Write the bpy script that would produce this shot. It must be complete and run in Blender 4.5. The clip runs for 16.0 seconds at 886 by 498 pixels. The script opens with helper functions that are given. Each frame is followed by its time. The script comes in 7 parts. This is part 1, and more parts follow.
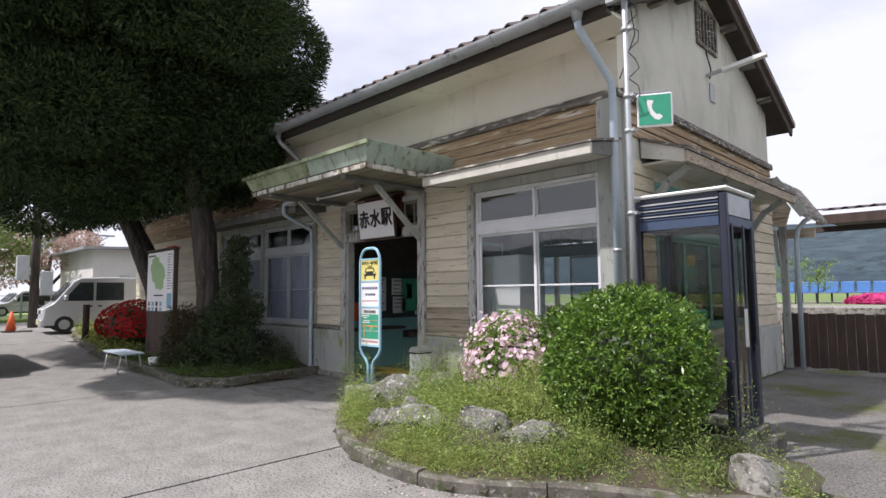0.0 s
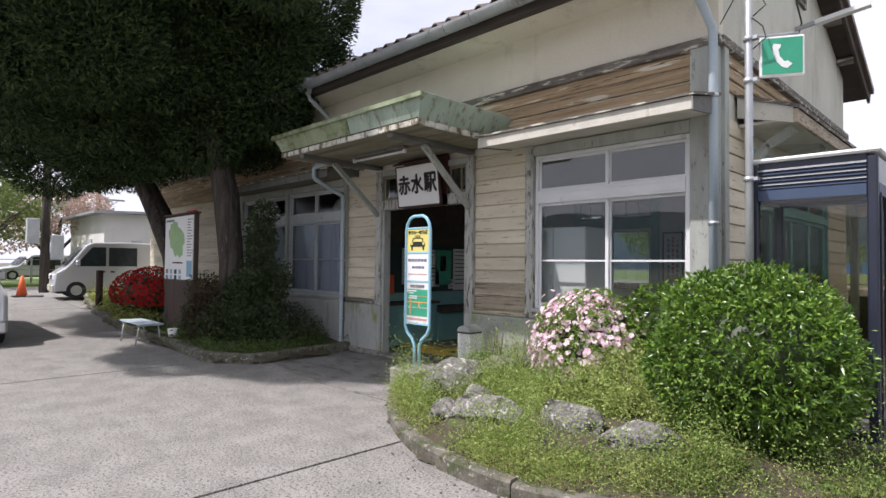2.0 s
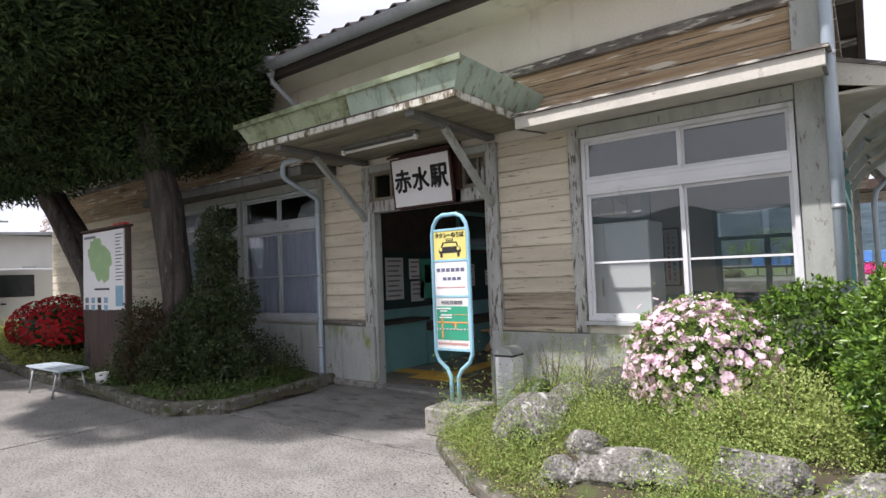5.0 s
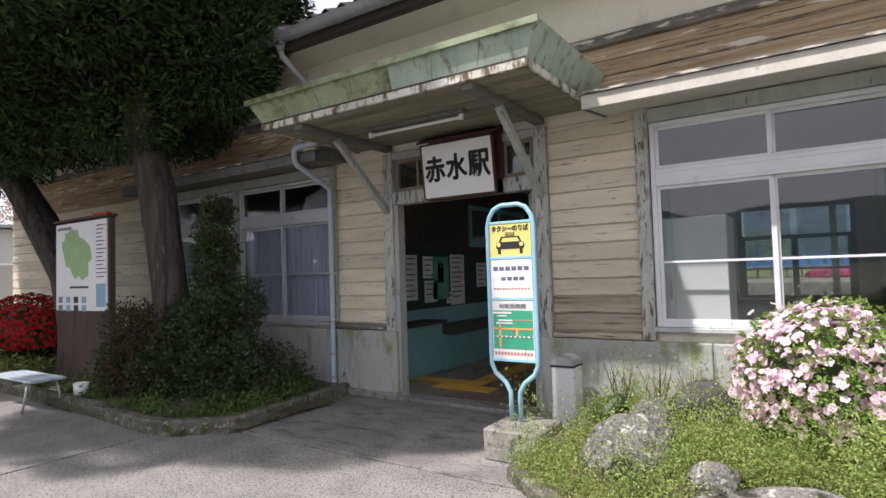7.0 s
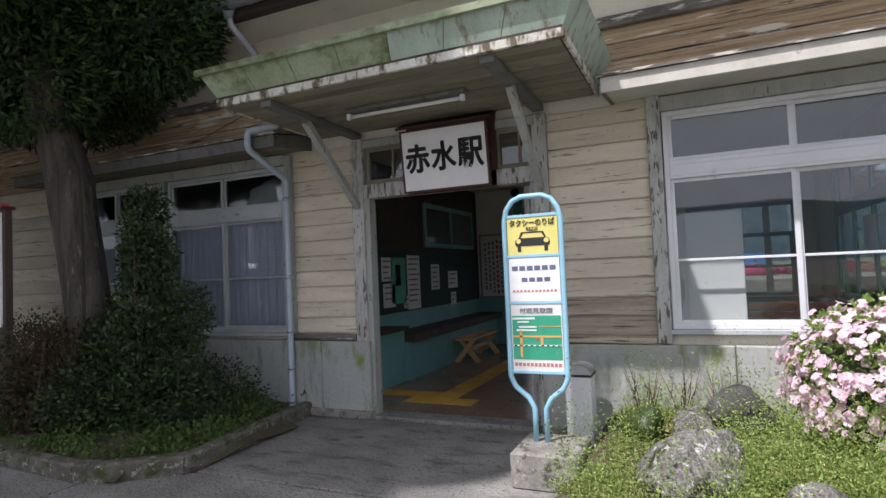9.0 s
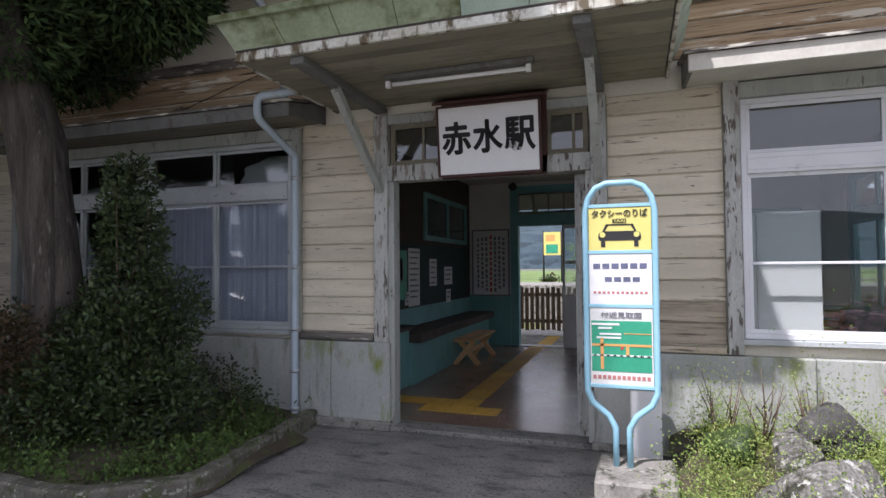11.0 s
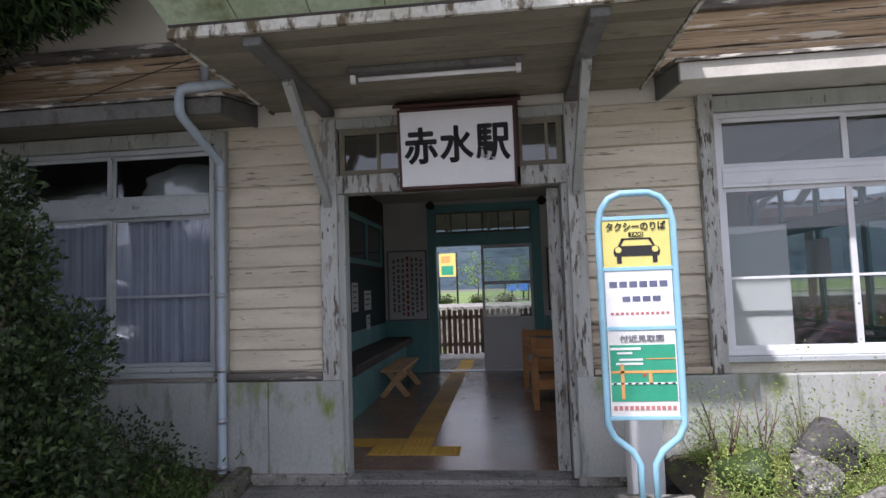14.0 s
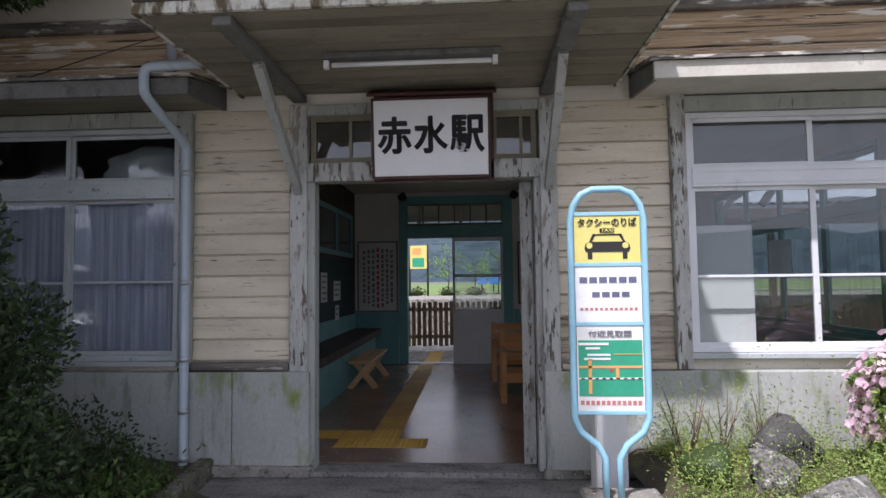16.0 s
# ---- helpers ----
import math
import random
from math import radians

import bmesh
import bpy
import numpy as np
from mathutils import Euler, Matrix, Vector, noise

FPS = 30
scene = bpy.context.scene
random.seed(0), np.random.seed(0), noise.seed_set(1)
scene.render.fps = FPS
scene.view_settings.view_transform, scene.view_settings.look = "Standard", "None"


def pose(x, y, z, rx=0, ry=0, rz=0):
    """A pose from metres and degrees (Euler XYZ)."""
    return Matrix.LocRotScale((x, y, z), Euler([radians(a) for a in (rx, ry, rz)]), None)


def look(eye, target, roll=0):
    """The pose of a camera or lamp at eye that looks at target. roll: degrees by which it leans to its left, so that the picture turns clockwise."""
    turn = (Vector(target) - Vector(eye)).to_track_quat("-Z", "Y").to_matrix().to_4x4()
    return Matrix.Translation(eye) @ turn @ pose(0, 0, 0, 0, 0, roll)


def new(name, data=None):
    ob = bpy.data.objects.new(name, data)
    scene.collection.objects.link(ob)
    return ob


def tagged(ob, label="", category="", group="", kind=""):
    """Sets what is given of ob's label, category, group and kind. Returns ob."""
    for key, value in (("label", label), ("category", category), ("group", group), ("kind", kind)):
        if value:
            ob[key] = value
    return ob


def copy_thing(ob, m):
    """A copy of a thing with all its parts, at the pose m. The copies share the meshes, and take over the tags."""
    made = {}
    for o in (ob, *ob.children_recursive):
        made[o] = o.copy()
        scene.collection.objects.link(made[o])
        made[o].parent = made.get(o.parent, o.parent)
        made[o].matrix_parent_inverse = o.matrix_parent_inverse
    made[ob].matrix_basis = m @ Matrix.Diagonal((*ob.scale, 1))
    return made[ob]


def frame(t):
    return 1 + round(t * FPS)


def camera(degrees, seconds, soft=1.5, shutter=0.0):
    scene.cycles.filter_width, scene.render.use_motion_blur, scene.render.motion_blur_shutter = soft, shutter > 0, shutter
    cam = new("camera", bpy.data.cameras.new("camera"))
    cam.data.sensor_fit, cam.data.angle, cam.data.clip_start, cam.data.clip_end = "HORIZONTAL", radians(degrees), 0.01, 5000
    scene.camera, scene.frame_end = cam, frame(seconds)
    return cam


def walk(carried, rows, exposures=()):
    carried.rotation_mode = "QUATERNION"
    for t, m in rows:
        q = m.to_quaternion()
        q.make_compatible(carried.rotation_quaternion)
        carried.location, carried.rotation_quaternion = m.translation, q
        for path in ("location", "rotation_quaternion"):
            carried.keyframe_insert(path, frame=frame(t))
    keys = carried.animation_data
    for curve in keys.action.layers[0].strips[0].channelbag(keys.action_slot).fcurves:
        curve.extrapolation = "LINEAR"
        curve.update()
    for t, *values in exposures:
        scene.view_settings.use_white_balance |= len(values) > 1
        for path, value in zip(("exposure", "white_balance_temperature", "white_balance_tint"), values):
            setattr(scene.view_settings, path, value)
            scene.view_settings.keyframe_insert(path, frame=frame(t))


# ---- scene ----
cam = camera(75.9, 16.0)
METRES, EYE, TILT, LEAN, TURN = 7.5, 1.52, 0.0, 0.0, 44.8
ROWS = [
    (0.0, 0.0, 0.0, 0.0, 0.04, 4.47, 0.54),
    (0.5, -0.0193, 0.0224, -0.0005, 2.01, 2.65, -1.0),
    (1.0, -0.0474, 0.0473, 0.0006, 1.78, 0.7, -2.12),
    (1.5, -0.0655, 0.0793, 0.0003, 0.87, 0.47, -0.96),
    (2.0, -0.0861, 0.1095, 0.003, 0.57, 1.66, -0.66),
    (2.5, -0.1169, 0.14, 0.0035, -0.85, 2.73, -0.72),
    (3.0, -0.1431, 0.1723, 0.0018, -4.42, 3.03, 0.33),
    (3.5, -0.17, 0.2056, 0.0044, -6.31, 2.88, 1.34),
    (4.0, -0.2028, 0.2413, 0.0059, -6.89, 2.9, 1.51),
    (4.5, -0.2296, 0.2793, 0.0052, -7.44, 2.62, 1.94),
    (7.0, -0.3482, 0.4348, 0.0088, -11.22, 2.38, 1.75),
    (7.5, -0.3669, 0.4675, 0.0074, -14.07, 0.43, 2.06),
    (8.0, -0.3858, 0.4986, 0.0106, -17.45, 0.99, 2.42),
    (8.5, -0.4132, 0.5277, 0.0106, -19.19, 2.08, 2.6),
    (11.0, -0.5063, 0.6861, 0.0112, -25.94, 1.87, 0.44),
    (11.5, -0.5246, 0.7169, 0.0112, -25.54, 1.71, 1.04),
    (12.0, -0.537, 0.7405, 0.0114, -28.53, 1.44, 2.53),
    (12.5, -0.5379, 0.7637, 0.0119, -32.33, 2.02, 3.3),
    (13.0, -0.5416, 0.7834, 0.013, -34.18, 3.21, 2.83),
    (13.5, -0.5494, 0.8026, 0.013, -35.81, 3.82, 1.95),
    (14.0, -0.5544, 0.8107, 0.0132, -38.41, 3.95, 1.9),
    (14.5, -0.554, 0.8121, 0.0131, -41.9, 3.53, 1.65),
    (15.0, -0.5518, 0.813, 0.0127, -43.63, 2.65, 1.06),
    (15.5, -0.5505, 0.814, 0.013, -43.16, 2.78, 0.64),
    (16.0, -0.5512, 0.8149, 0.013, -41.39, 3.11, 0.7),
]
walk(cam, [(t, pose(0, 0, EYE, TILT, LEAN, TURN) @ pose(METRES * x, METRES * y, METRES * z, 90 + pitch, roll, yaw)) for t, x, y, z, yaw, pitch, roll in ROWS],
     exposures=[(0.0, 0.03, 6150, 19), (2.5, 0.12, 6150, 19), (4.5, 0.2, 6150, 19), (7.0, 0.24, 6250, 20), (8.5, 0.08, 6100, 19), (11.0, 0.26, 5900, 21), (12.2, 0.40, 5900, 21), (14.0, 0.25, 5850, 22), (16.0, 0.16, 5850, 22)])

# ---- light ----
world = bpy.data.worlds.new("world")
scene.world = world
world.use_nodes = True
wn, wl = world.node_tree.nodes, world.node_tree.links
wn.clear()
SUN_DIR = Vector((0.29, 0.59, -1.0)).normalized()
SUN_EL = math.asin(-SUN_DIR.z)
SUN_AZ = math.atan2(-SUN_DIR.x, -SUN_DIR.y)
sky = wn.new("ShaderNodeTexSky")
sky.sky_type, sky.sun_disc, sky.sun_elevation, sky.sun_rotation = "NISHITA", False, SUN_EL, SUN_AZ
sky.dust_density, sky.air_density = 3.0, 1.0
coord = wn.new("ShaderNodeTexCoord")
squash = wn.new("ShaderNodeMapping")
squash.inputs["Scale"].default_value = (1.0, 1.0, 2.6)
cloud = wn.new("ShaderNodeTexNoise")
cloud.inputs["Scale"].default_value, cloud.inputs["Detail"].default_value = 2.1, 7.0
cover = wn.new("ShaderNodeValToRGB")
cover.color_ramp.elements[0].position, cover.color_ramp.elements[0].color = 0.30, (0.6, 0.6, 0.6, 1)
cover.color_ramp.elements[1].position, cover.color_ramp.elements[1].color = 0.52, (1, 1, 1, 1)
white = wn.new("ShaderNodeMix")
white.data_type = "RGBA"
white.inputs[7].default_value = (7.6, 7.8, 8.1, 1)
bg = wn.new("ShaderNodeBackground")
bg.inputs["Strength"].default_value = 0.125
wout = wn.new("ShaderNodeOutputWorld")
wl.new(coord.outputs["Generated"], squash.inputs["Vector"])
wl.new(squash.outputs["Vector"], cloud.inputs["Vector"])
wl.new(cloud.outputs["Fac"], cover.inputs["Fac"])
wl.new(cover.outputs["Color"], white.inputs[0])
wl.new(sky.outputs["Color"], white.inputs[6])
wl.new(white.outputs[2], bg.inputs["Color"])
wl.new(bg.outputs["Background"], wout.inputs["Surface"])
sun = new("sun", bpy.data.lights.new("sun", "SUN"))
sun.data.energy, sun.data.angle, sun.data.color = 5.0, radians(1.2), (1.0, 0.95, 0.87)
sun.matrix_world = look((0, 0, 30), Vector((0, 0, 30)) + SUN_DIR)


# ---- materials ----
def mat(name, col, col2=None, rough=0.7, metal=0.0, scale=6.0, fine=60.0, stretch=(1, 1, 1), bump=0.15, dist=0.01,
        spot=None, spot_at=0.62, spot_scale=9.0, spot_stretch=(1, 1, 1), vary=0.0, coat=0.0, sharp=0.1, spec=0.5, fine_amount=0.35,
        mark=None, mark_at=0.6, mark_scale=20.0, mark_stretch=(1, 1, 1), mark_sharp=0.06):
    """A procedural surface: two colours mixed by a broad and a fine noise, worn spots of a third, relief, and a shift from piece to piece."""
    m = bpy.data.materials.new(name)
    m.use_nodes = True
    n, l = m.node_tree.nodes, m.node_tree.links
    b = n["Principled BSDF"]
    tc = n.new("ShaderNodeTexCoord")
    info = n.new("ShaderNodeObjectInfo")
    mp = n.new("ShaderNodeMapping")
    mp.inputs["Scale"].default_value = stretch
    off = n.new("ShaderNodeVectorMath")
    off.operation = "MULTIPLY_ADD"
    off.inputs[1].default_value = (37.0, 11.0, 23.0) if vary else (0, 0, 0)
    l.new(info.outputs["Random"], off.inputs[0])
    l.new(tc.outputs["Object"], off.inputs[2])
    l.new(off.outputs[0], mp.inputs["Vector"])
    n1 = n.new("ShaderNodeTexNoise")
    n1.inputs["Scale"].default_value, n1.inputs["Detail"].default_value = scale, 5.0
    n2 = n.new("ShaderNodeTexNoise")
    n2.inputs["Scale"].default_value, n2.inputs["Detail"].default_value = fine, 4.0
    l.new(mp.outputs[0], n1.inputs["Vector"])
    l.new(mp.outputs[0], n2.inputs["Vector"])
    fac = n.new("ShaderNodeMath")
    fac.operation = "MULTIPLY_ADD"
    fac.inputs[1].default_value, fac.inputs[2].default_value = fine_amount, 0.0
    l.new(n2.outputs["Fac"], fac.inputs[0])
    add = n.new("ShaderNodeMath")
    add.operation = "MULTIPLY_ADD"
    add.inputs[1].default_value = 1.0 - fine_amount
    l.new(n1.outputs["Fac"], add.inputs[0])
    l.new(fac.outputs[0], add.inputs[2])
    ramp = n.new("ShaderNodeValToRGB")
    c2 = col2 or tuple(c * 0.72 for c in col)
    ramp.color_ramp.elements[0].position, ramp.color_ramp.elements[0].color = 0.36, (*c2, 1)
    ramp.color_ramp.elements[1].position, ramp.color_ramp.elements[1].color = 0.62, (*col, 1)
    l.new(add.outputs[0], ramp.inputs["Fac"])
    out = ramp.outputs["Color"]
    for tint, at, size, way, edge in ((spot, spot_at, spot_scale, spot_stretch, sharp), (mark, mark_at, mark_scale, mark_stretch, mark_sharp)):
        if not tint:
            continue
        ms = n.new("ShaderNodeMapping")
        ms.inputs["Scale"].default_value = way
        l.new(off.outputs[0], ms.inputs["Vector"])
        n3 = n.new("ShaderNodeTexNoise")
        n3.inputs["Scale"].default_value, n3.inputs["Detail"].default_value, n3.inputs["Roughness"].default_value = size, 7.0, 0.62
        l.new(ms.outputs[0], n3.inputs["Vector"])
        r3 = n.new("ShaderNodeMapRange")
        r3.inputs["From Min"].default_value, r3.inputs["From Max"].default_value = at, at + edge
        l.new(n3.outputs["Fac"], r3.inputs["Value"])
        mx = n.new("ShaderNodeMix")
        mx.data_type = "RGBA"
        mx.inputs[7].default_value = (*tint, 1)
        l.new(r3.outputs[0], mx.inputs[0])
        l.new(out, mx.inputs[6])
        out = mx.outputs[2]
    if vary:
        hsv = n.new("ShaderNodeHueSaturation")
        vr = n.new("ShaderNodeMapRange")
        vr.inputs["To Min"].default_value, vr.inputs["To Max"].default_value = 1 - vary, 1 + vary
        l.new(info.outputs["Random"], vr.inputs["Value"])
        l.new(vr.outputs[0], hsv.inputs["Value"])
        l.new(out, hsv.inputs["Color"])
        out = hsv.outputs["Color"]
    l.new(out, b.inputs["Base Color"])
    rr = n.new("ShaderNodeMapRange")
    rr.inputs["To Min"].default_value, rr.inputs["To Max"].default_value = max(0.02, rough - 0.1), min(1, rough + 0.1)
    l.new(n2.outputs["Fac"], rr.inputs["Value"])
    l.new(rr.outputs[0], b.inputs["Roughness"])
    b.inputs["Metallic"].default_value = metal
    b.inputs["Coat Weight"].default_value = coat
    b.inputs["Specular IOR Level"].default_value = spec
    if bump:
        bp = n.new("ShaderNodeBump")
        bp.inputs["Strength"].default_value, bp.inputs["Distance"].default_value = bump, dist
        l.new(add.outputs[0], bp.inputs["Height"])
        l.new(bp.outputs[0], b.inputs["Normal"])
    return m


def leaf_mat(name, col, col2, rough=0.5, through_light=0.25, spec=0.4):
    """Leaves: the colour shifts from leaf to leaf, and some light comes through."""
    m = bpy.data.materials.new(name)
    m.use_nodes = True
    n, l = m.node_tree.nodes, m.node_tree.links
    b = n["Principled BSDF"]
    g = n.new("ShaderNodeNewGeometry")
    ramp = n.new("ShaderNodeValToRGB")
    ramp.color_ramp.elements[0].color, ramp.color_ramp.elements[1].color = (*col2, 1), (*col, 1)
    l.new(g.outputs["Random Per Island"], ramp.inputs["Fac"])
    l.new(ramp.outputs["Color"], b.inputs["Base Color"])
    b.inputs["Roughness"].default_value = rough
    b.inputs["Specular IOR Level"].default_value = spec
    tr = n.new("ShaderNodeBsdfTranslucent")
    l.new(ramp.outputs["Color"], tr.inputs["Color"])
    mx = n.new("ShaderNodeMixShader")
    mx.inputs[0].default_value = through_light
    l.new(b.outputs[0], mx.inputs[1])
    l.new(tr.outputs[0], mx.inputs[2])
    l.new(mx.outputs[0], n["Material Output"].inputs["Surface"])
    return m


def glass_mat(name, tint=(0.9, 0.93, 0.93), clear=0.88, rough=0.01, mirror=0.075):
    """Window glass: see-through, with the mirror of the sky stronger at a grazing look."""
    m = bpy.data.materials.new(name)
    m.use_nodes = True
    n, l = m.node_tree.nodes, m.node_tree.links
    n.remove(n["Principled BSDF"])
    tr = n.new("ShaderNodeBsdfTransparent")
    tr.inputs["Color"].default_value = (*[c * clear for c in tint], 1)
    gl = n.new("ShaderNodeBsdfGlossy")
    gl.inputs["Roughness"].default_value = rough
    lw = n.new("ShaderNodeLayerWeight")
    lw.inputs["Blend"].default_value = 0.5
    pw = n.new("ShaderNodeMath")
    pw.operation = "POWER"
    pw.inputs[1].default_value = 5.0
    l.new(lw.outputs["Facing"], pw.inputs[0])
    up = n.new("ShaderNodeMath")
    up.operation, up.use_clamp = "MULTIPLY_ADD", True
    up.inputs[1].default_value, up.inputs[2].default_value = 0.93, mirror
    l.new(pw.outputs[0], up.inputs[0])
    mx = n.new("ShaderNodeMixShader")
    l.new(up.outputs[0], mx.inputs[0])
    l.new(tr.outputs[0], mx.inputs[1])
    l.new(gl.outputs[0], mx.inputs[2])
    l.new(mx.outputs[0], n["Material Output"].inputs["Surface"])
    return m


LOT = mat("lot_concrete", (0.305, 0.294, 0.268), (0.145, 0.139, 0.126), 0.9, scale=3.0, fine=80, bump=0.6, dist=0.006, spot=(0.07, 0.066, 0.06), spot_at=0.535, spot_scale=50, spot_stretch=(1, 0.8, 1), sharp=0.06, fine_amount=0.62,
          mark=(0.42, 0.405, 0.375), mark_at=0.575, mark_scale=85)
APRON = mat("apron_concrete", (0.30, 0.288, 0.265), (0.15, 0.145, 0.133), 0.85, scale=2.2, fine=60, bump=0.4, dist=0.005, spot=(0.085, 0.08, 0.073), spot_at=0.52, spot_scale=4.0, spot_stretch=(0.6, 1.6, 1), sharp=0.16, fine_amount=0.55,
            mark=(0.07, 0.066, 0.06), mark_at=0.57, mark_scale=34)
GRAVEL = mat("gravel_ground", (0.23, 0.22, 0.20), (0.075, 0.07, 0.064), 0.95, scale=1.2, fine=60, bump=1.0, dist=0.02, spot=(0.095, 0.11, 0.02), spot_at=0.50, spot_scale=0.55, sharp=0.10, fine_amount=0.7,
             mark=(0.045, 0.042, 0.036), mark_at=0.55, mark_scale=40, mark_sharp=0.08)
SOIL = mat("soil", (0.085, 0.066, 0.042), (0.042, 0.034, 0.023), 0.95, scale=3, fine=40, bump=0.9, dist=0.03, spot=(0.075, 0.09, 0.03), spot_at=0.5, spot_scale=4)
LAWN = mat("lawn", (0.16, 0.24, 0.06), (0.10, 0.15, 0.04), 0.9, scale=0.3, fine=20, bump=0.5, dist=0.05)
KERB = mat("kerb_concrete", (0.33, 0.315, 0.28), (0.16, 0.15, 0.13), 0.9, scale=4, fine=50, bump=0.6, dist=0.012, spot=(0.07, 0.068, 0.05), spot_at=0.52, spot_scale=9, sharp=0.1, mark=(0.46, 0.45, 0.41), mark_at=0.6, mark_scale=22)
OLDKERB = mat("mossy_kerb", (0.17, 0.157, 0.128), (0.065, 0.06, 0.045), 0.95, scale=5, fine=50, bump=0.9, dist=0.015, spot=(0.055, 0.07, 0.022), spot_at=0.50, spot_scale=7, sharp=0.12, mark=(0.30, 0.29, 0.25), mark_at=0.58, mark_scale=18)
PLASTER = mat("wall_plaster", (0.74, 0.70, 0.585), (0.62, 0.585, 0.485), 0.85, scale=0.9, fine=40, bump=0.1, dist=0.004, spot=(0.40, 0.375, 0.31), spot_at=0.56, spot_scale=1.5, spot_stretch=(2.0, 2.0, 0.6), sharp=0.25)
GABLE = mat("gable_plaster", (0.62, 0.612, 0.53), (0.48, 0.475, 0.405), 0.9, scale=1.1, fine=40, bump=0.15, dist=0.005, spot=(0.30, 0.30, 0.245), spot_at=0.55, spot_scale=1.3, spot_stretch=(1.6, 1.6, 0.55), sharp=0.25,
            mark=(0.17, 0.175, 0.125), mark_at=0.63, mark_scale=2.0, mark_stretch=(2.0, 2.0, 0.35), mark_sharp=0.16)
SIDING = mat("siding_paint", (0.68, 0.615, 0.475), (0.52, 0.465, 0.355), 0.75, scale=2.0, fine=45, stretch=(0.6, 1, 4), bump=0.3, dist=0.005, spot=(0.22, 0.18, 0.13), spot_at=0.60, spot_scale=9, spot_stretch=(0.35, 1, 4.0), sharp=0.07, vary=0.10,
             mark=(0.07, 0.055, 0.04), mark_at=0.66, mark_scale=16, mark_stretch=(0.45, 1, 2.2), mark_sharp=0.04)
SIDING_WORN = mat("siding_worn", (0.54, 0.465, 0.35), (0.32, 0.265, 0.20), 0.85, scale=3.0, fine=45, stretch=(0.4, 1, 6), bump=0.5, dist=0.006, spot=(0.12, 0.098, 0.074), spot_at=0.54, spot_scale=9, spot_stretch=(0.25, 1, 5.0), sharp=0.10, vary=0.14)
BAREWOOD = mat("bare_board", (0.47, 0.35, 0.21), (0.24, 0.165, 0.095), 0.85, scale=4.5, fine=26, stretch=(0.22, 1, 8), bump=0.6, dist=0.008, spot=(0.055, 0.042, 0.03), spot_at=0.58, spot_scale=6, spot_stretch=(0.2, 1, 5.5), sharp=0.04, vary=0.14,
               mark=(0.60, 0.555, 0.45), mark_at=0.59, mark_scale=4, mark_stretch=(0.35, 1, 3.5), mark_sharp=0.03)
BAND = mat("weathered_band", (0.20, 0.18, 0.155), (0.07, 0.062, 0.052), 0.9, scale=4, fine=40, stretch=(0.4, 1, 4), bump=0.7, dist=0.008, spot=(0.52, 0.50, 0.43), spot_at=0.55, spot_scale=7, spot_stretch=(0.5, 1, 3), sharp=0.06)
GREYPAINT = mat("grey_green_paint", (0.40, 0.42, 0.38), (0.30, 0.315, 0.285), 0.75, scale=3, fine=50, stretch=(3, 3, 0.6), bump=0.2, dist=0.004, spot=(0.17, 0.15, 0.125), spot_at=0.60, spot_scale=9, spot_stretch=(2.5, 2.5, 0.6), sharp=0.06, vary=0.04)
PEELED = mat("peeled_post", (0.50, 0.51, 0.475), (0.33, 0.33, 0.30), 0.85, scale=4, fine=60, stretch=(3, 3, 0.6), bump=0.6, dist=0.007, spot=(0.10, 0.085, 0.068), spot_at=0.555, spot_scale=11, spot_stretch=(2.4, 2.4, 0.5), sharp=0.05, vary=0.06,
             mark=(0.24, 0.215, 0.18), mark_at=0.57, mark_scale=6, mark_stretch=(2, 2, 0.5))
PLINTH = mat("plinth_mortar", (0.46, 0.47, 0.435), (0.32, 0.335, 0.31), 0.85, scale=1.3, fine=45, stretch=(1, 1, 0.6), bump=0.3, dist=0.006, spot=(0.15, 0.165, 0.115), spot_at=0.55, spot_scale=2.6, spot_stretch=(2.6, 2.6, 0.55), sharp=0.2,
             mark=(0.19, 0.235, 0.05), mark_at=0.555, mark_scale=2.3, mark_stretch=(1.7, 1.7, 0.75), mark_sharp=0.14)
SASH = mat("aluminium_sash", (0.72, 0.73, 0.735), (0.62, 0.63, 0.635), 0.45, metal=0.05, scale=3, fine=80, bump=0.03, dist=0.002, spot=(0.42, 0.42, 0.40), spot_at=0.62, spot_scale=7, sharp=0.15)
OLDSASH = mat("painted_sash", (0.50, 0.53, 0.53), (0.40, 0.425, 0.42), 0.6, scale=3, fine=50, bump=0.12, dist=0.003, spot=(0.2, 0.19, 0.17), spot_at=0.62, spot_scale=12, sharp=0.08)
CANOPY = mat("canopy_metal", (0.36, 0.44, 0.355), (0.25, 0.32, 0.25), 0.6, scale=2.0, fine=40, stretch=(2.5, 2.5, 0.6), bump=0.12, dist=0.005, spot=(0.13, 0.105, 0.05), spot_at=0.52, spot_scale=3.6, spot_stretch=(2.6, 2.6, 0.6), sharp=0.12)
CANOPY_MOSS = mat("mossy_canopy_metal", (0.31, 0.36, 0.24), (0.20, 0.24, 0.13), 0.75, scale=2.5, fine=40, bump=0.3, dist=0.008, spot=(0.085, 0.095, 0.03), spot_at=0.48, spot_scale=3.2, spot_stretch=(1, 1, 1.3), sharp=0.16)
CANOPY_TRIM = mat("canopy_trim", (0.66, 0.66, 0.60), (0.44, 0.42, 0.33), 0.7, scale=3, fine=40, bump=0.3, dist=0.004, spot=(0.11, 0.085, 0.045), spot_at=0.48, spot_scale=6, spot_stretch=(1.6, 1, 0.7), sharp=0.09)
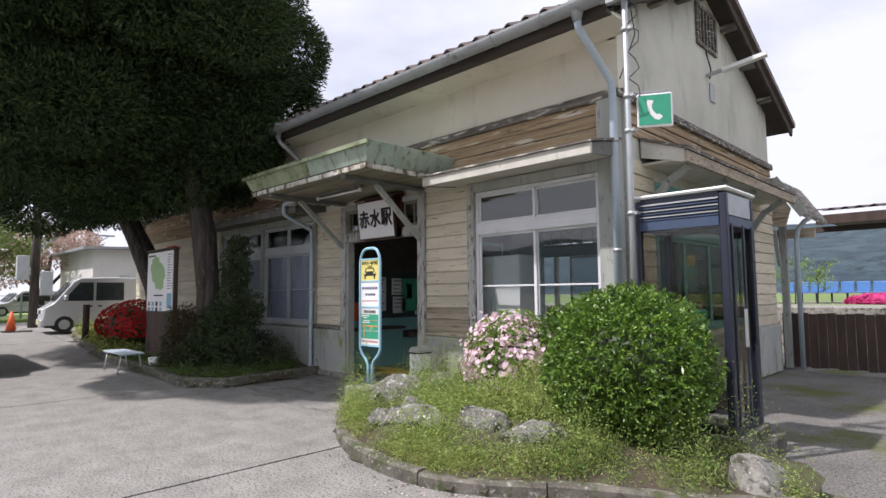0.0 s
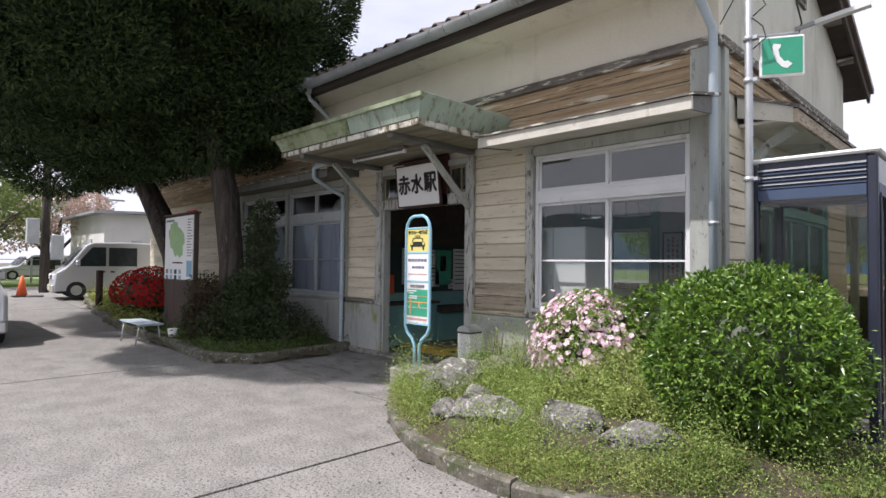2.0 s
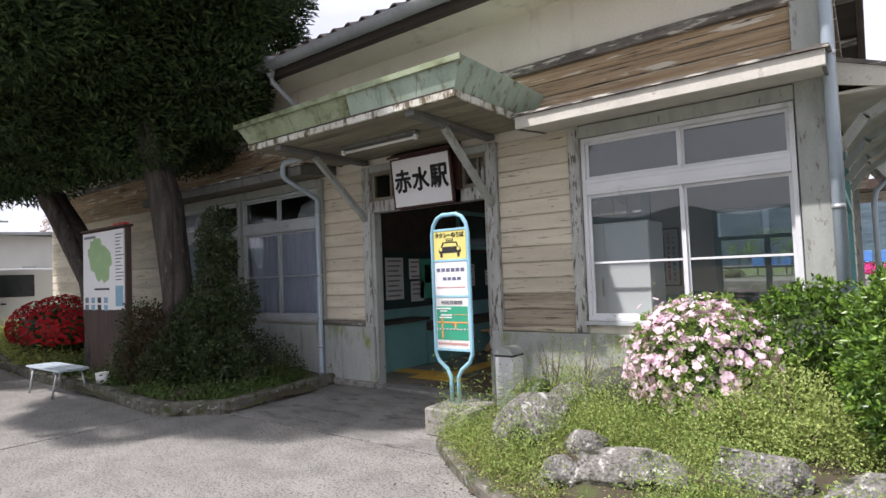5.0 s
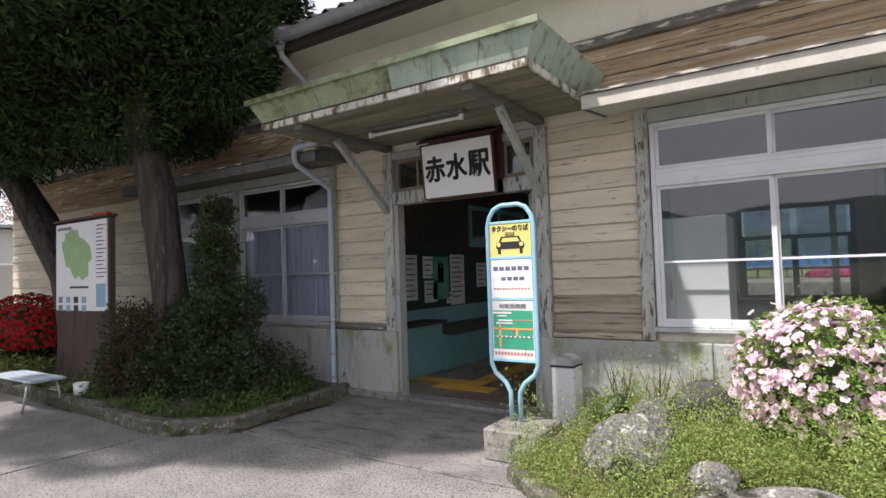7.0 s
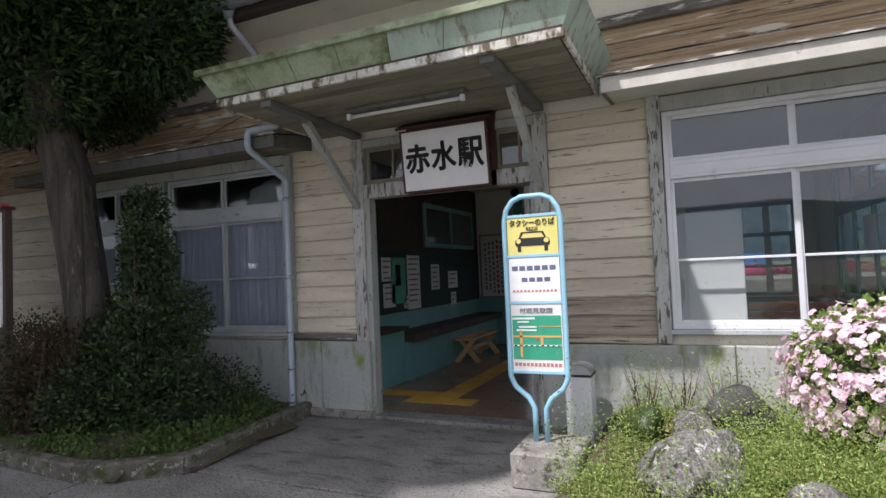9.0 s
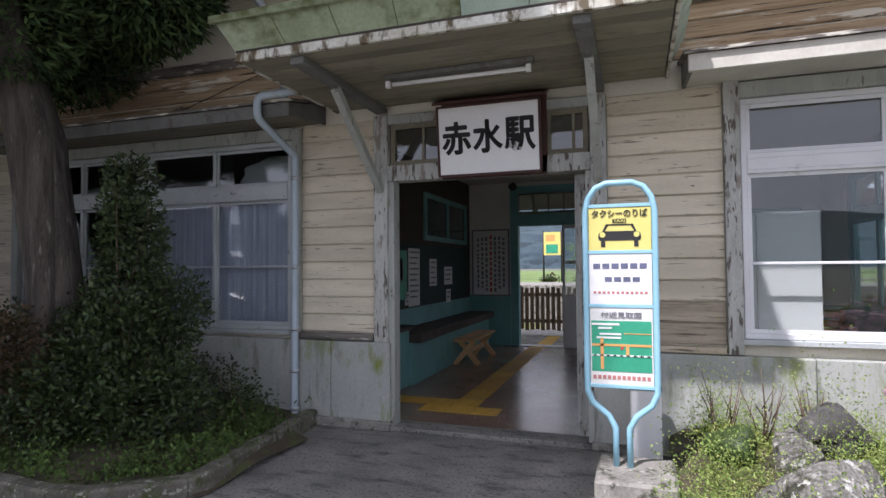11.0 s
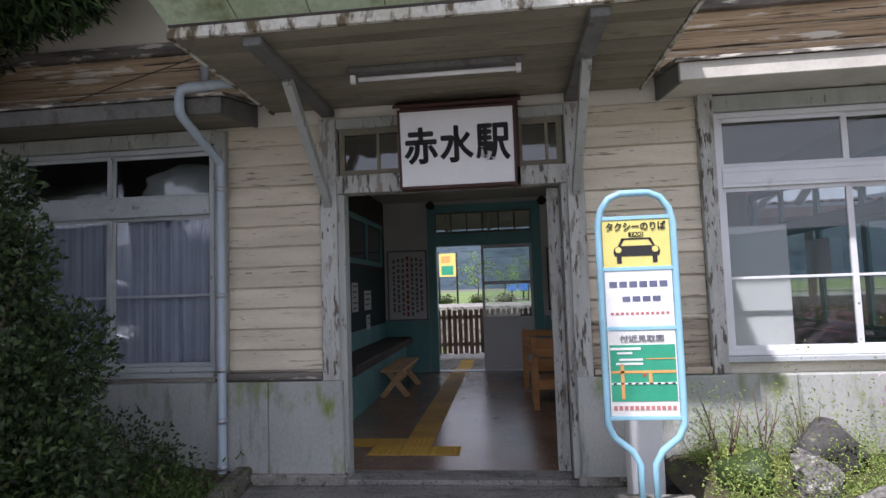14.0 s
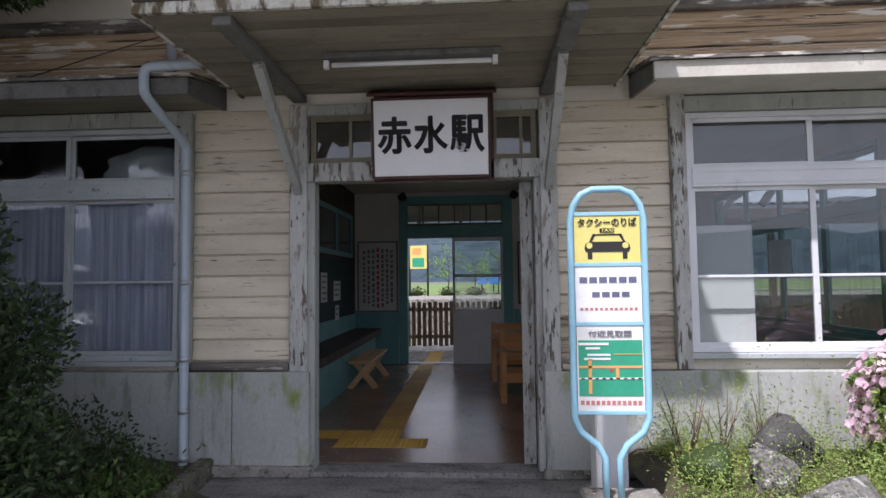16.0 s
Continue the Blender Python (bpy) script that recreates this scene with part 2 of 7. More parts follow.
EAVE_WHITE = mat("eave_paint", (0.58, 0.56, 0.49), (0.45, 0.43, 0.37), 0.7, scale=3, fine=40, bump=0.1, dist=0.003, spot=(0.30, 0.27, 0.21), spot_at=0.64, spot_scale=6, sharp=0.06)
SOFFIT = mat("soffit_board", (0.25, 0.228, 0.162), (0.15, 0.135, 0.096), 0.8, scale=2, fine=40, stretch=(0.4, 3, 1), bump=0.2, dist=0.004, spot=(0.13, 0.115, 0.08), spot_at=0.56, spot_scale=3, sharp=0.2, vary=0.12)
BEAMGREY = mat("beam_grey", (0.17, 0.172, 0.158), (0.10, 0.10, 0.092), 0.85, scale=3, fine=40, bump=0.3, dist=0.005, spot=(0.09, 0.08, 0.07), spot_at=0.58, spot_scale=6, sharp=0.1)
DARKWOOD = mat("dark_wood", (0.07, 0.055, 0.045), (0.04, 0.032, 0.027), 0.8, scale=3, fine=40, stretch=(0.5, 2, 2), bump=0.3, dist=0.005, vary=0.15)
TILE = mat("roof_tile", (0.15, 0.11, 0.09), (0.085, 0.065, 0.055), 0.6, scale=5, fine=50, bump=0.2, dist=0.005, spot=(0.07, 0.065, 0.06), spot_at=0.56, spot_scale=4, sharp=0.2, vary=0.18)
GUTTER = mat("gutter_metal", (0.40, 0.42, 0.43), (0.29, 0.305, 0.315), 0.55, metal=0.3, scale=2, fine=40, bump=0.1, dist=0.003, spot=(0.15, 0.14, 0.13), spot_at=0.6, spot_scale=3, sharp=0.15)
PIPE = mat("drainpipe_plastic", (0.42, 0.49, 0.54), (0.35, 0.42, 0.47), 0.5, scale=3, fine=40, bump=0.04, dist=0.003, spot=(0.25, 0.27, 0.27), spot_at=0.62, spot_scale=6, sharp=0.2)
STEEL = mat("galvanised_steel", (0.50, 0.52, 0.53), (0.40, 0.42, 0.43), 0.45, metal=0.6, scale=5, fine=60, bump=0.05, dist=0.002)
GLASS = glass_mat("window_glass")
SMOKED = glass_mat("booth_glass", (0.88, 0.86, 0.81), 0.90, mirror=0.05)
TEAL = mat("teal_paint", (0.19, 0.41, 0.395), (0.14, 0.32, 0.31), 0.6, scale=2, fine=40, bump=0.08, dist=0.003, spot=(0.08, 0.18, 0.17), spot_at=0.6, spot_scale=3, sharp=0.2)
ROOMWALL = mat("room_wall", (0.74, 0.73, 0.66), (0.64, 0.63, 0.57), 0.85, scale=1.5, fine=40, bump=0.06, dist=0.003)
ROOMFLOOR = mat("room_floor", (0.29, 0.195, 0.14), (0.17, 0.115, 0.085), 0.24, scale=1.3, fine=30, fine_amount=0.2, bump=0.03, dist=0.003, spot=(0.34, 0.29, 0.245), spot_at=0.58, spot_scale=2.0, sharp=0.2, mark=(0.10, 0.075, 0.06), mark_at=0.6, mark_scale=7, mark_sharp=0.12)
CEILING = mat("ceiling_board", (0.60, 0.58, 0.51), (0.50, 0.48, 0.42), 0.85, scale=1.5, fine=30, bump=0.06, dist=0.003)
YELLOW_TILE = mat("tactile_yellow", (0.60, 0.37, 0.05), (0.42, 0.25, 0.04), 0.7, scale=3, fine=50, bump=0.15, dist=0.003, spot=(0.24, 0.17, 0.07), spot_at=0.58, spot_scale=6, sharp=0.15, vary=0.08)
PINE = mat("varnished_pine", (0.60, 0.29, 0.095), (0.42, 0.19, 0.06), 0.4, scale=3, fine=30, stretch=(0.5, 3, 3), bump=0.08, dist=0.003, vary=0.1)
RAWPINE = mat("raw_pine", (0.70, 0.46, 0.22), (0.54, 0.34, 0.15), 0.6, scale=3, fine=30, stretch=(0.5, 3, 3), bump=0.08, dist=0.003, vary=0.1)
WHITE = mat("white_enamel", (0.80, 0.80, 0.79), (0.74, 0.74, 0.73), 0.4, scale=2, fine=40, bump=0.02, dist=0.002)
PAPER = mat("paper", (0.72, 0.72, 0.69), (0.64, 0.64, 0.61), 0.8, scale=4, fine=40, bump=0.04, dist=0.002, vary=0.08)
INK = mat("black_ink", (0.02, 0.02, 0.02), (0.015, 0.015, 0.015), 0.6, bump=0.0)
FADED = mat("faded_ink", (0.22, 0.22, 0.24), (0.16, 0.16, 0.18), 0.7, bump=0.0)
NAVYINK = mat("navy_ink", (0.13, 0.14, 0.22), (0.10, 0.11, 0.18), 0.6, bump=0.0)
FADEDRED = mat("faded_red_ink", (0.50, 0.20, 0.18), (0.42, 0.16, 0.15), 0.6, bump=0.0)
REDINK = mat("red_ink", (0.55, 0.06, 0.05), (0.45, 0.05, 0.04), 0.6, bump=0.0)
OXBLOOD = mat("oxblood_paint", (0.075, 0.028, 0.022), (0.05, 0.02, 0.016), 0.6, scale=4, fine=40, bump=0.15, dist=0.004)
SKYBLUE = mat("light_blue_enamel", (0.31, 0.56, 0.68), (0.26, 0.49, 0.60), 0.4, scale=3, fine=40, bump=0.03, dist=0.002, spot=(0.30, 0.42, 0.45), spot_at=0.64, spot_scale=8, sharp=0.1)
LEMON = mat("yellow_panel", (0.72, 0.64, 0.20), (0.66, 0.58, 0.17), 0.45, bump=0.02, dist=0.002)
SIGNGREEN = mat("green_panel", (0.04, 0.34, 0.20), (0.03, 0.29, 0.17), 0.45, bump=0.02, dist=0.002)
ORANGE = mat("orange_print", (0.72, 0.38, 0.12), (0.65, 0.32, 0.10), 0.5, bump=0.0)
MAPGREEN = mat("map_green", (0.33, 0.50, 0.24), (0.28, 0.44, 0.20), 0.6, scale=6, bump=0.0)
MAPBLUE = mat("map_blue", (0.25, 0.42, 0.55), (0.20, 0.36, 0.48), 0.6, bump=0.0)
ROCK = mat("lichen_rock", (0.33, 0.315, 0.285), (0.10, 0.096, 0.084), 0.92, scale=4, fine=45, bump=1.0, dist=0.06, spot=(0.04, 0.042, 0.026), spot_at=0.495, spot_scale=4.5, sharp=0.10, fine_amount=0.5, mark=(0.52, 0.51, 0.47), mark_at=0.575, mark_scale=15)
DARKROCK = mat("dark_rock", (0.10, 0.097, 0.09), (0.04, 0.038, 0.035), 0.9, scale=5, fine=35, bump=1.0, dist=0.03, spot=(0.30, 0.29, 0.26), spot_at=0.62, spot_scale=10, sharp=0.1)
BARK = mat("cypress_bark", (0.10, 0.085, 0.07), (0.032, 0.026, 0.021), 0.95, scale=3, fine=22, stretch=(4, 4, 0.5), bump=1.0, dist=0.04, spot=(0.19, 0.17, 0.145), spot_at=0.60, spot_scale=5, spot_stretch=(4, 4, 0.4))
TWIG = mat("twig", (0.16, 0.11, 0.075), (0.09, 0.065, 0.045), 0.9, bump=0.3)
NAVY = mat("booth_navy", (0.022, 0.026, 0.045), (0.016, 0.019, 0.033), 0.4, scale=3, fine=60, bump=0.03, dist=0.002)
BLUEBAND = mat("booth_blue", (0.05, 0.075, 0.13), (0.04, 0.06, 0.11), 0.4, bump=0.02)
SILVER = mat("silver_car_paint", (0.58, 0.59, 0.60), (0.54, 0.55, 0.56), 0.35, metal=0.5, coat=0.5, scale=1, bump=0.0)
CARGLASS = mat("car_glass", (0.07, 0.085, 0.09), (0.05, 0.062, 0.066), 0.06, bump=0.0)
RUBBER = mat("tyre_rubber", (0.025, 0.025, 0.025), (0.018, 0.018, 0.018), 0.8, bump=0.1)
CONE = mat("cone_orange", (0.75, 0.13, 0.03), (0.65, 0.10, 0.025), 0.5, bump=0.0)
FENCE = mat("fence_brown", (0.085, 0.055, 0.042), (0.05, 0.034, 0.027), 0.85, scale=3, fine=40, stretch=(3, 3, 0.5), bump=0.3, dist=0.005, vary=0.15)
# FENCE made lighter: sunlight put into the colour, as the pickets stand shaded
PICKET = mat("picket_sunlit", (0.23, 0.16, 0.105), (0.13, 0.09, 0.06), 0.85, scale=3, fine=40, stretch=(3, 3, 0.5), bump=0.3, dist=0.005, vary=0.15)
CURTAIN = mat("curtain_cloth", (0.86, 0.86, 0.98), (0.68, 0.68, 0.84), 0.9, scale=3, fine=30, stretch=(4, 1, 0.5), bump=0.1)
CLOTH = mat("pale_cloth", (0.88, 0.87, 0.86), (0.68, 0.675, 0.67), 0.9, scale=5, fine=30, bump=0.4, dist=0.02)
DARK = mat("dark_room", (0.03, 0.03, 0.032), (0.02, 0.02, 0.022), 0.9, bump=0.0)
SEATBLUE = mat("seat_blue", (0.10, 0.24, 0.52), (0.08, 0.20, 0.46), 0.5, bump=0.0)
SHED = mat("shed_wall", (0.68, 0.67, 0.63), (0.58, 0.57, 0.54), 0.85, scale=0.8, fine=30, bump=0.06, spot=(0.45, 0.44, 0.41), spot_at=0.62, spot_scale=1.2, sharp=0.2)
# forest green shifted to blue: distance haze put into the colour
HILL = mat("hazed_forest", (0.045, 0.075, 0.085), (0.018, 0.034, 0.05), 1.0, scale=0.02, fine=0.09, bump=0.6, dist=3.0, spot=(0.012, 0.024, 0.032), spot_at=0.52, spot_scale=0.03, sharp=0.1)
CROWN = leaf_mat("cypress_leaf", (0.075, 0.12, 0.038), (0.010, 0.022, 0.010), 0.7, 0.12, 0.2)
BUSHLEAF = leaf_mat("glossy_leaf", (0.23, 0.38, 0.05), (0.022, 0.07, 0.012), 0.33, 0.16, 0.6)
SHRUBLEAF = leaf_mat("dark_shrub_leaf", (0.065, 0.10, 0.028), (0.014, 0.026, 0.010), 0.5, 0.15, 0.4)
RUSTLEAF = leaf_mat("rusty_shrub_leaf", (0.095, 0.055, 0.024), (0.025, 0.024, 0.012), 0.6, 0.15, 0.3)
THINPAPER = leaf_mat("thin_paper", (0.86, 0.86, 0.84), (0.82, 0.82, 0.80), 0.8, 0.5, 0.2)
AZLEAF = leaf_mat("azalea_leaf", (0.32, 0.46, 0.10), (0.12, 0.23, 0.04), 0.5, 0.3, 0.4)
PALELEAF = leaf_mat("pale_shrub_leaf", (0.52, 0.59, 0.21), (0.27, 0.36, 0.09), 0.55, 0.3, 0.3)
WEED = leaf_mat("weed_leaf", (0.50, 0.53, 0.17), (0.20, 0.25, 0.06), 0.6, 0.35, 0.3)
FRESHWEED = leaf_mat("fresh_weed_leaf", (0.36, 0.47, 0.12), (0.13, 0.21, 0.045), 0.6, 0.35, 0.3)
STRAW = leaf_mat("straw", (0.48, 0.40, 0.22), (0.26, 0.19, 0.09), 0.8, 0.2, 0.2)
WEEDDARK = leaf_mat("shade_weed_leaf", (0.14, 0.22, 0.05), (0.05, 0.08, 0.025), 0.6, 0.3, 0.3)
PINK = leaf_mat("pink_petal", (0.93, 0.80, 0.85), (0.87, 0.57, 0.70), 0.6, 0.35, 0.2)
SCARLET = leaf_mat("scarlet_petal", (0.62, 0.03, 0.035), (0.35, 0.02, 0.02), 0.6, 0.3, 0.2)
MAGENTA = leaf_mat("magenta_petal", (0.75, 0.10, 0.32), (0.60, 0.06, 0.24), 0.6, 0.3, 0.2)
BLOSSOM = leaf_mat("blossom_petal", (0.60, 0.46, 0.40), (0.34, 0.24, 0.17), 0.6, 0.3, 0.2)
FARLEAF = leaf_mat("far_tree_leaf", (0.24, 0.31, 0.09), (0.10, 0.14, 0.05), 0.7, 0.3, 0.2)


# ---- building helpers ----
def box(bm, x0, x1, y0, y1, z0, z1, m=None):
    vs = [bm.verts.new(m @ Vector(p) if m else p) for p in ((x0, y0, z0), (x1, y0, z0), (x1, y1, z0), (x0, y1, z0), (x0, y0, z1), (x1, y0, z1), (x1, y1, z1), (x0, y1, z1))]
    for f in ((0, 3, 2, 1), (4, 5, 6, 7), (0, 1, 5, 4), (1, 2, 6, 5), (2, 3, 7, 6), (3, 0, 4, 7)):
        bm.faces.new([vs[i] for i in f])


def boxes(*rows):
    bm = bmesh.new()
    for r in rows:
        box(bm, *r)
    return bm


def beam(bm, a, b, w, h):
    """A squared timber from a to b, w wide and h high."""
    a, b = Vector(a), Vector(b)
    m = Matrix.Translation(a) @ (b - a).to_track_quat("Y", "Z").to_matrix().to_4x4()
    box(bm, -w / 2, w / 2, 0, (b - a).length, -h / 2, h / 2, m)


def tube(bm, pts, r, n=10):
    """A round bar along the points; r is one radius or one for each point."""
    pts = [Vector(p) for p in pts]
    rs = r if isinstance(r, (list, tuple)) else [r] * len(pts)
    rings, side = [], None
    for i, p in enumerate(pts):
        d = (pts[min(i + 1, len(pts) - 1)] - pts[max(i - 1, 0)]).normalized()
        if side is None:
            side = d.orthogonal().normalized()
        side = (side - d * side.dot(d)).normalized()
        up = d.cross(side)
        rings.append([bm.verts.new(p + rs[i] * (math.cos(2 * math.pi * k / n) * side + math.sin(2 * math.pi * k / n) * up)) for k in range(n)])
    for a, b in zip(rings, rings[1:]):
        for k in range(n):
            f = bm.faces.new((a[k], a[(k + 1) % n], b[(k + 1) % n], b[k]))
            f.smooth = True
    bm.faces.new(rings[0][::-1])
    bm.faces.new(rings[-1])


def prism(bm, outline, axis, lo, hi):
    """The outline, drawn in the two other axes, pushed along the axis from lo to hi."""
    def at(p, v):
        return {"x": (v, p[0], p[1]), "y": (p[0], v, p[1]), "z": (p[0], p[1], v)}[axis]
    a = [bm.verts.new(at(p, lo)) for p in outline]
    b = [bm.verts.new(at(p, hi)) for p in outline]
    bm.faces.new(a)
    bm.faces.new(b[::-1])
    for i in range(len(a)):
        j = (i + 1) % len(a)
        bm.faces.new((a[j], a[i], b[i], b[j]))


def mesh_of(name, bm, material, bevel=0.0):
    bmesh.ops.recalc_face_normals(bm, faces=bm.faces)
    if bevel:
        bmesh.ops.bevel(bm, geom=bm.edges[:], offset=bevel, segments=1, affect="EDGES")
    me = bpy.data.meshes.new(name)
    bm.to_mesh(me)
    bm.free()
    me.materials.append(material)
    return me


def part(name, bm, material, parent, label="", bevel=0.0):
    """One mesh under a thing or a part, drawn in the world's metres."""
    me = mesh_of(name, bm, material, bevel)
    ob = new(name, me)
    root = parent
    while root.parent:
        root = root.parent
    me.transform(Matrix.Translation(-root.location))
    ob.parent = parent
    return tagged(ob, label)


def thing(name, label, category, at=(0, 0, 0), group="", kind=""):
    ob = new(name)
    ob.empty_display_size = 0.2
    ob.location = at
    return tagged(ob, label, category, group, kind)


def solid(name, bm, material, label, category="", group="", kind="", bevel=0.0, at=None):
    """A thing that is one mesh."""
    me = mesh_of(name, bm, material, bevel)
    ob = new(name, me)
    if at:
        me.transform(Matrix.Translation(-Vector(at)))
        ob.location = at
    return tagged(ob, label, category, group, kind)


def raw(name, verts, faces, material, smooth=False):
    me = bpy.data.meshes.new(name)
    me.from_pydata(verts, [], faces)
    me.materials.append(material)
    if smooth:
        me.polygons.foreach_set("use_smooth", [True] * len(me.polygons))
    return new(name, me)


def plank_row(parent, name, mesh, places):
    """Alike pieces on one mesh, each an object of its own, given in the world's metres."""
    root = parent
    while root.parent:
        root = root.parent
    for p in places:
        ob = new(name, mesh)
        ob.parent = parent
        ob.matrix_basis = Matrix.Translation(-root.location) @ (p if isinstance(p, Matrix) else Matrix.Translation(p))


def lettering(parent, text, x, y, z, height, material, width=0.0, lean=0.0, name="lettering", weight=0.012):
    """Raised writing that faces -y; x, z is its middle."""
    cu = bpy.data.curves.new(name, "FONT")
    cu.body, cu.align_x, cu.align_y, cu.extrude, cu.offset = text, "CENTER", "CENTER", 0.004, weight
    ob = new(name, cu)
    bpy.context.view_layer.update()
    me = bpy.data.meshes.new_from_object(ob.evaluated_get(bpy.context.evaluated_depsgraph_get()))
    size = ob.dimensions.copy()
    bpy.data.objects.remove(ob)
    me.materials.clear()
    me.materials.append(material)
    xs = [v.co.x for v in me.vertices]
    ys = [v.co.y for v in me.vertices]
    cx, cy = (max(xs) + min(xs)) / 2, (max(ys) + min(ys)) / 2
    sy = height / (max(ys) - min(ys))
    sx = width / (max(xs) - min(xs)) if width else sy
    me.transform(Matrix.Diagonal((sx, sy, 1, 1)) @ Matrix.Translation((-cx, -cy, 0)))
    me.transform(pose(x, y, z, 90 + lean, 0, 0))
    root = parent
    while root.parent:
        root = root.parent
    me.transform(Matrix.Translation(-root.location))
    t = new(name, me)
    t.parent = parent
    return t


def leaves(points, normals, length, width, rng, droop=0.3, fold=0.25, spread=0.7):
    """Folded pointed leaves at the points: six corners and four faces each. Returns corners and faces."""
    n = len(points)
    d = normals + spread * rng.normal(size=(n, 3))
    d /= np.linalg.norm(d, axis=1)[:, None] + 1e-9
    s = np.cross(d, rng.normal(size=(n, 3)))
    s /= np.linalg.norm(s, axis=1)[:, None] + 1e-9
    u = np.cross(s, d)
    ln = length * rng.uniform(0.65, 1.25, n)[:, None]
    wd = width * rng.uniform(0.7, 1.2, n)[:, None]
    base, tip = points, points + d * ln - np.array([0, 0, 1]) * ln * droop
    mid = points + d * ln * 0.5
    a, b = mid + s * wd * 0.5 + u * wd * fold, mid - s * wd * 0.5 + u * wd * fold
    verts = np.stack([base, a, tip, b], 1).reshape(-1, 3)
    i = np.arange(n)[:, None] * 4
    faces = np.concatenate([i + [0, 1, 2], i + [0, 2, 3]])
    return verts, faces


def leaf_part(name, parent, verts, faces, material, label="", kind=""):
    me = bpy.data.meshes.new(name)
    root = parent
    while root is not None and root.parent:
        root = root.parent
    o = np.array(root.location) if root is not None else np.zeros(3)
    tri = faces.shape[1]
    me.vertices.add(len(verts))
    me.vertices.foreach_set("co", np.ascontiguousarray(verts - o, dtype=np.float32).ravel())
    me.loops.add(faces.size)
    me.loops.foreach_set("vertex_index", faces.astype(np.int32).ravel())
    me.polygons.add(len(faces))
    me.polygons.foreach_set("loop_start", np.arange(0, faces.size, tri, dtype=np.int32))
    me.update(calc_edges=True)
    me.materials.append(material)
    ob = new(name, me)
    ob.parent = parent
    return tagged(ob, label, kind=kind)


def blob_points(rng, centre, radii, n, shell=0.75, lumps=7, lump=0.16, low=-1.0, boxy=0.0):
    """Points near the skin of a lumpy ball, with outward ways."""
    d = rng.normal(size=(n, 3))
    d /= np.linalg.norm(d, axis=1)[:, None]
    d = d[d[:, 2] > low]
    k = rng.normal(size=(lumps, 3))
    k /= np.linalg.norm(k, axis=1)[:, None]
    r = 1 + lump * np.clip(np.max(d @ k.T, axis=1) - 0.6, 0, 1) * 2.5 - lump * 0.4
    r = r * rng.uniform(shell, 1.0, len(d)) ** 0.6
    r = r * (1 - boxy + boxy / np.sum(d ** 4, axis=1) ** 0.25)
    return np.array(centre) + d * r[:, None] * np.array(radii), d


def crown(parent, blobs, density, length, width, material, seed, core=0.72):
    """A crown of many small tufts on overlapping lumpy clumps, with dark inner clumps behind them."""
    rng = np.random.default_rng(seed)
    V, F, k = [], [], 0
    for c, r in blobs:
        area = 4 * math.pi * ((r[0] * r[1]) ** 1.6 / 3 + (r[0] * r[2]) ** 1.6 / 3 + (r[1] * r[2]) ** 1.6 / 3) ** (1 / 1.6)
        p, d = blob_points(rng, c, r, int(area * density), 0.6, 16, 0.34)
        v, f = leaves(p, d + np.array([0, 0, 0.35]), length, width, rng, 0.05, 0.3, 0.5)
        V.append(v)
        F.append(f + k)
        k += len(v)
    leaf_part("foliage", parent, np.concatenate(V), np.concatenate(F), material)


# ---- ground ----
def rise(x):
    """The yard climbs a little towards the far end of the station."""
    return 0.32 * min(1.0, max(0.0, (-15.5 - x) / 8.0))


def ground_sheet():
    bm = bmesh.new()
    xs = [-900, -400, -150, -60] + [-40 + 0.8 * i for i in range(56)] + [10, 40, 150, 400, 900]
    ys = [-900, -300, -90, -30, -12, -5, 0, 5, 12.6, 13.2, 30, 90, 300, 900]
    grid = [[bm.verts.new((x, y, rise(x) - 0.02 - (0.25 if 13 < y < 31 else 0) - (2 if abs(y) > 200 or abs(x) > 300 else 0))) for y in ys] for x in xs]
    for i in range(len(xs) - 1):
        for j in range(len(ys) - 1):
            bm.faces.new((grid[i][j], grid[i + 1][j], grid[i + 1][j + 1], grid[i][j + 1]))
    return bm


solid("ground", ground_sheet(), GRAVEL, "worn gravel and moss ground round the station", "ground", kind="structure")


def slab(name, x0, x1, y0, y1, material, label):
    """One cast slab of the yard, a joint's width smaller than its field."""
    g = 0.018
    n = max(1, int((x1 - x0) / 1.0))
    bm = bmesh.new()
    top = []
    for i in range(n + 1):
        x = x0 + g + (x1 - x0 - 2 * g) * i / n
        top.append([bm.verts.new((x, y, z)) for y, z in ((y0 + g, rise(x) - 0.06), (y0 + g, rise(x) - 0.006), (y0 + g + 0.008, rise(x)), (y1 - g - 0.008, rise(x)), (y1 - g, rise(x) - 0.006), (y1 - g, rise(x) - 0.06))])
    for a, b in zip(top, top[1:]):
        for k in range(5):
            bm.faces.new((a[k], a[k + 1], b[k + 1], b[k]))
    bm.faces.new(top[0][::-1])
    bm.faces.new(top[-1])
    return part(name, bm, material, yard)


yard = thing("pavement", "cast concrete station yard with open joints", "pavement", kind="structure")
XJ = [-40.0, -30.0, -20.2, -15.1, -9.98, -4.85, -1.2]
YJ = [-12.0, -3.5, 0.6, 4.25]
for xa, xb in zip(XJ, XJ[1:]):
    for ya, yb in zip(YJ, YJ[1:]):
        slab("slab", xa, xb, ya, yb, LOT, "")
for xa, xb in ((-9.98, -4.85),):
    slab("slab", xa, xb, 4.25, 6.30, APRON, "")
for xa, xb in ((-40.0, -30.0), (-30.0, -20.2)):
    slab("slab", xa, xb, 4.25, 9.0, LOT, "")
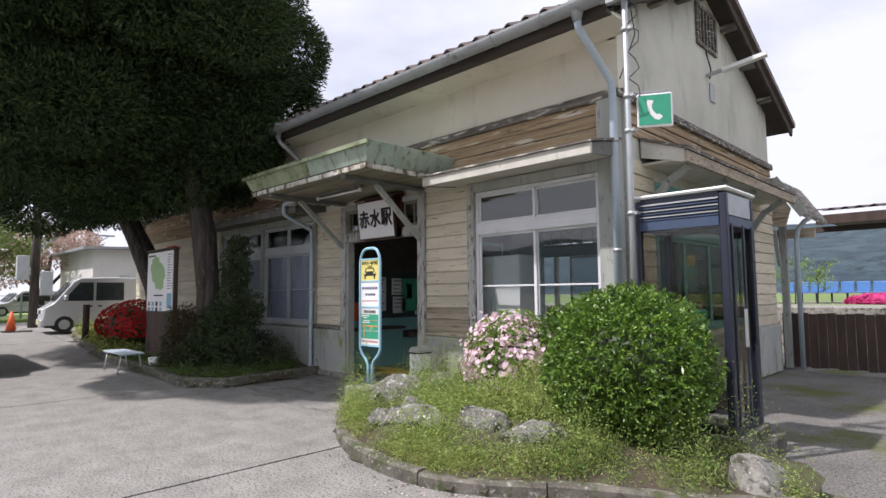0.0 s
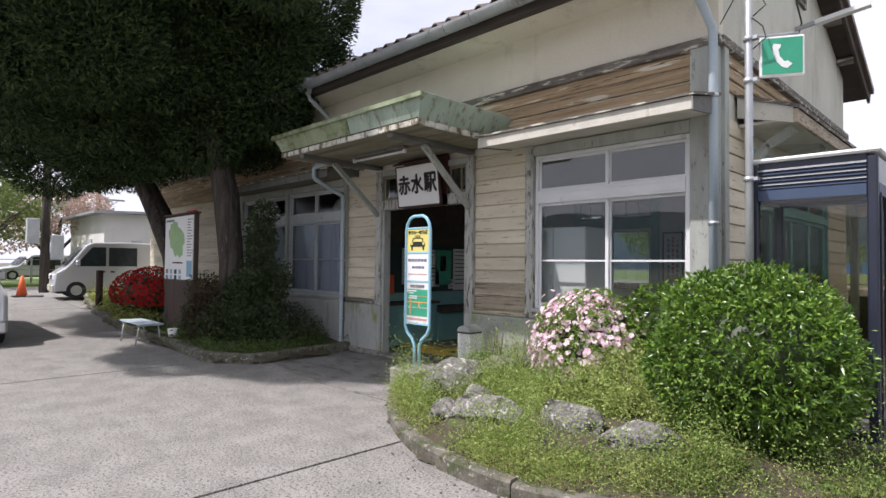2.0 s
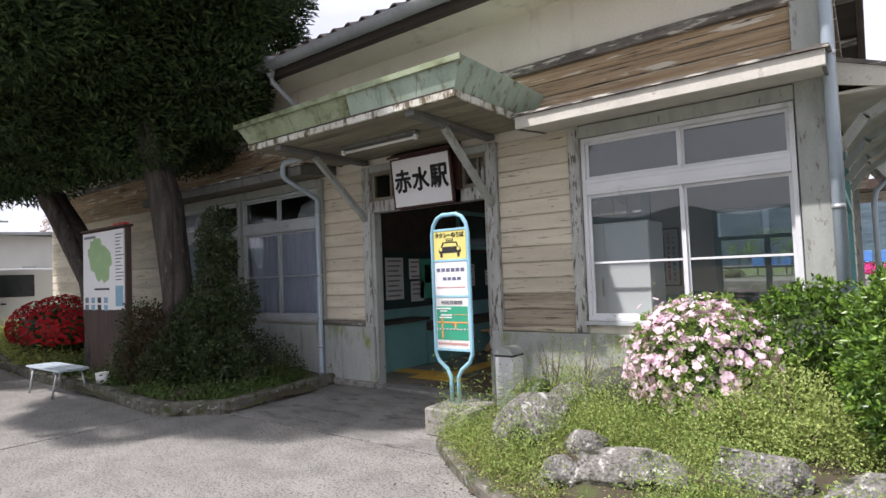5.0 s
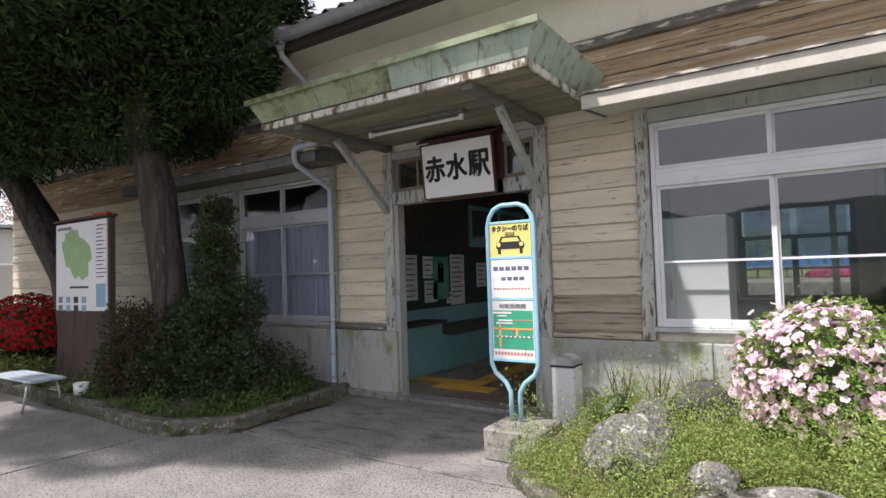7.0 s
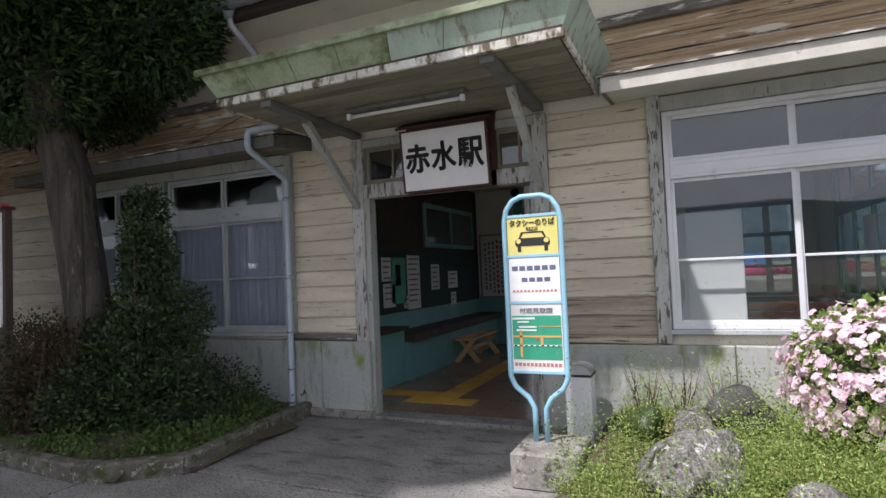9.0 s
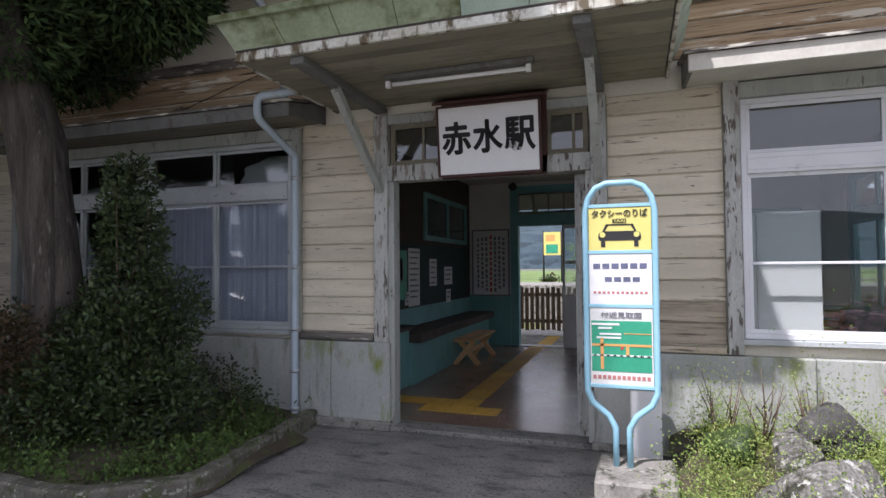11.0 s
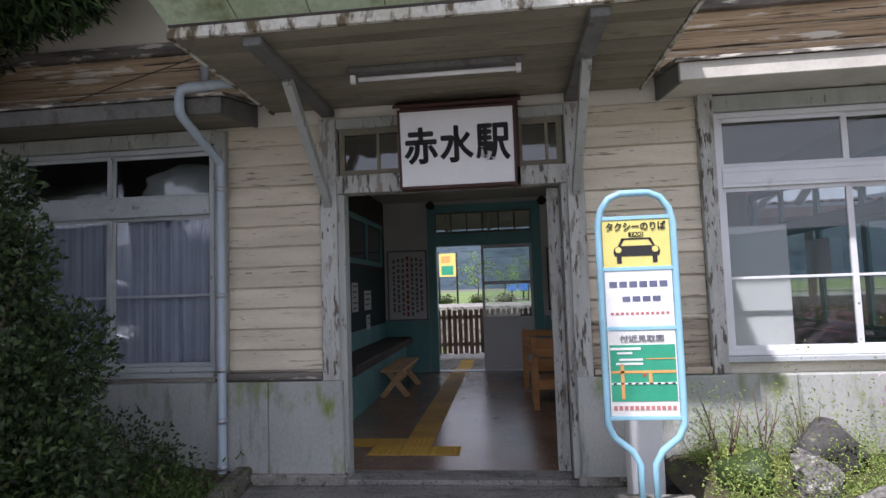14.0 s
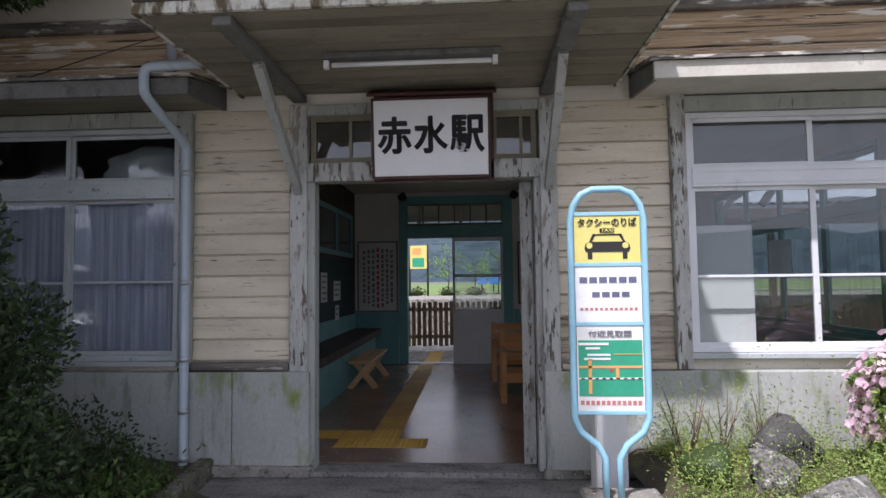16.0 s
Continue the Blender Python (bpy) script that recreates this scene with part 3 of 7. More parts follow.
for xa, xb in ((-1.2, 6.0),):
    for ya, yb in zip(YJ[:2], YJ[1:3]):
        slab("slab", xa, xb, ya, yb, LOT, "")

# ---- station building: walls ----
FY, PLINTH_TOP, EAVE_Z, X0, X1, YB = 6.22, 0.86, 4.72, -20.55, -3.30, 12.35
YR, SLOPE = 9.28, 0.43


def roof_z(y):
    return EAVE_Z + 0.12 + SLOPE * (min(y, 2 * YR - y) - 5.6)


wall_front = solid("wall_front", boxes(
    (X0, -13.95, 6.25, 6.38, 0.0, 4.95), (-13.95, -11.95, 6.25, 6.38, 0.0, 0.93), (-13.95, -11.95, 6.25, 6.38, 2.99, 4.95),
    (-11.95, -11.83, 6.25, 6.38, 0.0, 4.95), (-11.83, -9.82, 6.25, 6.38, 0.0, 0.93), (-11.83, -9.82, 6.25, 6.38, 2.99, 4.95),
    (-9.82, -8.72, 6.25, 6.38, 0.0, 4.95), (-8.72, -6.66, 6.25, 6.38, 3.12, 4.95), (-6.66, -5.51, 6.25, 6.38, 0.0, 4.95),
    (-5.51, -3.47, 6.25, 6.38, 0.0, 0.99), (-5.51, -3.47, 6.25, 6.38, 2.99, 4.95), (-3.47, -3.20, 6.25, 6.38, 0.0, 4.95)), PLASTER,
    "cream plaster upper wall over timber siding", "wall", kind="structure")


def gable_wall():
    bm = bmesh.new()
    top = roof_z(6.25) - 0.1
    # below the eaves, round the side window
    for r in ((-3.32, -3.22, 6.38, 7.15, 0, 4.6), (-3.32, -3.22, 7.15, 11.0, 0, 0.95), (-3.32, -3.22, 7.15, 11.0, 2.95, 4.6), (-3.32, -3.22, 11.0, YB, 0, 4.6)):
        box(bm, *r)
    prism(bm, [(6.25, 4.6), (YB, 4.6), (YB, roof_z(YB) - 0.12), (YR, roof_z(YR) - 0.12), (6.25, roof_z(6.25) - 0.12)], "x", -3.32, -3.22)
    return bm


wall_east = solid("wall_east", gable_wall(), GABLE, "grey cream plaster gable with water stains", "wall", kind="structure")
solid("wall_west", boxes((X0 + 0.02, X0 + 0.14, 6.38, YB, 0, 4.9)), PLASTER, "cream plaster end wall", "wall", kind="structure")
solid("wall_back", boxes(
    (X0, -8.72, YB - 0.12, YB, 0, 4.9), (-8.72, -6.56, YB - 0.12, YB, 3.22, 4.9), (-6.56, -5.4, YB - 0.12, YB, 0, 4.9), (-5.4, -3.62, YB - 0.12, YB, 0, 0.95),
    (-5.4, -3.62, YB - 0.12, YB, 2.6, 4.9), (-3.62, -3.32, YB - 0.12, YB, 0, 4.9)), ROOMWALL, "off-white rear wall of the waiting room", "wall", kind="structure")
plinth = thing("plinth", "grey mortar plinth with moss and damp stains", "plinth", kind="structure")
for xa, xb in ((X0 - 0.03, -14.0), (-14.0, -9.32), (-9.32, -8.655), (-6.70, -5.0), (-5.0, -3.16)):
    part("plinth_panel", boxes((xa + 0.003, xb - 0.003, 6.155, 6.25, 0.0, PLINTH_TOP)), PLINTH, plinth, bevel=0.008)
part("plinth_panel", boxes((-3.22, -3.145, 6.26, YB, 0.0, PLINTH_TOP)), PLINTH, plinth, bevel=0.008)
part("footing", boxes((-9.52, -8.62, 6.10, 6.2, 0.0, 0.09)), KERB, plinth, "pale cracked mortar footing", bevel=0.012)
part("footing", boxes((-6.72, -6.30, 6.12, 6.2, 0.0, 0.07)), KERB, plinth, "pale cracked mortar footing", bevel=0.012)


# siding boards
def board_mesh(length, height, material, lap=0.018):
    """A board along x with an open joint below it and a slightly proud lower edge; its foot is at z = 0 and its back at y = 0."""
    bm = bmesh.new()
    prism(bm, [(0.0, 0.011), (-lap - 0.008, 0.011), (-lap - 0.014, 0.017), (-lap - 0.002, height - 0.006), (-lap + 0.006, height), (0.0, height)], "x", 0, length)
    return mesh_of("plank", bm, material)


def clad(parent, x0, x1, z0, z1, pitch, material, y=6.25, worn_below=0.0):
    n = round((z1 - z0) / pitch)
    h = (z1 - z0) / n
    good, worn = board_mesh(x1 - x0, h, material), board_mesh(x1 - x0, h, SIDING_WORN)
    for i in range(n):
        z = z0 + i * h
        plank_row(parent, "plank", worn if z + h / 2 < worn_below else good, [pose(x0, y, z, random.uniform(-0.25, 0.25), random.uniform(-0.08, 0.08), 0)])


def clad_side(parent, y0, y1, z0, z1, pitch, material, x=-3.22):
    n = round((z1 - z0) / pitch)
    h = (z1 - z0) / n
    me = board_mesh(y1 - y0, h, material)
    plank_row(parent, "plank", me, [pose(x, y0, z0 + i * h, 0, 0, 90) for i in range(n)])


trim = thing("trim", "weathered timber posts, sills and bands of the facade", "trim", kind="structure")
part("band", boxes((X0, -3.16, 6.17, 6.25, 3.86, 3.965)), BAND, trim, "dark weathered band rail, paint gone", bevel=0.006)
part("band", boxes((-3.22, -3.14, 6.25, YB, 3.86, 3.965)), BAND, trim, "dark weathered band rail, paint gone", bevel=0.006)
part("sill_rail", boxes((-9.80, -8.84, 6.16, 6.25, 0.87, 0.935)), BAND, trim, "peeling sill rail", bevel=0.005)
part("sill_rail", boxes((-6.55, -5.63, 6.17, 6.25, 0.87, 0.925)), SIDING_WORN, trim, "bare sill rail", bevel=0.005)
for xa, xb, z0, z1, mt in ((-8.83, -8.68, 0.86, 3.14, PEELED), (-6.70, -6.56, 0.0, 3.14, PEELED), (-5.62, -5.50, 0.87, 3.14, PEELED), (-3.465, -3.19, 0.86, 3.86, GREYPAINT), (-9.80, -9.70, 0.93, 3.1, GREYPAINT),
                           (-11.93, -11.84, 0.87, 3.0, GREYPAINT), (-14.05, -13.93, 0.87, 3.14, GREYPAINT)):
    part("post", boxes((xa, xb, 6.165, 6.30, z0, z1)), mt, trim, bevel=0.006)
part("post", boxes((-3.25, -3.152, 6.30, 6.42, 0.86, 3.86)), GREYPAINT, trim, bevel=0.006)
part("lintel", boxes((-8.68, -6.70, 6.17, 6.33, 2.47, 2.63)), PEELED, trim, "peeling grey lintel over the entrance", bevel=0.006)
part("lintel", boxes((-8.68, -6.70, 6.18, 6.33, 3.05, 3.14)), GREYPAINT, trim, bevel=0.006)
part("head_rail", boxes((-5.50, -3.47, 6.18, 6.25, 2.99, 3.12)), GREYPAINT, trim, bevel=0.005)
part("head_rail", boxes((-13.93, -9.80, 6.18, 6.25, 2.99, 3.12)), GREYPAINT, trim, bevel=0.005)


# windows
def window(name, label, x0, x1, z0, z1, rail_lo, rail_hi, mullions, bar_z, sash, y=6.215, depth=0.10):
    """A sliding window with fixed lights over it: an outer frame, sashes with a bar, and single panes."""
    w = thing(name, label, "window", kind="structure")
    f = 0.045
    part("window_frame", boxes((x0, x1, y, y + depth, z0, z0 + f), (x0, x1, y, y + depth, z1 - f, z1), (x0, x0 + f, y, y + depth, z0 + f, z1 - f),
                               (x1 - f, x1, y, y + depth, z0 + f, z1 - f), (x0 + f, x1 - f, y - 0.004, y + depth, rail_lo, rail_hi)), sash, w, bevel=0.004)
    part("window_rail", boxes((x0 + f, x1 - f, y - 0.012, y + 0.02, rail_lo + 0.03, rail_lo + 0.045), (x0 + f, x1 - f, y - 0.012, y + 0.02, rail_hi - 0.045, rail_hi - 0.03)), sash, w)
    part("window_sill", boxes((x0 - 0.02, x1 + 0.02, y - 0.05, y + 0.02, z0 - 0.045, z0 - 0.003)), OLDSASH, w, bevel=0.004)
    edges = [x0 + f] + list(mullions) + [x1 - f]
    for k, (a, b) in enumerate(zip(edges, edges[1:])):
        ys = y + 0.03 + 0.028 * (k % 2)
        for lo, hi, bar in ((z0 + f, rail_lo, bar_z), (rail_hi, z1 - f, None)):
            s = 0.032
            rows = [(a, b, ys, ys + 0.024, lo, lo + s), (a, b, ys, ys + 0.024, hi - s, hi), (a - (0.012 if k else 0), a + s, ys, ys + 0.024, lo + s, hi - s), (b - s, b + (0.012 if k < len(edges) - 2 else 0), ys, ys + 0.024, lo + s, hi - s)]
            if bar:
                rows.append((a + s, b - s, ys + 0.002, ys + 0.022, bar - 0.011, bar + 0.011))
            sa = part("sash", boxes(*rows), sash, w, bevel=0.002)
            for p0, p1 in (((lo + s, bar - 0.011), (bar + 0.011, hi - s)) if bar else ((lo + s, hi - s),)):
                g = part("pane", boxes((a + s - 0.003, b - s + 0.003, ys + 0.010, ys + 0.014, p0 - 0.003, p1 + 0.003)), GLASS, sa)
                g.visible_shadow = False
    return w


window("window_1", "wide silver aluminium window with four panes and two top lights", -5.49, -3.48, 1.00, 2.985, 2.36, 2.53, [-4.46], 1.62, SASH)
window("window_2", "grey-framed office window with drawn lilac curtains", -11.82, -9.83, 0.95, 2.985, 2.36, 2.53, [-10.86], 1.63, OLDSASH)
window("window_3", "grey-framed office window behind the trees", -13.92, -11.95, 0.95, 2.985, 2.36, 2.53, [-12.9], 1.63, OLDSASH)


def side_window(name, label, y0, y1, x, n, z0, z1, rail, material):
    w = thing(name, label, "window", kind="structure")
    f = 0.06
    part("window_frame", boxes((x, x + 0.12, y0, y1, z0, z0 + f), (x, x + 0.12, y0, y1, z1 - f, z1), (x, x + 0.12, y0, y0 + f, z0 + f, z1 - f), (x, x + 0.12, y1 - f, y1, z0 + f, z1 - f),
                               (x, x + 0.12, y0 + f, y1 - f, rail, rail + 0.1)), material, w, bevel=0.004)
    step = (y1 - y0 - 2 * f) / n
    for k in range(n):
        a = y0 + f + k * step
        for lo, hi in ((z0 + f, rail), (rail + 0.1, z1 - f)):
            sa = part("sash", boxes((x + 0.03, x + 0.07, a, a + 0.045, lo, hi), (x + 0.03, x + 0.07, a + step - 0.045, a + step, lo, hi), (x + 0.03, x + 0.07, a + 0.045, a + step - 0.045, lo, lo + 0.05), (x + 0.03, x + 0.07, a + 0.045, a + step - 0.045, hi - 0.05, hi)), material, w)
            g = part("pane", boxes((x + 0.048, x + 0.052, a + 0.04, a + step - 0.04, lo + 0.045, hi - 0.045)), GLASS, sa)
            g.visible_shadow = False
    return w


side_window("window_4", "teal-framed side window of the waiting room", 7.15, 11.0, -3.31, 4, 0.95, 2.95, 2.25, TEAL)


def back_window():
    w = thing("window_5", "teal-framed rear window looking over the platform", "window", kind="structure")
    x0, x1, y, z0, z1 = -5.4, -3.62, YB - 0.13, 0.95, 2.6
    part("window_frame", boxes((x0, x1, y, y + 0.12, z0, z0 + 0.06), (x0, x1, y, y + 0.12, z1 - 0.06, z1), (x0, x0 + 0.07, y, y + 0.12, z0, z1), (x1 - 0.07, x1, y, y + 0.12, z0, z1), (x0, x1, y, y + 0.1, 2.0, 2.07)), TEAL, w)
    for k in range(2):
        a = x0 + 0.07 + k * 0.82
        sa = part("sash", boxes((a, a + 0.05, y + 0.04, y + 0.07, z0 + 0.06, 2.0), (a + 0.77, a + 0.82, y + 0.04, y + 0.07, z0 + 0.06, 2.0), (a, a + 0.82, y + 0.04, y + 0.07, 1.45, 1.49)), TEAL, w)
        g = part("pane", boxes((a + 0.05, a + 0.77, y + 0.052, y + 0.056, z0 + 0.06, 2.54)), GLASS, sa)
        g.visible_shadow = False


back_window()


# entrance: top lights, jambs
def entrance():
    d = thing("door_1", "open station entrance with peeling grey jambs and top lights", "doorway", kind="structure")
    part("jamb", boxes((-8.685, -8.62, 6.20, 6.34, 0.03, 2.47)), GREYPAINT, d, bevel=0.004)
    part("jamb", boxes((-6.75, -6.69, 6.20, 6.34, 0.03, 2.47)), PEELED, d, bevel=0.004)
    part("sliding_door_edge", boxes((-6.86, -6.755, 6.36, 6.40, 0.05, 2.46)), PEELED, d, "edge of the pushed-back sliding door", bevel=0.004)
    part("threshold", boxes((-8.685, -6.69, 6.14, 6.40, 0.0, 0.045)), APRON, d, bevel=0.006)
    for xa, xb in ((-8.66, -8.09), (-7.10, -6.72)):
        lf = part("top_light_frame", boxes((xa, xb, 6.22, 6.28, 2.63, 2.68), (xa, xb, 6.22, 6.28, 3.0, 3.05), (xa, xa + 0.045, 6.22, 6.28, 2.68, 3.0), (xb - 0.045, xb, 6.22, 6.28, 2.68, 3.0),
                                           ((xa + xb) / 2 + 0.05, (xa + xb) / 2 + 0.075, 6.23, 6.27, 2.68, 3.0)), SOFFIT, d)
        g = part("pane", boxes((xa + 0.04, xb - 0.04, 6.248, 6.252, 2.675, 3.005)), GLASS, lf)
        g.visible_shadow = False
    part("cross_panel", boxes((-8.10, -7.09, 6.24, 6.30, 2.60, 3.06)), DARKWOOD, d)


entrance()

# ---- roof ----
roof = thing("roof", "long gabled roof of reddish-brown pantiles", "roof", (-12, YR, 4.8), kind="structure")


def roof_body():
    bm = bmesh.new()
    xa, xb = X0 - 0.5, -2.94
    out = [(5.52, roof_z(5.52) - 0.03), (YR, roof_z(YR) - 0.03), (2 * YR - 5.52, roof_z(5.52) - 0.03), (2 * YR - 5.52, roof_z(5.52) - 0.09), (YR, roof_z(YR) - 0.10), (5.52, roof_z(5.52) - 0.09)]
    prism(bm, out, "x", xa, xb)
    return bm


part("roof_boarding", roof_body(), DARKWOOD, roof)


def tile_sheet(x0, x1, y0, y1, pitch):
    """Wavy courses of pantiles on the front slope."""
    verts, faces = [], []
    nx = int((x1 - x0) / pitch) * 6
    rows = []
    for j in range(13):
        for lip in (0.0, 0.02):
            y = y0 + (y1 - y0) * (j / 13) + (0.004 if lip else 0)
            rows.append((y, lip))
    rows.append((y1, 0))
    for y, lip in rows:
        for i in range(nx + 1):
            x = x0 + (x1 - x0) * i / nx
            ph = (i % 6) / 6
            verts.append((x, y, roof_z(y) + lip + 0.045 * math.sin(2 * math.pi * ph) + 0.03))
    for r in range(len(rows) - 1):
        for i in range(nx):
            a = r * (nx + 1) + i
            faces.append((a, a + 1, a + nx + 2, a + nx + 1))
    return verts, faces


def tile_part():
    v, f = tile_sheet(X0 - 0.5, -2.96, 5.62, YR, 0.27)
    ob = raw("tile_courses", [(a + 12, b - YR, c - 4.8) for a, b, c in v], f, TILE, True)
    ob.parent = roof
    tagged(ob, kind="stuff")
    ob2 = new("tile_courses", ob.data)
    ob2.parent = roof
    ob2.matrix_basis = Matrix.Diagonal((1, -1, 1, 1))
    tagged(ob2, kind="stuff")
    bm = bmesh.new()
    tube(bm, [(X0 - 0.5, YR, roof_z(YR) + 0.06), (-2.92, YR, roof_z(YR) + 0.06)], 0.11, 12)
    part("ridge_tiles", bm, TILE, roof)


tile_part()


def eave_tile():
    """One pantile of the eaves course: an S-shaped sheet with a rolled front edge."""
    bm = bmesh.new()
    n, w, d, th = 8, 0.27, 0.30, 0.02
    prof = [(-w / 2 + w * i / n, 0.045 * math.sin(2 * math.pi * i / n) + 0.03) for i in range(n + 1)]
    outline = prof + [(x, z - th) for x, z in prof[::-1]]
    vs0 = [bm.verts.new((x, -0.06, z + 0.012)) for x, z in outline]
    vs1 = [bm.verts.new((x, d, z + SLOPE * (d + 0.06) + 0.014)) for x, z in outline]
    bm.faces.new(vs0)
    bm.faces.new(vs1[::-1])
    for i in range(len(vs0)):
        j = (i + 1) % len(vs0)
        bm.faces.new((vs0[j], vs0[i], vs1[i], vs1[j]))
    return mesh_of("eave_tile", bm, TILE)


plank_row(roof, "eave_tile", eave_tile(), [(X0 - 0.4 + 0.27 * i, 5.56, roof_z(5.56) + 0.006) for i in range(65)])
part("fascia", boxes((X0 - 0.5, -2.96, 5.56, 5.60, roof_z(5.56) - 0.22, roof_z(5.56) - 0.03)), DARKWOOD, roof)
# dark outer strip paints in the shade under the eaves
part("soffit", boxes((X0 - 0.5, -2.96, 5.60, 5.69, roof_z(5.56) - 0.22, roof_z(5.56) - 0.19)), DARKWOOD, roof)
part("soffit", boxes((X0 - 0.5, -2.96, 5.69, 6.25, roof_z(5.56) - 0.20, roof_z(5.56) - 0.17)), PLASTER, roof, "plastered soffit")
for y in [6.3 + 0.93 * i for i in range(7)]:
    part("purlin", boxes((-3.22, -2.98, y - 0.055, y + 0.055, roof_z(y) - 0.21, roof_z(y) - 0.10)), BAND, roof, bevel=0.005)


def barge(side):
    bm = bmesh.new()
    ya = 5.48 if side < 0 else 2 * YR - 5.48
    pa, pb = Vector((-2.95, ya, roof_z(5.48) - 0.07)), Vector((-2.95, YR, roof_z(YR) - 0.07))
    beam(bm, pa, pb, 0.04, 0.19)
    return bm


for s in (-1, 1):
    part("bargeboard", barge(s), DARKWOOD, roof)
    bm = bmesh.new()
    ya = 5.5 if s < 0 else 2 * YR - 5.5
    beam(bm, (-2.90, ya, roof_z(5.5) + 0.04), (-2.90, YR, roof_z(YR) + 0.04), 0.06, 0.10)
    part("verge_tiles", bm, TILE, roof)

# gutter and its pipes
gutter = thing("gutter", "grey half-round metal eaves gutter on straps", "gutter", (-12, 5.5, 4.7))


def half_pipe(y, z, r, x0, x1):
    bm = bmesh.new()
    prof = [(y + r * math.cos(math.pi + math.pi * k / 10), z + r * math.sin(math.pi + math.pi * k / 10)) for k in range(11)]
    inner = [(y + (r - 0.012) * math.cos(2 * math.pi - math.pi * k / 10), z + (r - 0.012) * math.sin(2 * math.pi - math.pi * k / 10)) for k in range(11)]
    prism(bm, prof + inner, "x", x0, x1)
    return bm


for xa, xb in ((X0 - 0.4, -16.6), (-16.59, -13.4), (-13.39, -10.0), (-9.99, -6.4), (-6.39, -2.9)):
    part("trough", half_pipe(5.45, 4.76, 0.105, xa, xb), GUTTER, gutter)
for i in range(24):
    x = -20 + 0.74 * i
    part("strap", half_pipe(5.45, 4.76, 0.113, x, x + 0.025), GUTTER, gutter)


def downpipe(name, label, pts, r, material, hopper=None, clips=()):
    p = thing(name, label, "drainpipe", pts[-1])
    bm = bmesh.new()
    tube(bm, pts, r, 12)
    part("pipe", bm, material, p)
    if hopper:
        bm = bmesh.new()
        x, y, z = hopper
        tube(bm, [(x, y, z + 0.13), (x, y, z), (x, y, z - 0.16)], [0.10, 0.09, 0.045], 8)
        part("hopper", bm, GUTTER, p)
    for c in clips:
        bm = bmesh.new()
        tube(bm, [(c[0], c[1], c[2] - 0.02), (c[0], c[1], c[2] + 0.02)], r + 0.008, 12)
        box(bm, c[0] - 0.01, c[0] + 0.01, c[1], c[1] + 0.09, c[2] - 0.01, c[2] + 0.01)
        part("clip", bm, STEEL, p)
    return p


downpipe("drainpipe", "pale grey-blue corner drainpipe from the eaves", [(-3.27, 5.47, 4.62), (-3.27, 5.50, 4.50), (-3.21, 5.95, 4.10), (-3.20, 6.08, 4.0), (-3.20, 6.10, 3.85), (-3.20, 6.10, 0.05)], 0.045, PIPE, (-3.27, 5.47, 4.72),
         [(-3.20, 6.10, z) for z in (3.3, 2.0, 0.9)])
downpipe("drainpipe", "grey drainpipe from the eaves behind the canopy", [(-9.93, 5.47, 4.62), (-9.93, 5.50, 4.50), (-9.86, 6.0, 4.12), (-9.85, 6.10, 4.0), (-9.85, 6.10, 3.4)], 0.04, GUTTER, (-9.93, 5.47, 4.72))
downpipe("drainpipe", "pale blue drainpipe beside the office window", [(-9.28, 5.49, 3.262), (-9.66, 5.49, 3.250), (-9.705, 5.49, 3.235), (-9.722, 5.49, 3.20), (-9.722, 5.49, 3.09), (-9.722, 5.505, 3.055), (-9.72, 5.53, 3.03), (-9.70, 6.05, 2.80), (-9.70, 6.08, 2.78), (-9.70, 6.09, 2.74), (-9.70, 6.09, 0.12), (-9.71, 6.03, 0.06)], 0.038, PIPE,
         clips=[(-9.70, 6.09, z) for z in (2.55, 1.62, 0.98, 0.55, 0.16)])


# ---- awnings and the entrance canopy ----
def awning(name, label, x0, x1, brackets, edge):
    a = thing(name, label, "awning", ((x0 + x1) / 2, 6.2, 3.1))
    bm = bmesh.new()
    prism(bm, [(6.24, 3.33), (6.24, 3.36), (5.53, 3.215), (5.53, 3.19)], "x", x0 - 0.03, x1 + 0.03)
    part("sheet_roof", bm, BAND, a, "rusty folded sheet cover")
    bm = bmesh.new()
    prism(bm, [(6.24, 3.14), (6.24, 3.17), (5.60, 3.10), (5.60, 3.07)], "x", x0 + 0.02, x1 - 0.02)
    part("soffit", bm, EAVE_WHITE if edge is EAVE_WHITE else SOFFIT, a)
    part("fascia", boxes((x0, x1, 5.56, 5.60, 3.06, 3.19)), edge, a, bevel=0.004)
    for x in (x0, x1 - 0.03):
        bm = bmesh.new()
        prism(bm, [(5.60, 3.06), (5.60, 3.19), (6.24, 3.33), (6.24, 3.13)], "x", x, x + 0.03)
        part("end_board", bm, BEAMGREY, a)
    for x in brackets:
        bm = bmesh.new()
        beam(bm, (x, 6.22, 2.75), (x, 5.75, 3.08), 0.06, 0.07)
        part("bracket", bm, GREYPAINT, a)
    return a


awning("window_awning", "white-edged timber awning over the wide window", -5.93, -3.20, (), EAVE_WHITE)
# pale grey fascia given BEAMGREY: the tree's shade is in its colour
awning("window_awning", "weathered timber awning over the office windows", -14.1, -9.42, (), BEAMGREY)


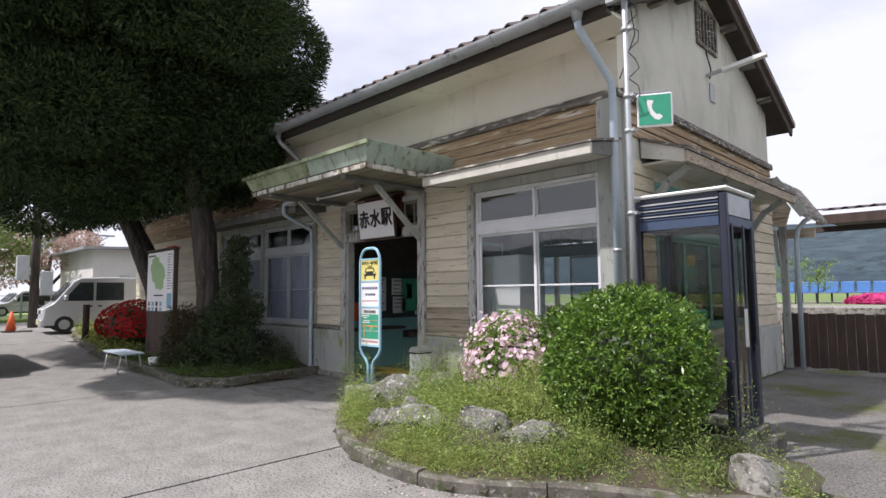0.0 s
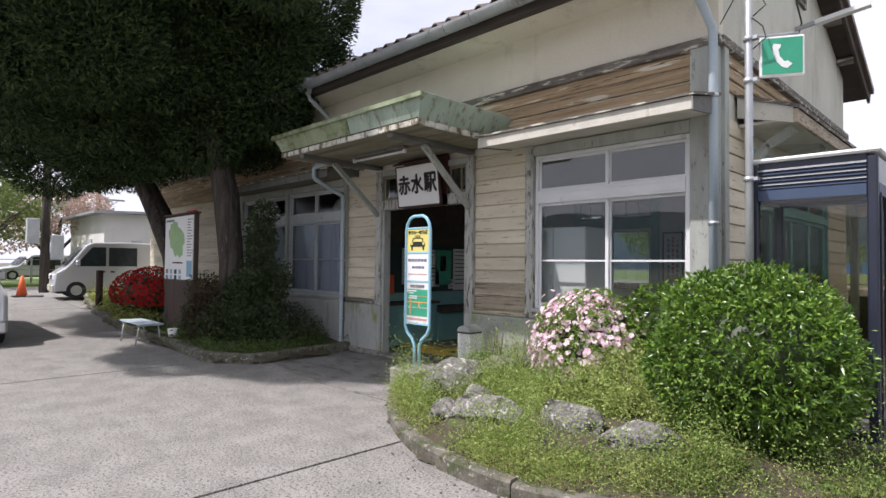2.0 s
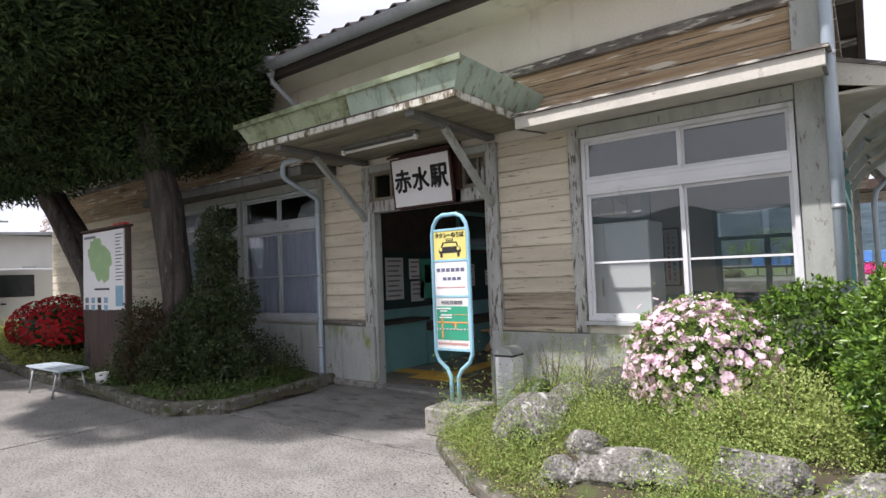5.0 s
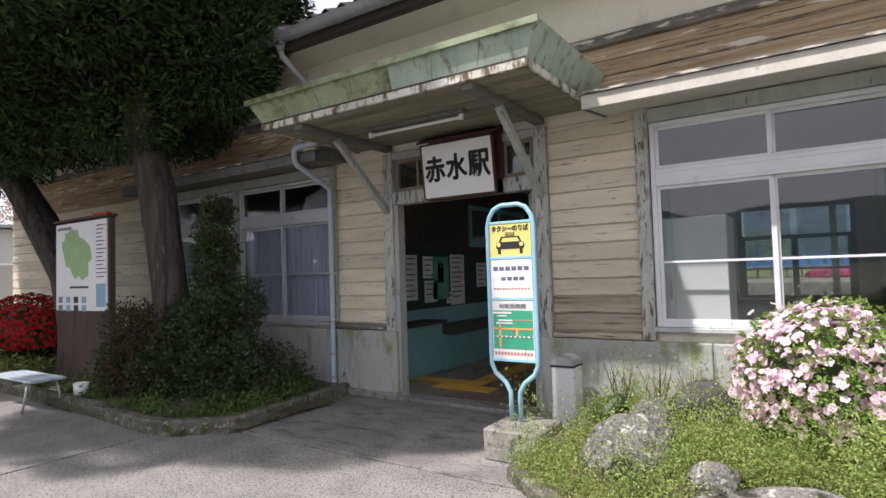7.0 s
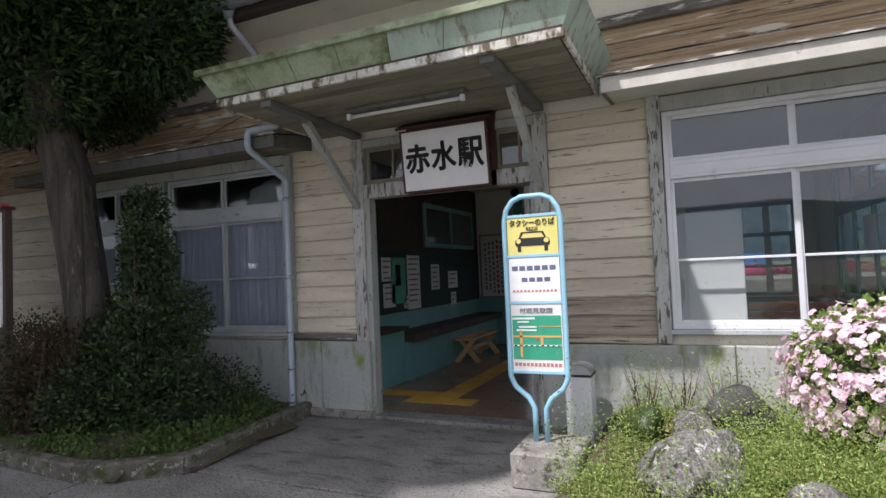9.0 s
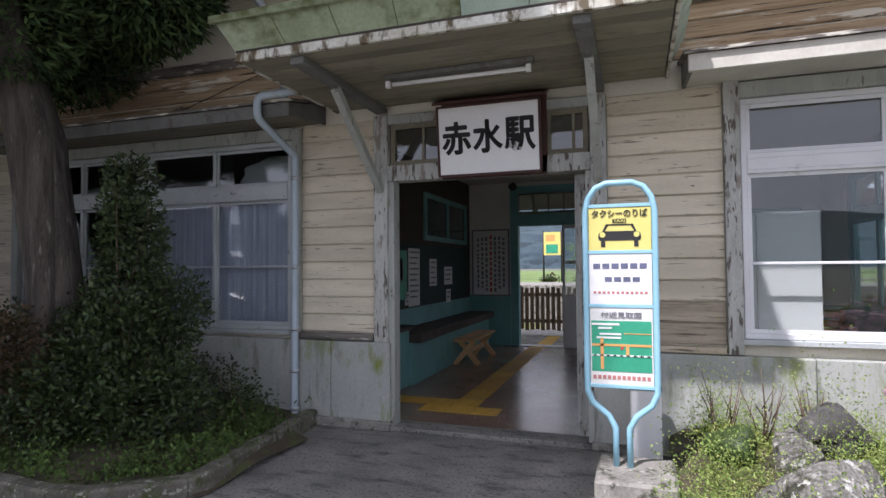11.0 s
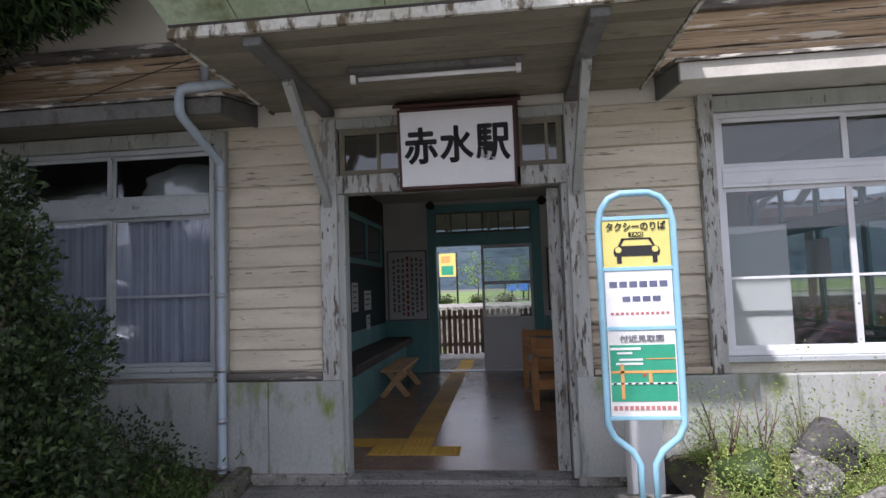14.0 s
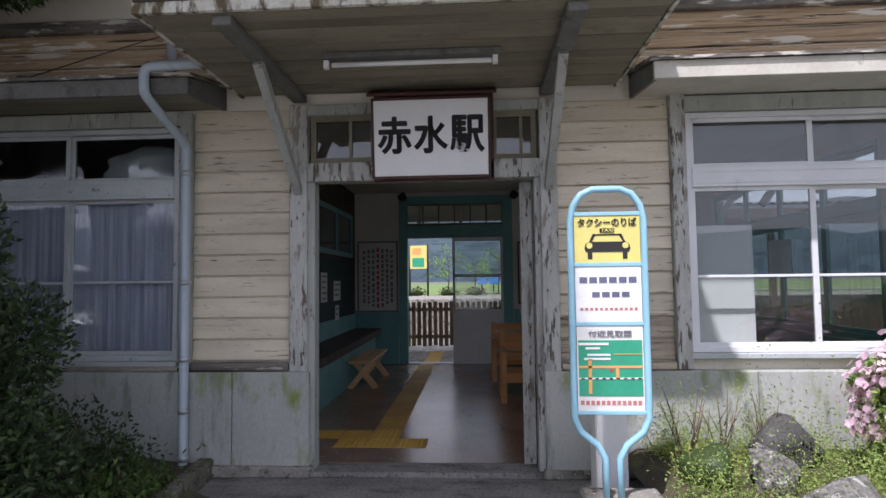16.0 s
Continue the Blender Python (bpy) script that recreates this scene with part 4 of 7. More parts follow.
def side_awning():
    a = thing("window_awning", "weathered timber awning along the gable side", "awning", (-3.2, 9.3, 3.1))
    bm = bmesh.new()
    prism(bm, [(-3.19, 3.42), (-3.19, 3.46), (-2.59, 3.24), (-2.59, 3.20)], "y", 6.75, 11.6)
    part("sheet_roof", bm, BAND, a)
    part("fascia", boxes((-2.65, -2.61, 6.77, 11.6, 3.06, 3.20)), SIDING_WORN, a, bevel=0.004)
    bm = bmesh.new()
    prism(bm, [(-3.19, 3.42), (-3.19, 3.20), (-2.65, 3.06), (-2.65, 3.24)], "y", 6.77, 6.81)
    part("end_board", bm, EAVE_WHITE, a)
    part("soffit", boxes((-3.19, -2.65, 6.81, 11.6, 3.10, 3.13)), EAVE_WHITE, a)
    for y in (7.05, 8.4, 9.7, 11.1):
        bm = bmesh.new()
        beam(bm, (-3.19, y, 2.62), (-2.97, y, 2.92), 0.07, 0.09)
        beam(bm, (-2.97, y, 2.90), (-2.71, y, 3.06), 0.07, 0.09)
        part("bracket", bm, GREYPAINT, a)


side_awning()


def canopy():
    c = thing("entrance_canopy", "pale green metal entrance canopy with moss and peeling white edge", "canopy", (-7.6, 5.4, 3.2))
    x0, x1, yf = -9.27, -6.04, 4.63
    # leaning green panels: front and two sides
    n = 7
    for i in range(n):
        a0, a1 = i / n, (i + 1) / n
        lo0, lo1 = x0 + (x1 - x0) * a0, x0 + (x1 - x0) * a1
        hi0, hi1 = x0 - 0.17 + (x1 - x0 + 0.31) * a0, x0 - 0.17 + (x1 - x0 + 0.31) * a1
        bm = bmesh.new()
        q = 0.003
        vs = [bm.verts.new(p) for p in ((lo0 + q, yf, 3.30), (lo1 - q, yf, 3.30), (hi1 - q, yf - 0.09, 3.57), (hi0 + q, yf - 0.09, 3.57), (lo0 + q, yf + 0.03, 3.30), (lo1 - q, yf + 0.03, 3.30), (hi1 - q, yf - 0.06, 3.57), (hi0 + q, yf - 0.06, 3.57))]
        for f in ((0, 1, 2, 3), (7, 6, 5, 4), (0, 4, 5, 1), (3, 2, 6, 7), (0, 3, 7, 4), (1, 5, 6, 2)):
            bm.faces.new([vs[k] for k in f])
        part("fascia_panel", bm, CANOPY_MOSS if i < 4 else CANOPY, c)
    for x, xt in ((x0, x0 - 0.17), (x1, x1 + 0.14)):
        for i in range(3):
            ya, yb = yf + (6.22 - yf) * i / 3 + 0.002, yf + (6.22 - yf) * (i + 1) / 3 - 0.002
            yta = ya - (0.09 if i == 0 else 0)
            s = 0.02 if xt > x else -0.02
            bm = bmesh.new()
            vs = [bm.verts.new(p) for p in ((x, ya, 3.30), (x, yb, 3.30), (xt, yb, 3.57), (xt, yta, 3.57), (x - s, ya, 3.30), (x - s, yb, 3.30), (xt - s, yb, 3.57), (xt - s, yta, 3.57))]
            for f in ((0, 1, 2, 3), (7, 6, 5, 4), (0, 4, 5, 1), (3, 2, 6, 7), (0, 3, 7, 4), (1, 5, 6, 2)):
                bm.faces.new([vs[k] for k in f])
            part("fascia_panel", bm, CANOPY, c)
    part("cap_strip", boxes((x0 - 0.185, x1 + 0.155, yf - 0.112, yf - 0.08, 3.515, 3.575)), CANOPY_MOSS, c, "mossy rust-streaked cap strip", bevel=0.004)
    part("top_sheet", boxes((x0 - 0.16, x1 + 0.13, yf - 0.085, 6.22, 3.555, 3.585)), CANOPY, c, bevel=0.004)
    part("edge_strip", boxes((x0 - 0.01, x1 + 0.01, yf - 0.012, yf + 0.02, 3.225, 3.295)), CANOPY_TRIM, c, "white edge strip, paint peeling", bevel=0.004)
    for x in (x0 - 0.01, x1 - 0.02):
        part("edge_strip", boxes((x, x + 0.03, yf + 0.02, 6.22, 3.225, 3.295)), CANOPY_TRIM, c, "white edge strip, paint peeling", bevel=0.004)
    part("seam", boxes((x0, x1, yf - 0.012, yf - 0.002, 3.2952, 3.312)), DARKWOOD, c, "dark rusted seam")
    me = mesh_of("soffit_board", boxes((0.0, x1 - x0 - 0.06, 0.0, 0.119, 0.0, 0.018)), SOFFIT)
    plank_row(c, "soffit_board", me, [(x0 + 0.03, yf + 0.03 + 0.1262 * i, 3.225 + 0.004 * (i % 2)) for i in range(12)])
    for x in (-8.75, -6.63):
        part("cross_beam", boxes((x - 0.06, x + 0.06, 4.67, 6.2, 3.165, 3.225)), BEAMGREY, c, bevel=0.006)
        bm = bmesh.new()
        beam(bm, (x, 6.17, 2.38), (x, 5.25, 3.16), 0.065, 0.07)
        part("brace", bm, GREYPAINT, c, "weathered grey timber brace")
    return c


canopy()


def tube_lamp():
    t = thing("fluorescent_lamp", "bare fluorescent tube lamp under the canopy", "lamp", (-7.68, 5.33, 3.2))
    part("housing", boxes((-8.30, -7.05, 5.27, 5.37, 3.185, 3.222)), BEAMGREY, t, bevel=0.006)
    bm = bmesh.new()
    tube(bm, [(-8.24, 5.32, 3.145), (-7.11, 5.32, 3.145)], 0.017, 10)
    part("tube", bm, WHITE, t)
    for x in (-8.28, -7.09):
        part("socket", boxes((x - 0.018, x + 0.018, 5.30, 5.34, 3.12, 3.175)), WHITE, t)


tube_lamp()

# ---- interior shell ----
solid("floor", boxes((X0 + 0.14, -3.32, 6.38, YB - 0.12, -0.02, 0.04)), ROOMFLOOR, "worn brown polished concrete floor", "floor", kind="structure")
solid("ceiling", boxes((X0 + 0.14, -3.32, 6.38, YB - 0.12, 3.30, 3.36)), CEILING, "plain board ceiling", "ceiling", kind="structure")
solid("wall_partition", boxes((-9.70, -9.58, 6.38, YB - 0.12, 0.04, 3.30)), DARKWOOD, "dark ticket office partition", "wall", kind="structure")
solid("wall_wainscot", boxes((-9.58, -8.73, YB - 0.16, YB - 0.12, 0.04, 1.05), (-6.55, -5.42, YB - 0.16, YB - 0.12, 0.04, 1.05), (-9.575, -9.56, 6.40, YB - 0.17, 0.04, 1.0), (-5.42, -3.36, YB - 0.16, YB - 0.12, 0.04, 0.93), (-3.35, -3.32, 6.40, YB - 0.17, 0.04, 0.94),
                            (-5.54, -3.36, 6.385, 6.41, 0.04, 0.98), (-6.62, -5.54, 6.385, 6.41, 0.04, 1.05)), TEAL, "teal painted wainscot of the waiting room", "wainscot", kind="structure")


# ---- station sign ----
def station_sign():
    s = thing("station_sign", "white station name board with black brush letters", "sign", (-7.6, 6.05, 2.8))
    lean = 6.4
    m = pose(-7.60, 6.07, 2.48, lean, 0, 0)
    bm = bmesh.new()
    box(bm, -0.47, 0.47, -0.016, 0.012, 0.0, 0.62, m)
    part("board", bm, WHITE, s, bevel=0.003)
    bm = bmesh.new()
    for r in ((-0.49, -0.47, -0.02, 0.03, -0.015, 0.64), (0.47, 0.49, -0.02, 0.03, -0.015, 0.64), (-0.49, 0.49, -0.02, 0.03, -0.02, 0.0), (-0.49, 0.49, -0.02, 0.03, 0.62, 0.64)):
        box(bm, *r, m)
    part("frame", bm, OXBLOOD, s)
    part("backing", boxes((-8.10, -7.08, 6.17, 6.21, 2.46, 3.22)), OXBLOOD, s, "dark oxblood backing panel")
    bm = bmesh.new()
    prism(bm, [(6.18, 3.22), (5.95, 3.12), (5.95, 3.145), (6.18, 3.25)], "x", -8.12, -7.06)
    part("hood", bm, OXBLOOD, s)
    for k, c in enumerate("赤水駅"):
        for dx, dz in ((-0.006, 0), (0.006, 0), (0, 0.006), (0, -0.006)):
            lettering(s, c, -7.60 + (k - 1) * 0.30 + dx, 6.07 - 0.018 - (0.33 + dz) * math.tan(radians(lean)), 2.48 + 0.33 + dz, 0.295, INK, 0.275, lean)
    return s


station_sign()


# ---- taxi stand ----
def taxi_stand():
    s = thing("taxi_stand_sign", "light blue tubular taxi stand sign with three panels", "sign", (-6.43, 5.0, 0.27))
    x0, x1, y = -6.655, -6.205, 5.0
    w = x1 - x0
    pts = [(-6.475, y, 0.26), (-6.475, y, 0.52), (-6.52, y, 0.60), (-6.62, y, 0.68), (x0, y, 0.76), (x0, y, 0.85), (x0, y, 1.98), (x0 + 0.02, y, 2.07), (x0 + 0.07, y, 2.14), (x0 + 0.14, y, 2.17),
           (x1 - 0.14, y, 2.17), (x1 - 0.07, y, 2.14), (x1 - 0.02, y, 2.07), (x1, y, 1.98), (x1, y, 0.85), (x1, y, 0.76), (-6.24, y, 0.68), (-6.34, y, 0.60), (-6.385, y, 0.52), (-6.385, y, 0.26)]
    bm = bmesh.new()
    tube(bm, pts, 0.021, 12)
    part("tube_frame", bm, SKYBLUE, s)
    for i, z in enumerate((2.015, 1.70, 1.335, 0.795)):
        part("cross_bar", boxes((x0 + 0.015, x1 - 0.015, y - 0.012, y + 0.012, z - 0.012, z + 0.012)), SKYBLUE, s, bevel=0.003)
    xa, xb = x0 + 0.024, x1 - 0.024
    top = part("panel", boxes((xa, xb, y - 0.006, y + 0.006, 1.713, 2.002)), LEMON, s, "yellow panel with a black car and writing")
    mid = part("panel", boxes((xa, xb, y - 0.006, y + 0.006, 1.348, 1.687)), WHITE, s, "white panel with dark writing")
    low = part("panel", boxes((xa, xb, y - 0.006, y + 0.006, 0.808, 1.322)), PAPER, s, "pale panel with a green sketch map")
    f = y - 0.009
    lettering(top, "タクシーのりば", -6.43, f, 1.963, 0.052, INK, 0.36)
    part("plate", boxes((-6.475, -6.385, f, f + 0.004, 1.898, 1.926)), INK, top)
    lettering(top, "TAXI", -6.43, f - 0.003, 1.912, 0.020, LEMON, 0.075)
    # the car seen from its front
    bm = bmesh.new()
    prism(bm, [(-6.562, 1.778), (-6.298, 1.778), (-6.290, 1.80), (-6.296, 1.828), (-6.320, 1.842), (-6.540, 1.842), (-6.564, 1.828), (-6.570, 1.80)], "y", f, f + 0.004)
    for q in (-1, 1):
        cx = -6.43 + q * 0.107
        prism(bm, [(-6.43 + q * 0.110, 1.842), (-6.43 + q * 0.095, 1.842), (-6.43 + q * 0.072, 1.882), (-6.43 + q * 0.088, 1.890)], "y", f, f + 0.004)
        box(bm, cx - 0.014, cx + 0.014, f, f + 0.004, 1.735, 1.778)
    box(bm, -6.515, -6.345, f, f + 0.004, 1.880, 1.890)
    part("car_picture", bm, INK, top)
    for cx in (-6.540, -6.320):
        bm = bmesh.new()
        prism(bm, [(cx + 0.019 * math.cos(k * math.pi / 6), 1.818 + 0.019 * math.sin(k * math.pi / 6)) for k in range(12)], "y", f - 0.003, f)
        part("car_lamp_picture", bm, LEMON, top)
    # the firm's name and number as plain bars
    for z, h, xs in ((1.605, 0.050, (-6.605, -6.545, -6.485, -6.425, -6.365, -6.305)), (1.515, 0.044, (-6.53, -6.47, -6.41, -6.35))):
        for xx in xs:
            part("bar", boxes((xx, xx + 0.046, f, f + 0.004, z - h * 0.36, z + h * 0.36)), NAVYINK, mid)
    for k in range(12):
        part("bar", boxes((-6.605 + 0.030 * k, -6.587 + 0.030 * k, f, f + 0.004, 1.418, 1.434)), FADEDRED, mid)
    lettering(low, "付近見取図", -6.43, f, 1.275, 0.040, FADED, 0.26)
    mp = part("map_field", boxes((xa + 0.008, xb - 0.008, f, f + 0.004, 0.895, 1.235)), SIGNGREEN, low)
    g = f - 0.003
    for r in ((xa + 0.01, xb - 0.01, 1.065, 1.080), (-6.565, -6.545, 0.91, 1.12), (-6.40, -6.38, 1.0, 1.066), (-6.41, xb - 0.01, 1.148, 1.153)):
        part("road_line", boxes((r[0], r[1], g, f, r[2], r[3])), ORANGE, mp)
    part("rail_line", boxes((xa + 0.01, xb - 0.01, g, f, 0.998, 1.008)), WHITE, mp)
    for k in range(9):
        part("rail_dash", boxes((xa + 0.02 + 0.043 * k, xa + 0.04 + 0.043 * k, g - 0.002, g, 0.999, 1.007)), INK, mp)
    part("marker", boxes((-6.435, -6.415, g - 0.001, f, 1.045, 1.060)), REDINK, mp)
    for r in ((-6.62, -6.44, 1.205, 1.220), (-6.58, -6.49, 1.180, 1.192), (-6.57, -6.43, 1.140, 1.153), (-6.59, -6.43, 1.115, 1.128)):
        part("bar", boxes((r[0], r[1], g, f, r[2], r[3])), WHITE, mp)
    for k in range(12):
        part("bar", boxes((-6.615 + 0.0315 * k, -6.594 + 0.0315 * k, f, f + 0.004, 0.842, 0.868)), FADEDRED, low)
    return s


taxi_stand()
solid("concrete_block", boxes((-6.60, -6.10, 4.69, 5.24, -0.005, 0.265)), KERB, "chipped concrete block holding the taxi sign", "block", bevel=0.018, at=(-6.35, 4.96, 0))


def bin_box():
    b = thing("ashtray_stand", "white metal ashtray stand with a rounded hood", "ashtray", (-6.27, 5.80, 0.0))
    x0, x1, y0, y1 = -6.39, -6.16, 5.70, 5.93
    part("body", boxes((x0, x1, y0, y1, 0.02, 0.64)), WHITE, b, bevel=0.01)
    part("front_plate", boxes((x0 + 0.02, x1 - 0.02, y0 - 0.006, y0, 0.03, 0.62)), WHITE, b)
    bm = bmesh.new()
    cx = (x0 + x1) / 2
    prism(bm, [(cx + 0.115 * math.cos(math.pi * k / 10), 0.655 + 0.085 * math.sin(math.pi * k / 10)) for k in range(11)], "y", y0 - 0.004, y1 + 0.004)
    part("hood", bm, STEEL, b)
    part("rim", boxes((x0 - 0.005, x1 + 0.005, y0 - 0.008, y1 + 0.005, 0.635, 0.655)), INK, b)
    part("foot", boxes((x0 - 0.01, x1 + 0.01, y0 - 0.01, y1 + 0.01, 0.0, 0.025)), STEEL, b)


bin_box()


# ---- telephone booth ----
def booth():
    b = thing("phone_booth", "navy-framed glass telephone booth with a white roof", "phone booth", (-2.2, 5.82, 0.2))
    x0, x1, y0, y1, zb, zt = -2.66, -1.77, 5.42, 6.20, 0.24, 2.44
    for x, y in ((x0, y0), (x1 - 0.07, y0), (x0, y1 - 0.07), (x1 - 0.07, y1 - 0.07)):
        part("corner_post", boxes((x, x + 0.07, y, y + 0.07, zb - (0.1 if x > x0 and y < 5.5 else 0), zt - 0.02)), NAVY, b, bevel=0.012)
    bm = boxes((x0 - 0.02, x1 + 0.02, y0 - 0.02, y1 + 0.02, zt, zt + 0.035))
    part("roof", bm, WHITE, b, "white roof slab", bevel=0.014)
    part("top_box", boxes((x0 + 0.07, x1 - 0.07, y0 + 0.02, y1 - 0.02, zt - 0.28, zt)), NAVY, b)
    part("top_panel", boxes((x1 - 0.02, x1 - 0.012, y0 + 0.07, y1 - 0.07, zt - 0.22, zt - 0.02)), STEEL, b)
    for k in range(6):
        bm = bmesh.new()
        z = zt - 0.055 - 0.030 * k
        prism(bm, [(y0 + 0.022, z), (y0 - 0.002, z - 0.014), (y0 - 0.002, z - 0.02), (y0 + 0.022, z - 0.008)], "x", x0 + 0.07, x1 - 0.07)
        part("louvre", bm, BLUEBAND if k % 2 else STEEL, b)
    for a in (("x", x0 + 0.07, x1 - 0.07, y0), ("x", x0 + 0.07, x1 - 0.07, y1 - 0.05), ("y", y0 + 0.07, y1 - 0.07, x0), ("y", y0 + 0.07, y1 - 0.07, x1 - 0.05)):
        for lo, hi, mt in ((zt - 0.32, zt - 0.235, BLUEBAND), (zb, zb + 0.07, NAVY)):
            r = (a[1], a[2], a[3], a[3] + 0.05, lo, hi) if a[0] == "x" else (a[3], a[3] + 0.05, a[1], a[2], lo, hi)
            part("rail", boxes(r), mt, b)
        if a[0] == "x":
            r = (a[1] - 0.005, a[2] + 0.005, a[3] + 0.02, a[3] + 0.026, zb + 0.07, zt - 0.32)
        else:
            r = (a[3] + 0.02, a[3] + 0.026, a[1] - 0.005, a[2] + 0.005, zb + 0.07, zt - 0.32)
        g = part("pane", boxes(r), SMOKED, b)
        g.visible_shadow = False
    ym = (y0 + y1) / 2
    for y in (y0 + 0.10, ym + 0.02, y1 - 0.12):
        part("door_stile", boxes((x1 - 0.012, x1 + 0.008, y, y + 0.035, zb + 0.05, zt - 0.3)), NAVY, b, bevel=0.003)
    part("door_handle", boxes((x1 + 0.008, x1 + 0.035, ym - 0.06, ym - 0.045, 1.0, 1.35)), STEEL, b)
    part("shelf", boxes((x0 + 0.05, x0 + 0.55, y1 - 0.36, y1 - 0.06, 0.88, 0.91)), OLDSASH, b)
    ph = part("telephone", boxes((x0 + 0.12, x0 + 0.44, y1 - 0.33, y1 - 0.08, 0.91, 1.33)), SIGNGREEN, b, "green public telephone", bevel=0.02)
    bm = bmesh.new()
    tube(bm, [(x0 + 0.15, y1 - 0.36, 0.98), (x0 + 0.15, y1 - 0.39, 1.02), (x0 + 0.15, y1 - 0.39, 1.18), (x0 + 0.15, y1 - 0.36, 1.22)], 0.022, 8)
    part("handset", bm, SIGNGREEN, ph)
    part("floor_plate", boxes((x0 + 0.03, x1 - 0.03, y0 + 0.03, y1 - 0.03, zb - 0.0, zb + 0.03)), STEEL, b)


booth()
solid("booth_plinth", boxes((-2.80, -1.62, 5.24, 6.36, -0.03, 0.14), (-2.70, -1.72, 5.38, 6.24, 0.13, 0.236)), OLDKERB, "mossy concrete plinth under the telephone booth", "plinth", bevel=0.012, at=(-2.2, 5.8, 0))


def phone_pole():
    p = thing("sign_pole", "galvanised pole carrying a green telephone sign", "pole", (-2.63, 5.33, 0))
    bm = bmesh.new()
    tube(bm, [(-2.63, 5.33, 0.0), (-2.63, 5.33, 3.0), (-2.63, 5.33, 5.3)], [0.034, 0.032, 0.030], 12)
    part("pole", bm, STEEL, p)
    for z in (2.30, 3.50, 3.14, 1.2, 4.2):
        bm = bmesh.new()
        tube(bm, [(-2.63, 5.33, z - 0.02), (-2.63, 5.33, z + 0.02)], 0.043, 12)
        box(bm, -2.59, -2.555, 5.30, 5.36, z - 0.015, z + 0.015)
        part("clamp", bm, STEEL, p)
    m = pose(-2.57, 5.40, 3.17, 0, 0, 30)
    bm = bmesh.new()
    box(bm, 0.0, 0.34, -0.02, 0.02, 0.0, 0.34, m)
    face = part("sign_box", bm, WHITE, p, "green sign box with a white receiver", bevel=0.008)
    for s in (-1, 1):
        bm = bmesh.new()
        box(bm, 0.018, 0.322, s * 0.0225 - 0.0015, s * 0.0225 + 0.0015, 0.018, 0.322, m)
        part("sign_face", bm, SIGNGREEN, face)
        bm = bmesh.new()
        pts = [(0.105, 0.275), (0.16, 0.265), (0.155, 0.235), (0.14, 0.225), (0.15, 0.165), (0.185, 0.12), (0.21, 0.125), (0.245, 0.095), (0.205, 0.06), (0.165, 0.075), (0.125, 0.125), (0.10, 0.19), (0.095, 0.25)]
        prism(bm, pts, "y", s * 0.0255 - 0.0015, s * 0.0255 + 0.0015)
        bm.transform(m)
        part("receiver_picture", bm, WHITE, face)
    bm = bmesh.new()
    tube(bm, [m @ Vector((-0.06, 0, 0.36)), m @ Vector((0.30, 0, 0.36))], 0.012, 8)
    for t in (0.03, 0.29):
        tube(bm, [m @ Vector((t, 0, 0.36)), m @ Vector((t, 0, 0.33))], 0.008, 6)
    part("hanger", bm, STEEL, p)
    part("bracket_plate", boxes((-2.80, -2.40, 5.24, 5.29, 4.50, 4.72)), GUTTER, p, bevel=0.006)
    bm = bmesh.new()
    rng = random.Random(4)
    for k in range(4):
        z0 = 3.4 + 0.28 * k
        tube(bm, [(-2.59, 5.31, z0), (-2.50, 5.34, z0 + 0.08), (-2.52 + rng.uniform(-0.05, 0.1), 5.38, z0 + 0.2), (-2.60, 5.31, z0 + 0.27)], 0.006, 5)
    tube(bm, [(-2.6, 5.33, 4.7), (-2.75, 5.8, 4.35), (-3.2, 6.3, 4.1)], 0.006, 5)
    part("cable", bm, INK, p)


phone_pole()


# ---- gable fittings ----
def gable_lamp():
    g = thing("wall_lamp", "grey gable lamp on a tilted arm with a switch box", "lamp", (-3.19, 9.4, 4.7))
    part("switch_box", boxes((-3.215, -3.20, 9.34, 9.56, 4.55, 4.86)), OLDSASH, g, bevel=0.01)
    bm = bmesh.new()
    beam(bm, (-3.22, 9.24, 4.94), (-2.50, 9.29, 5.04), 0.05, 0.05)
    part("lamp_arm", bm, STEEL, g)
    bm = bmesh.new()
    beam(bm, (-2.98, 9.26, 4.965), (-2.36, 9.30, 5.055), 0.12, 0.06)
    part("lamp_head", bm, WHITE, g)
    bm = bmesh.new()
    tube(bm, [(-3.19, 9.3, 4.9), (-3.13, 9.2, 5.0), (-3.19, 9.2, 5.3), (-3.20, 9.25, 5.5)], 0.012, 6)
    part("cable", bm, INK, g)


gable_lamp()
vent = thing("gable_vent", "weathered slatted vent in the gable", "vent", (-3.19, 9.28, 5.7))
part("frame", boxes((-3.218, -3.18, 8.86, 9.70, 5.36, 5.42), (-3.218, -3.18, 8.86, 9.70, 5.98, 6.04), (-3.218, -3.18, 8.86, 8.92, 5.42, 5.98), (-3.218, -3.18, 9.64, 9.70, 5.42, 5.98)), BAND, vent)
for k in range(5):
    part("slat", boxes((-3.216, -3.19, 8.99 + 0.135 * k, 9.04 + 0.135 * k, 5.42, 5.98)), BAND, vent)
# black sheet on the solid wall, standing for the shade behind the slats
part("backing", boxes((-3.221, -3.218, 8.92, 9.64, 5.42, 5.98)), DARK, vent)


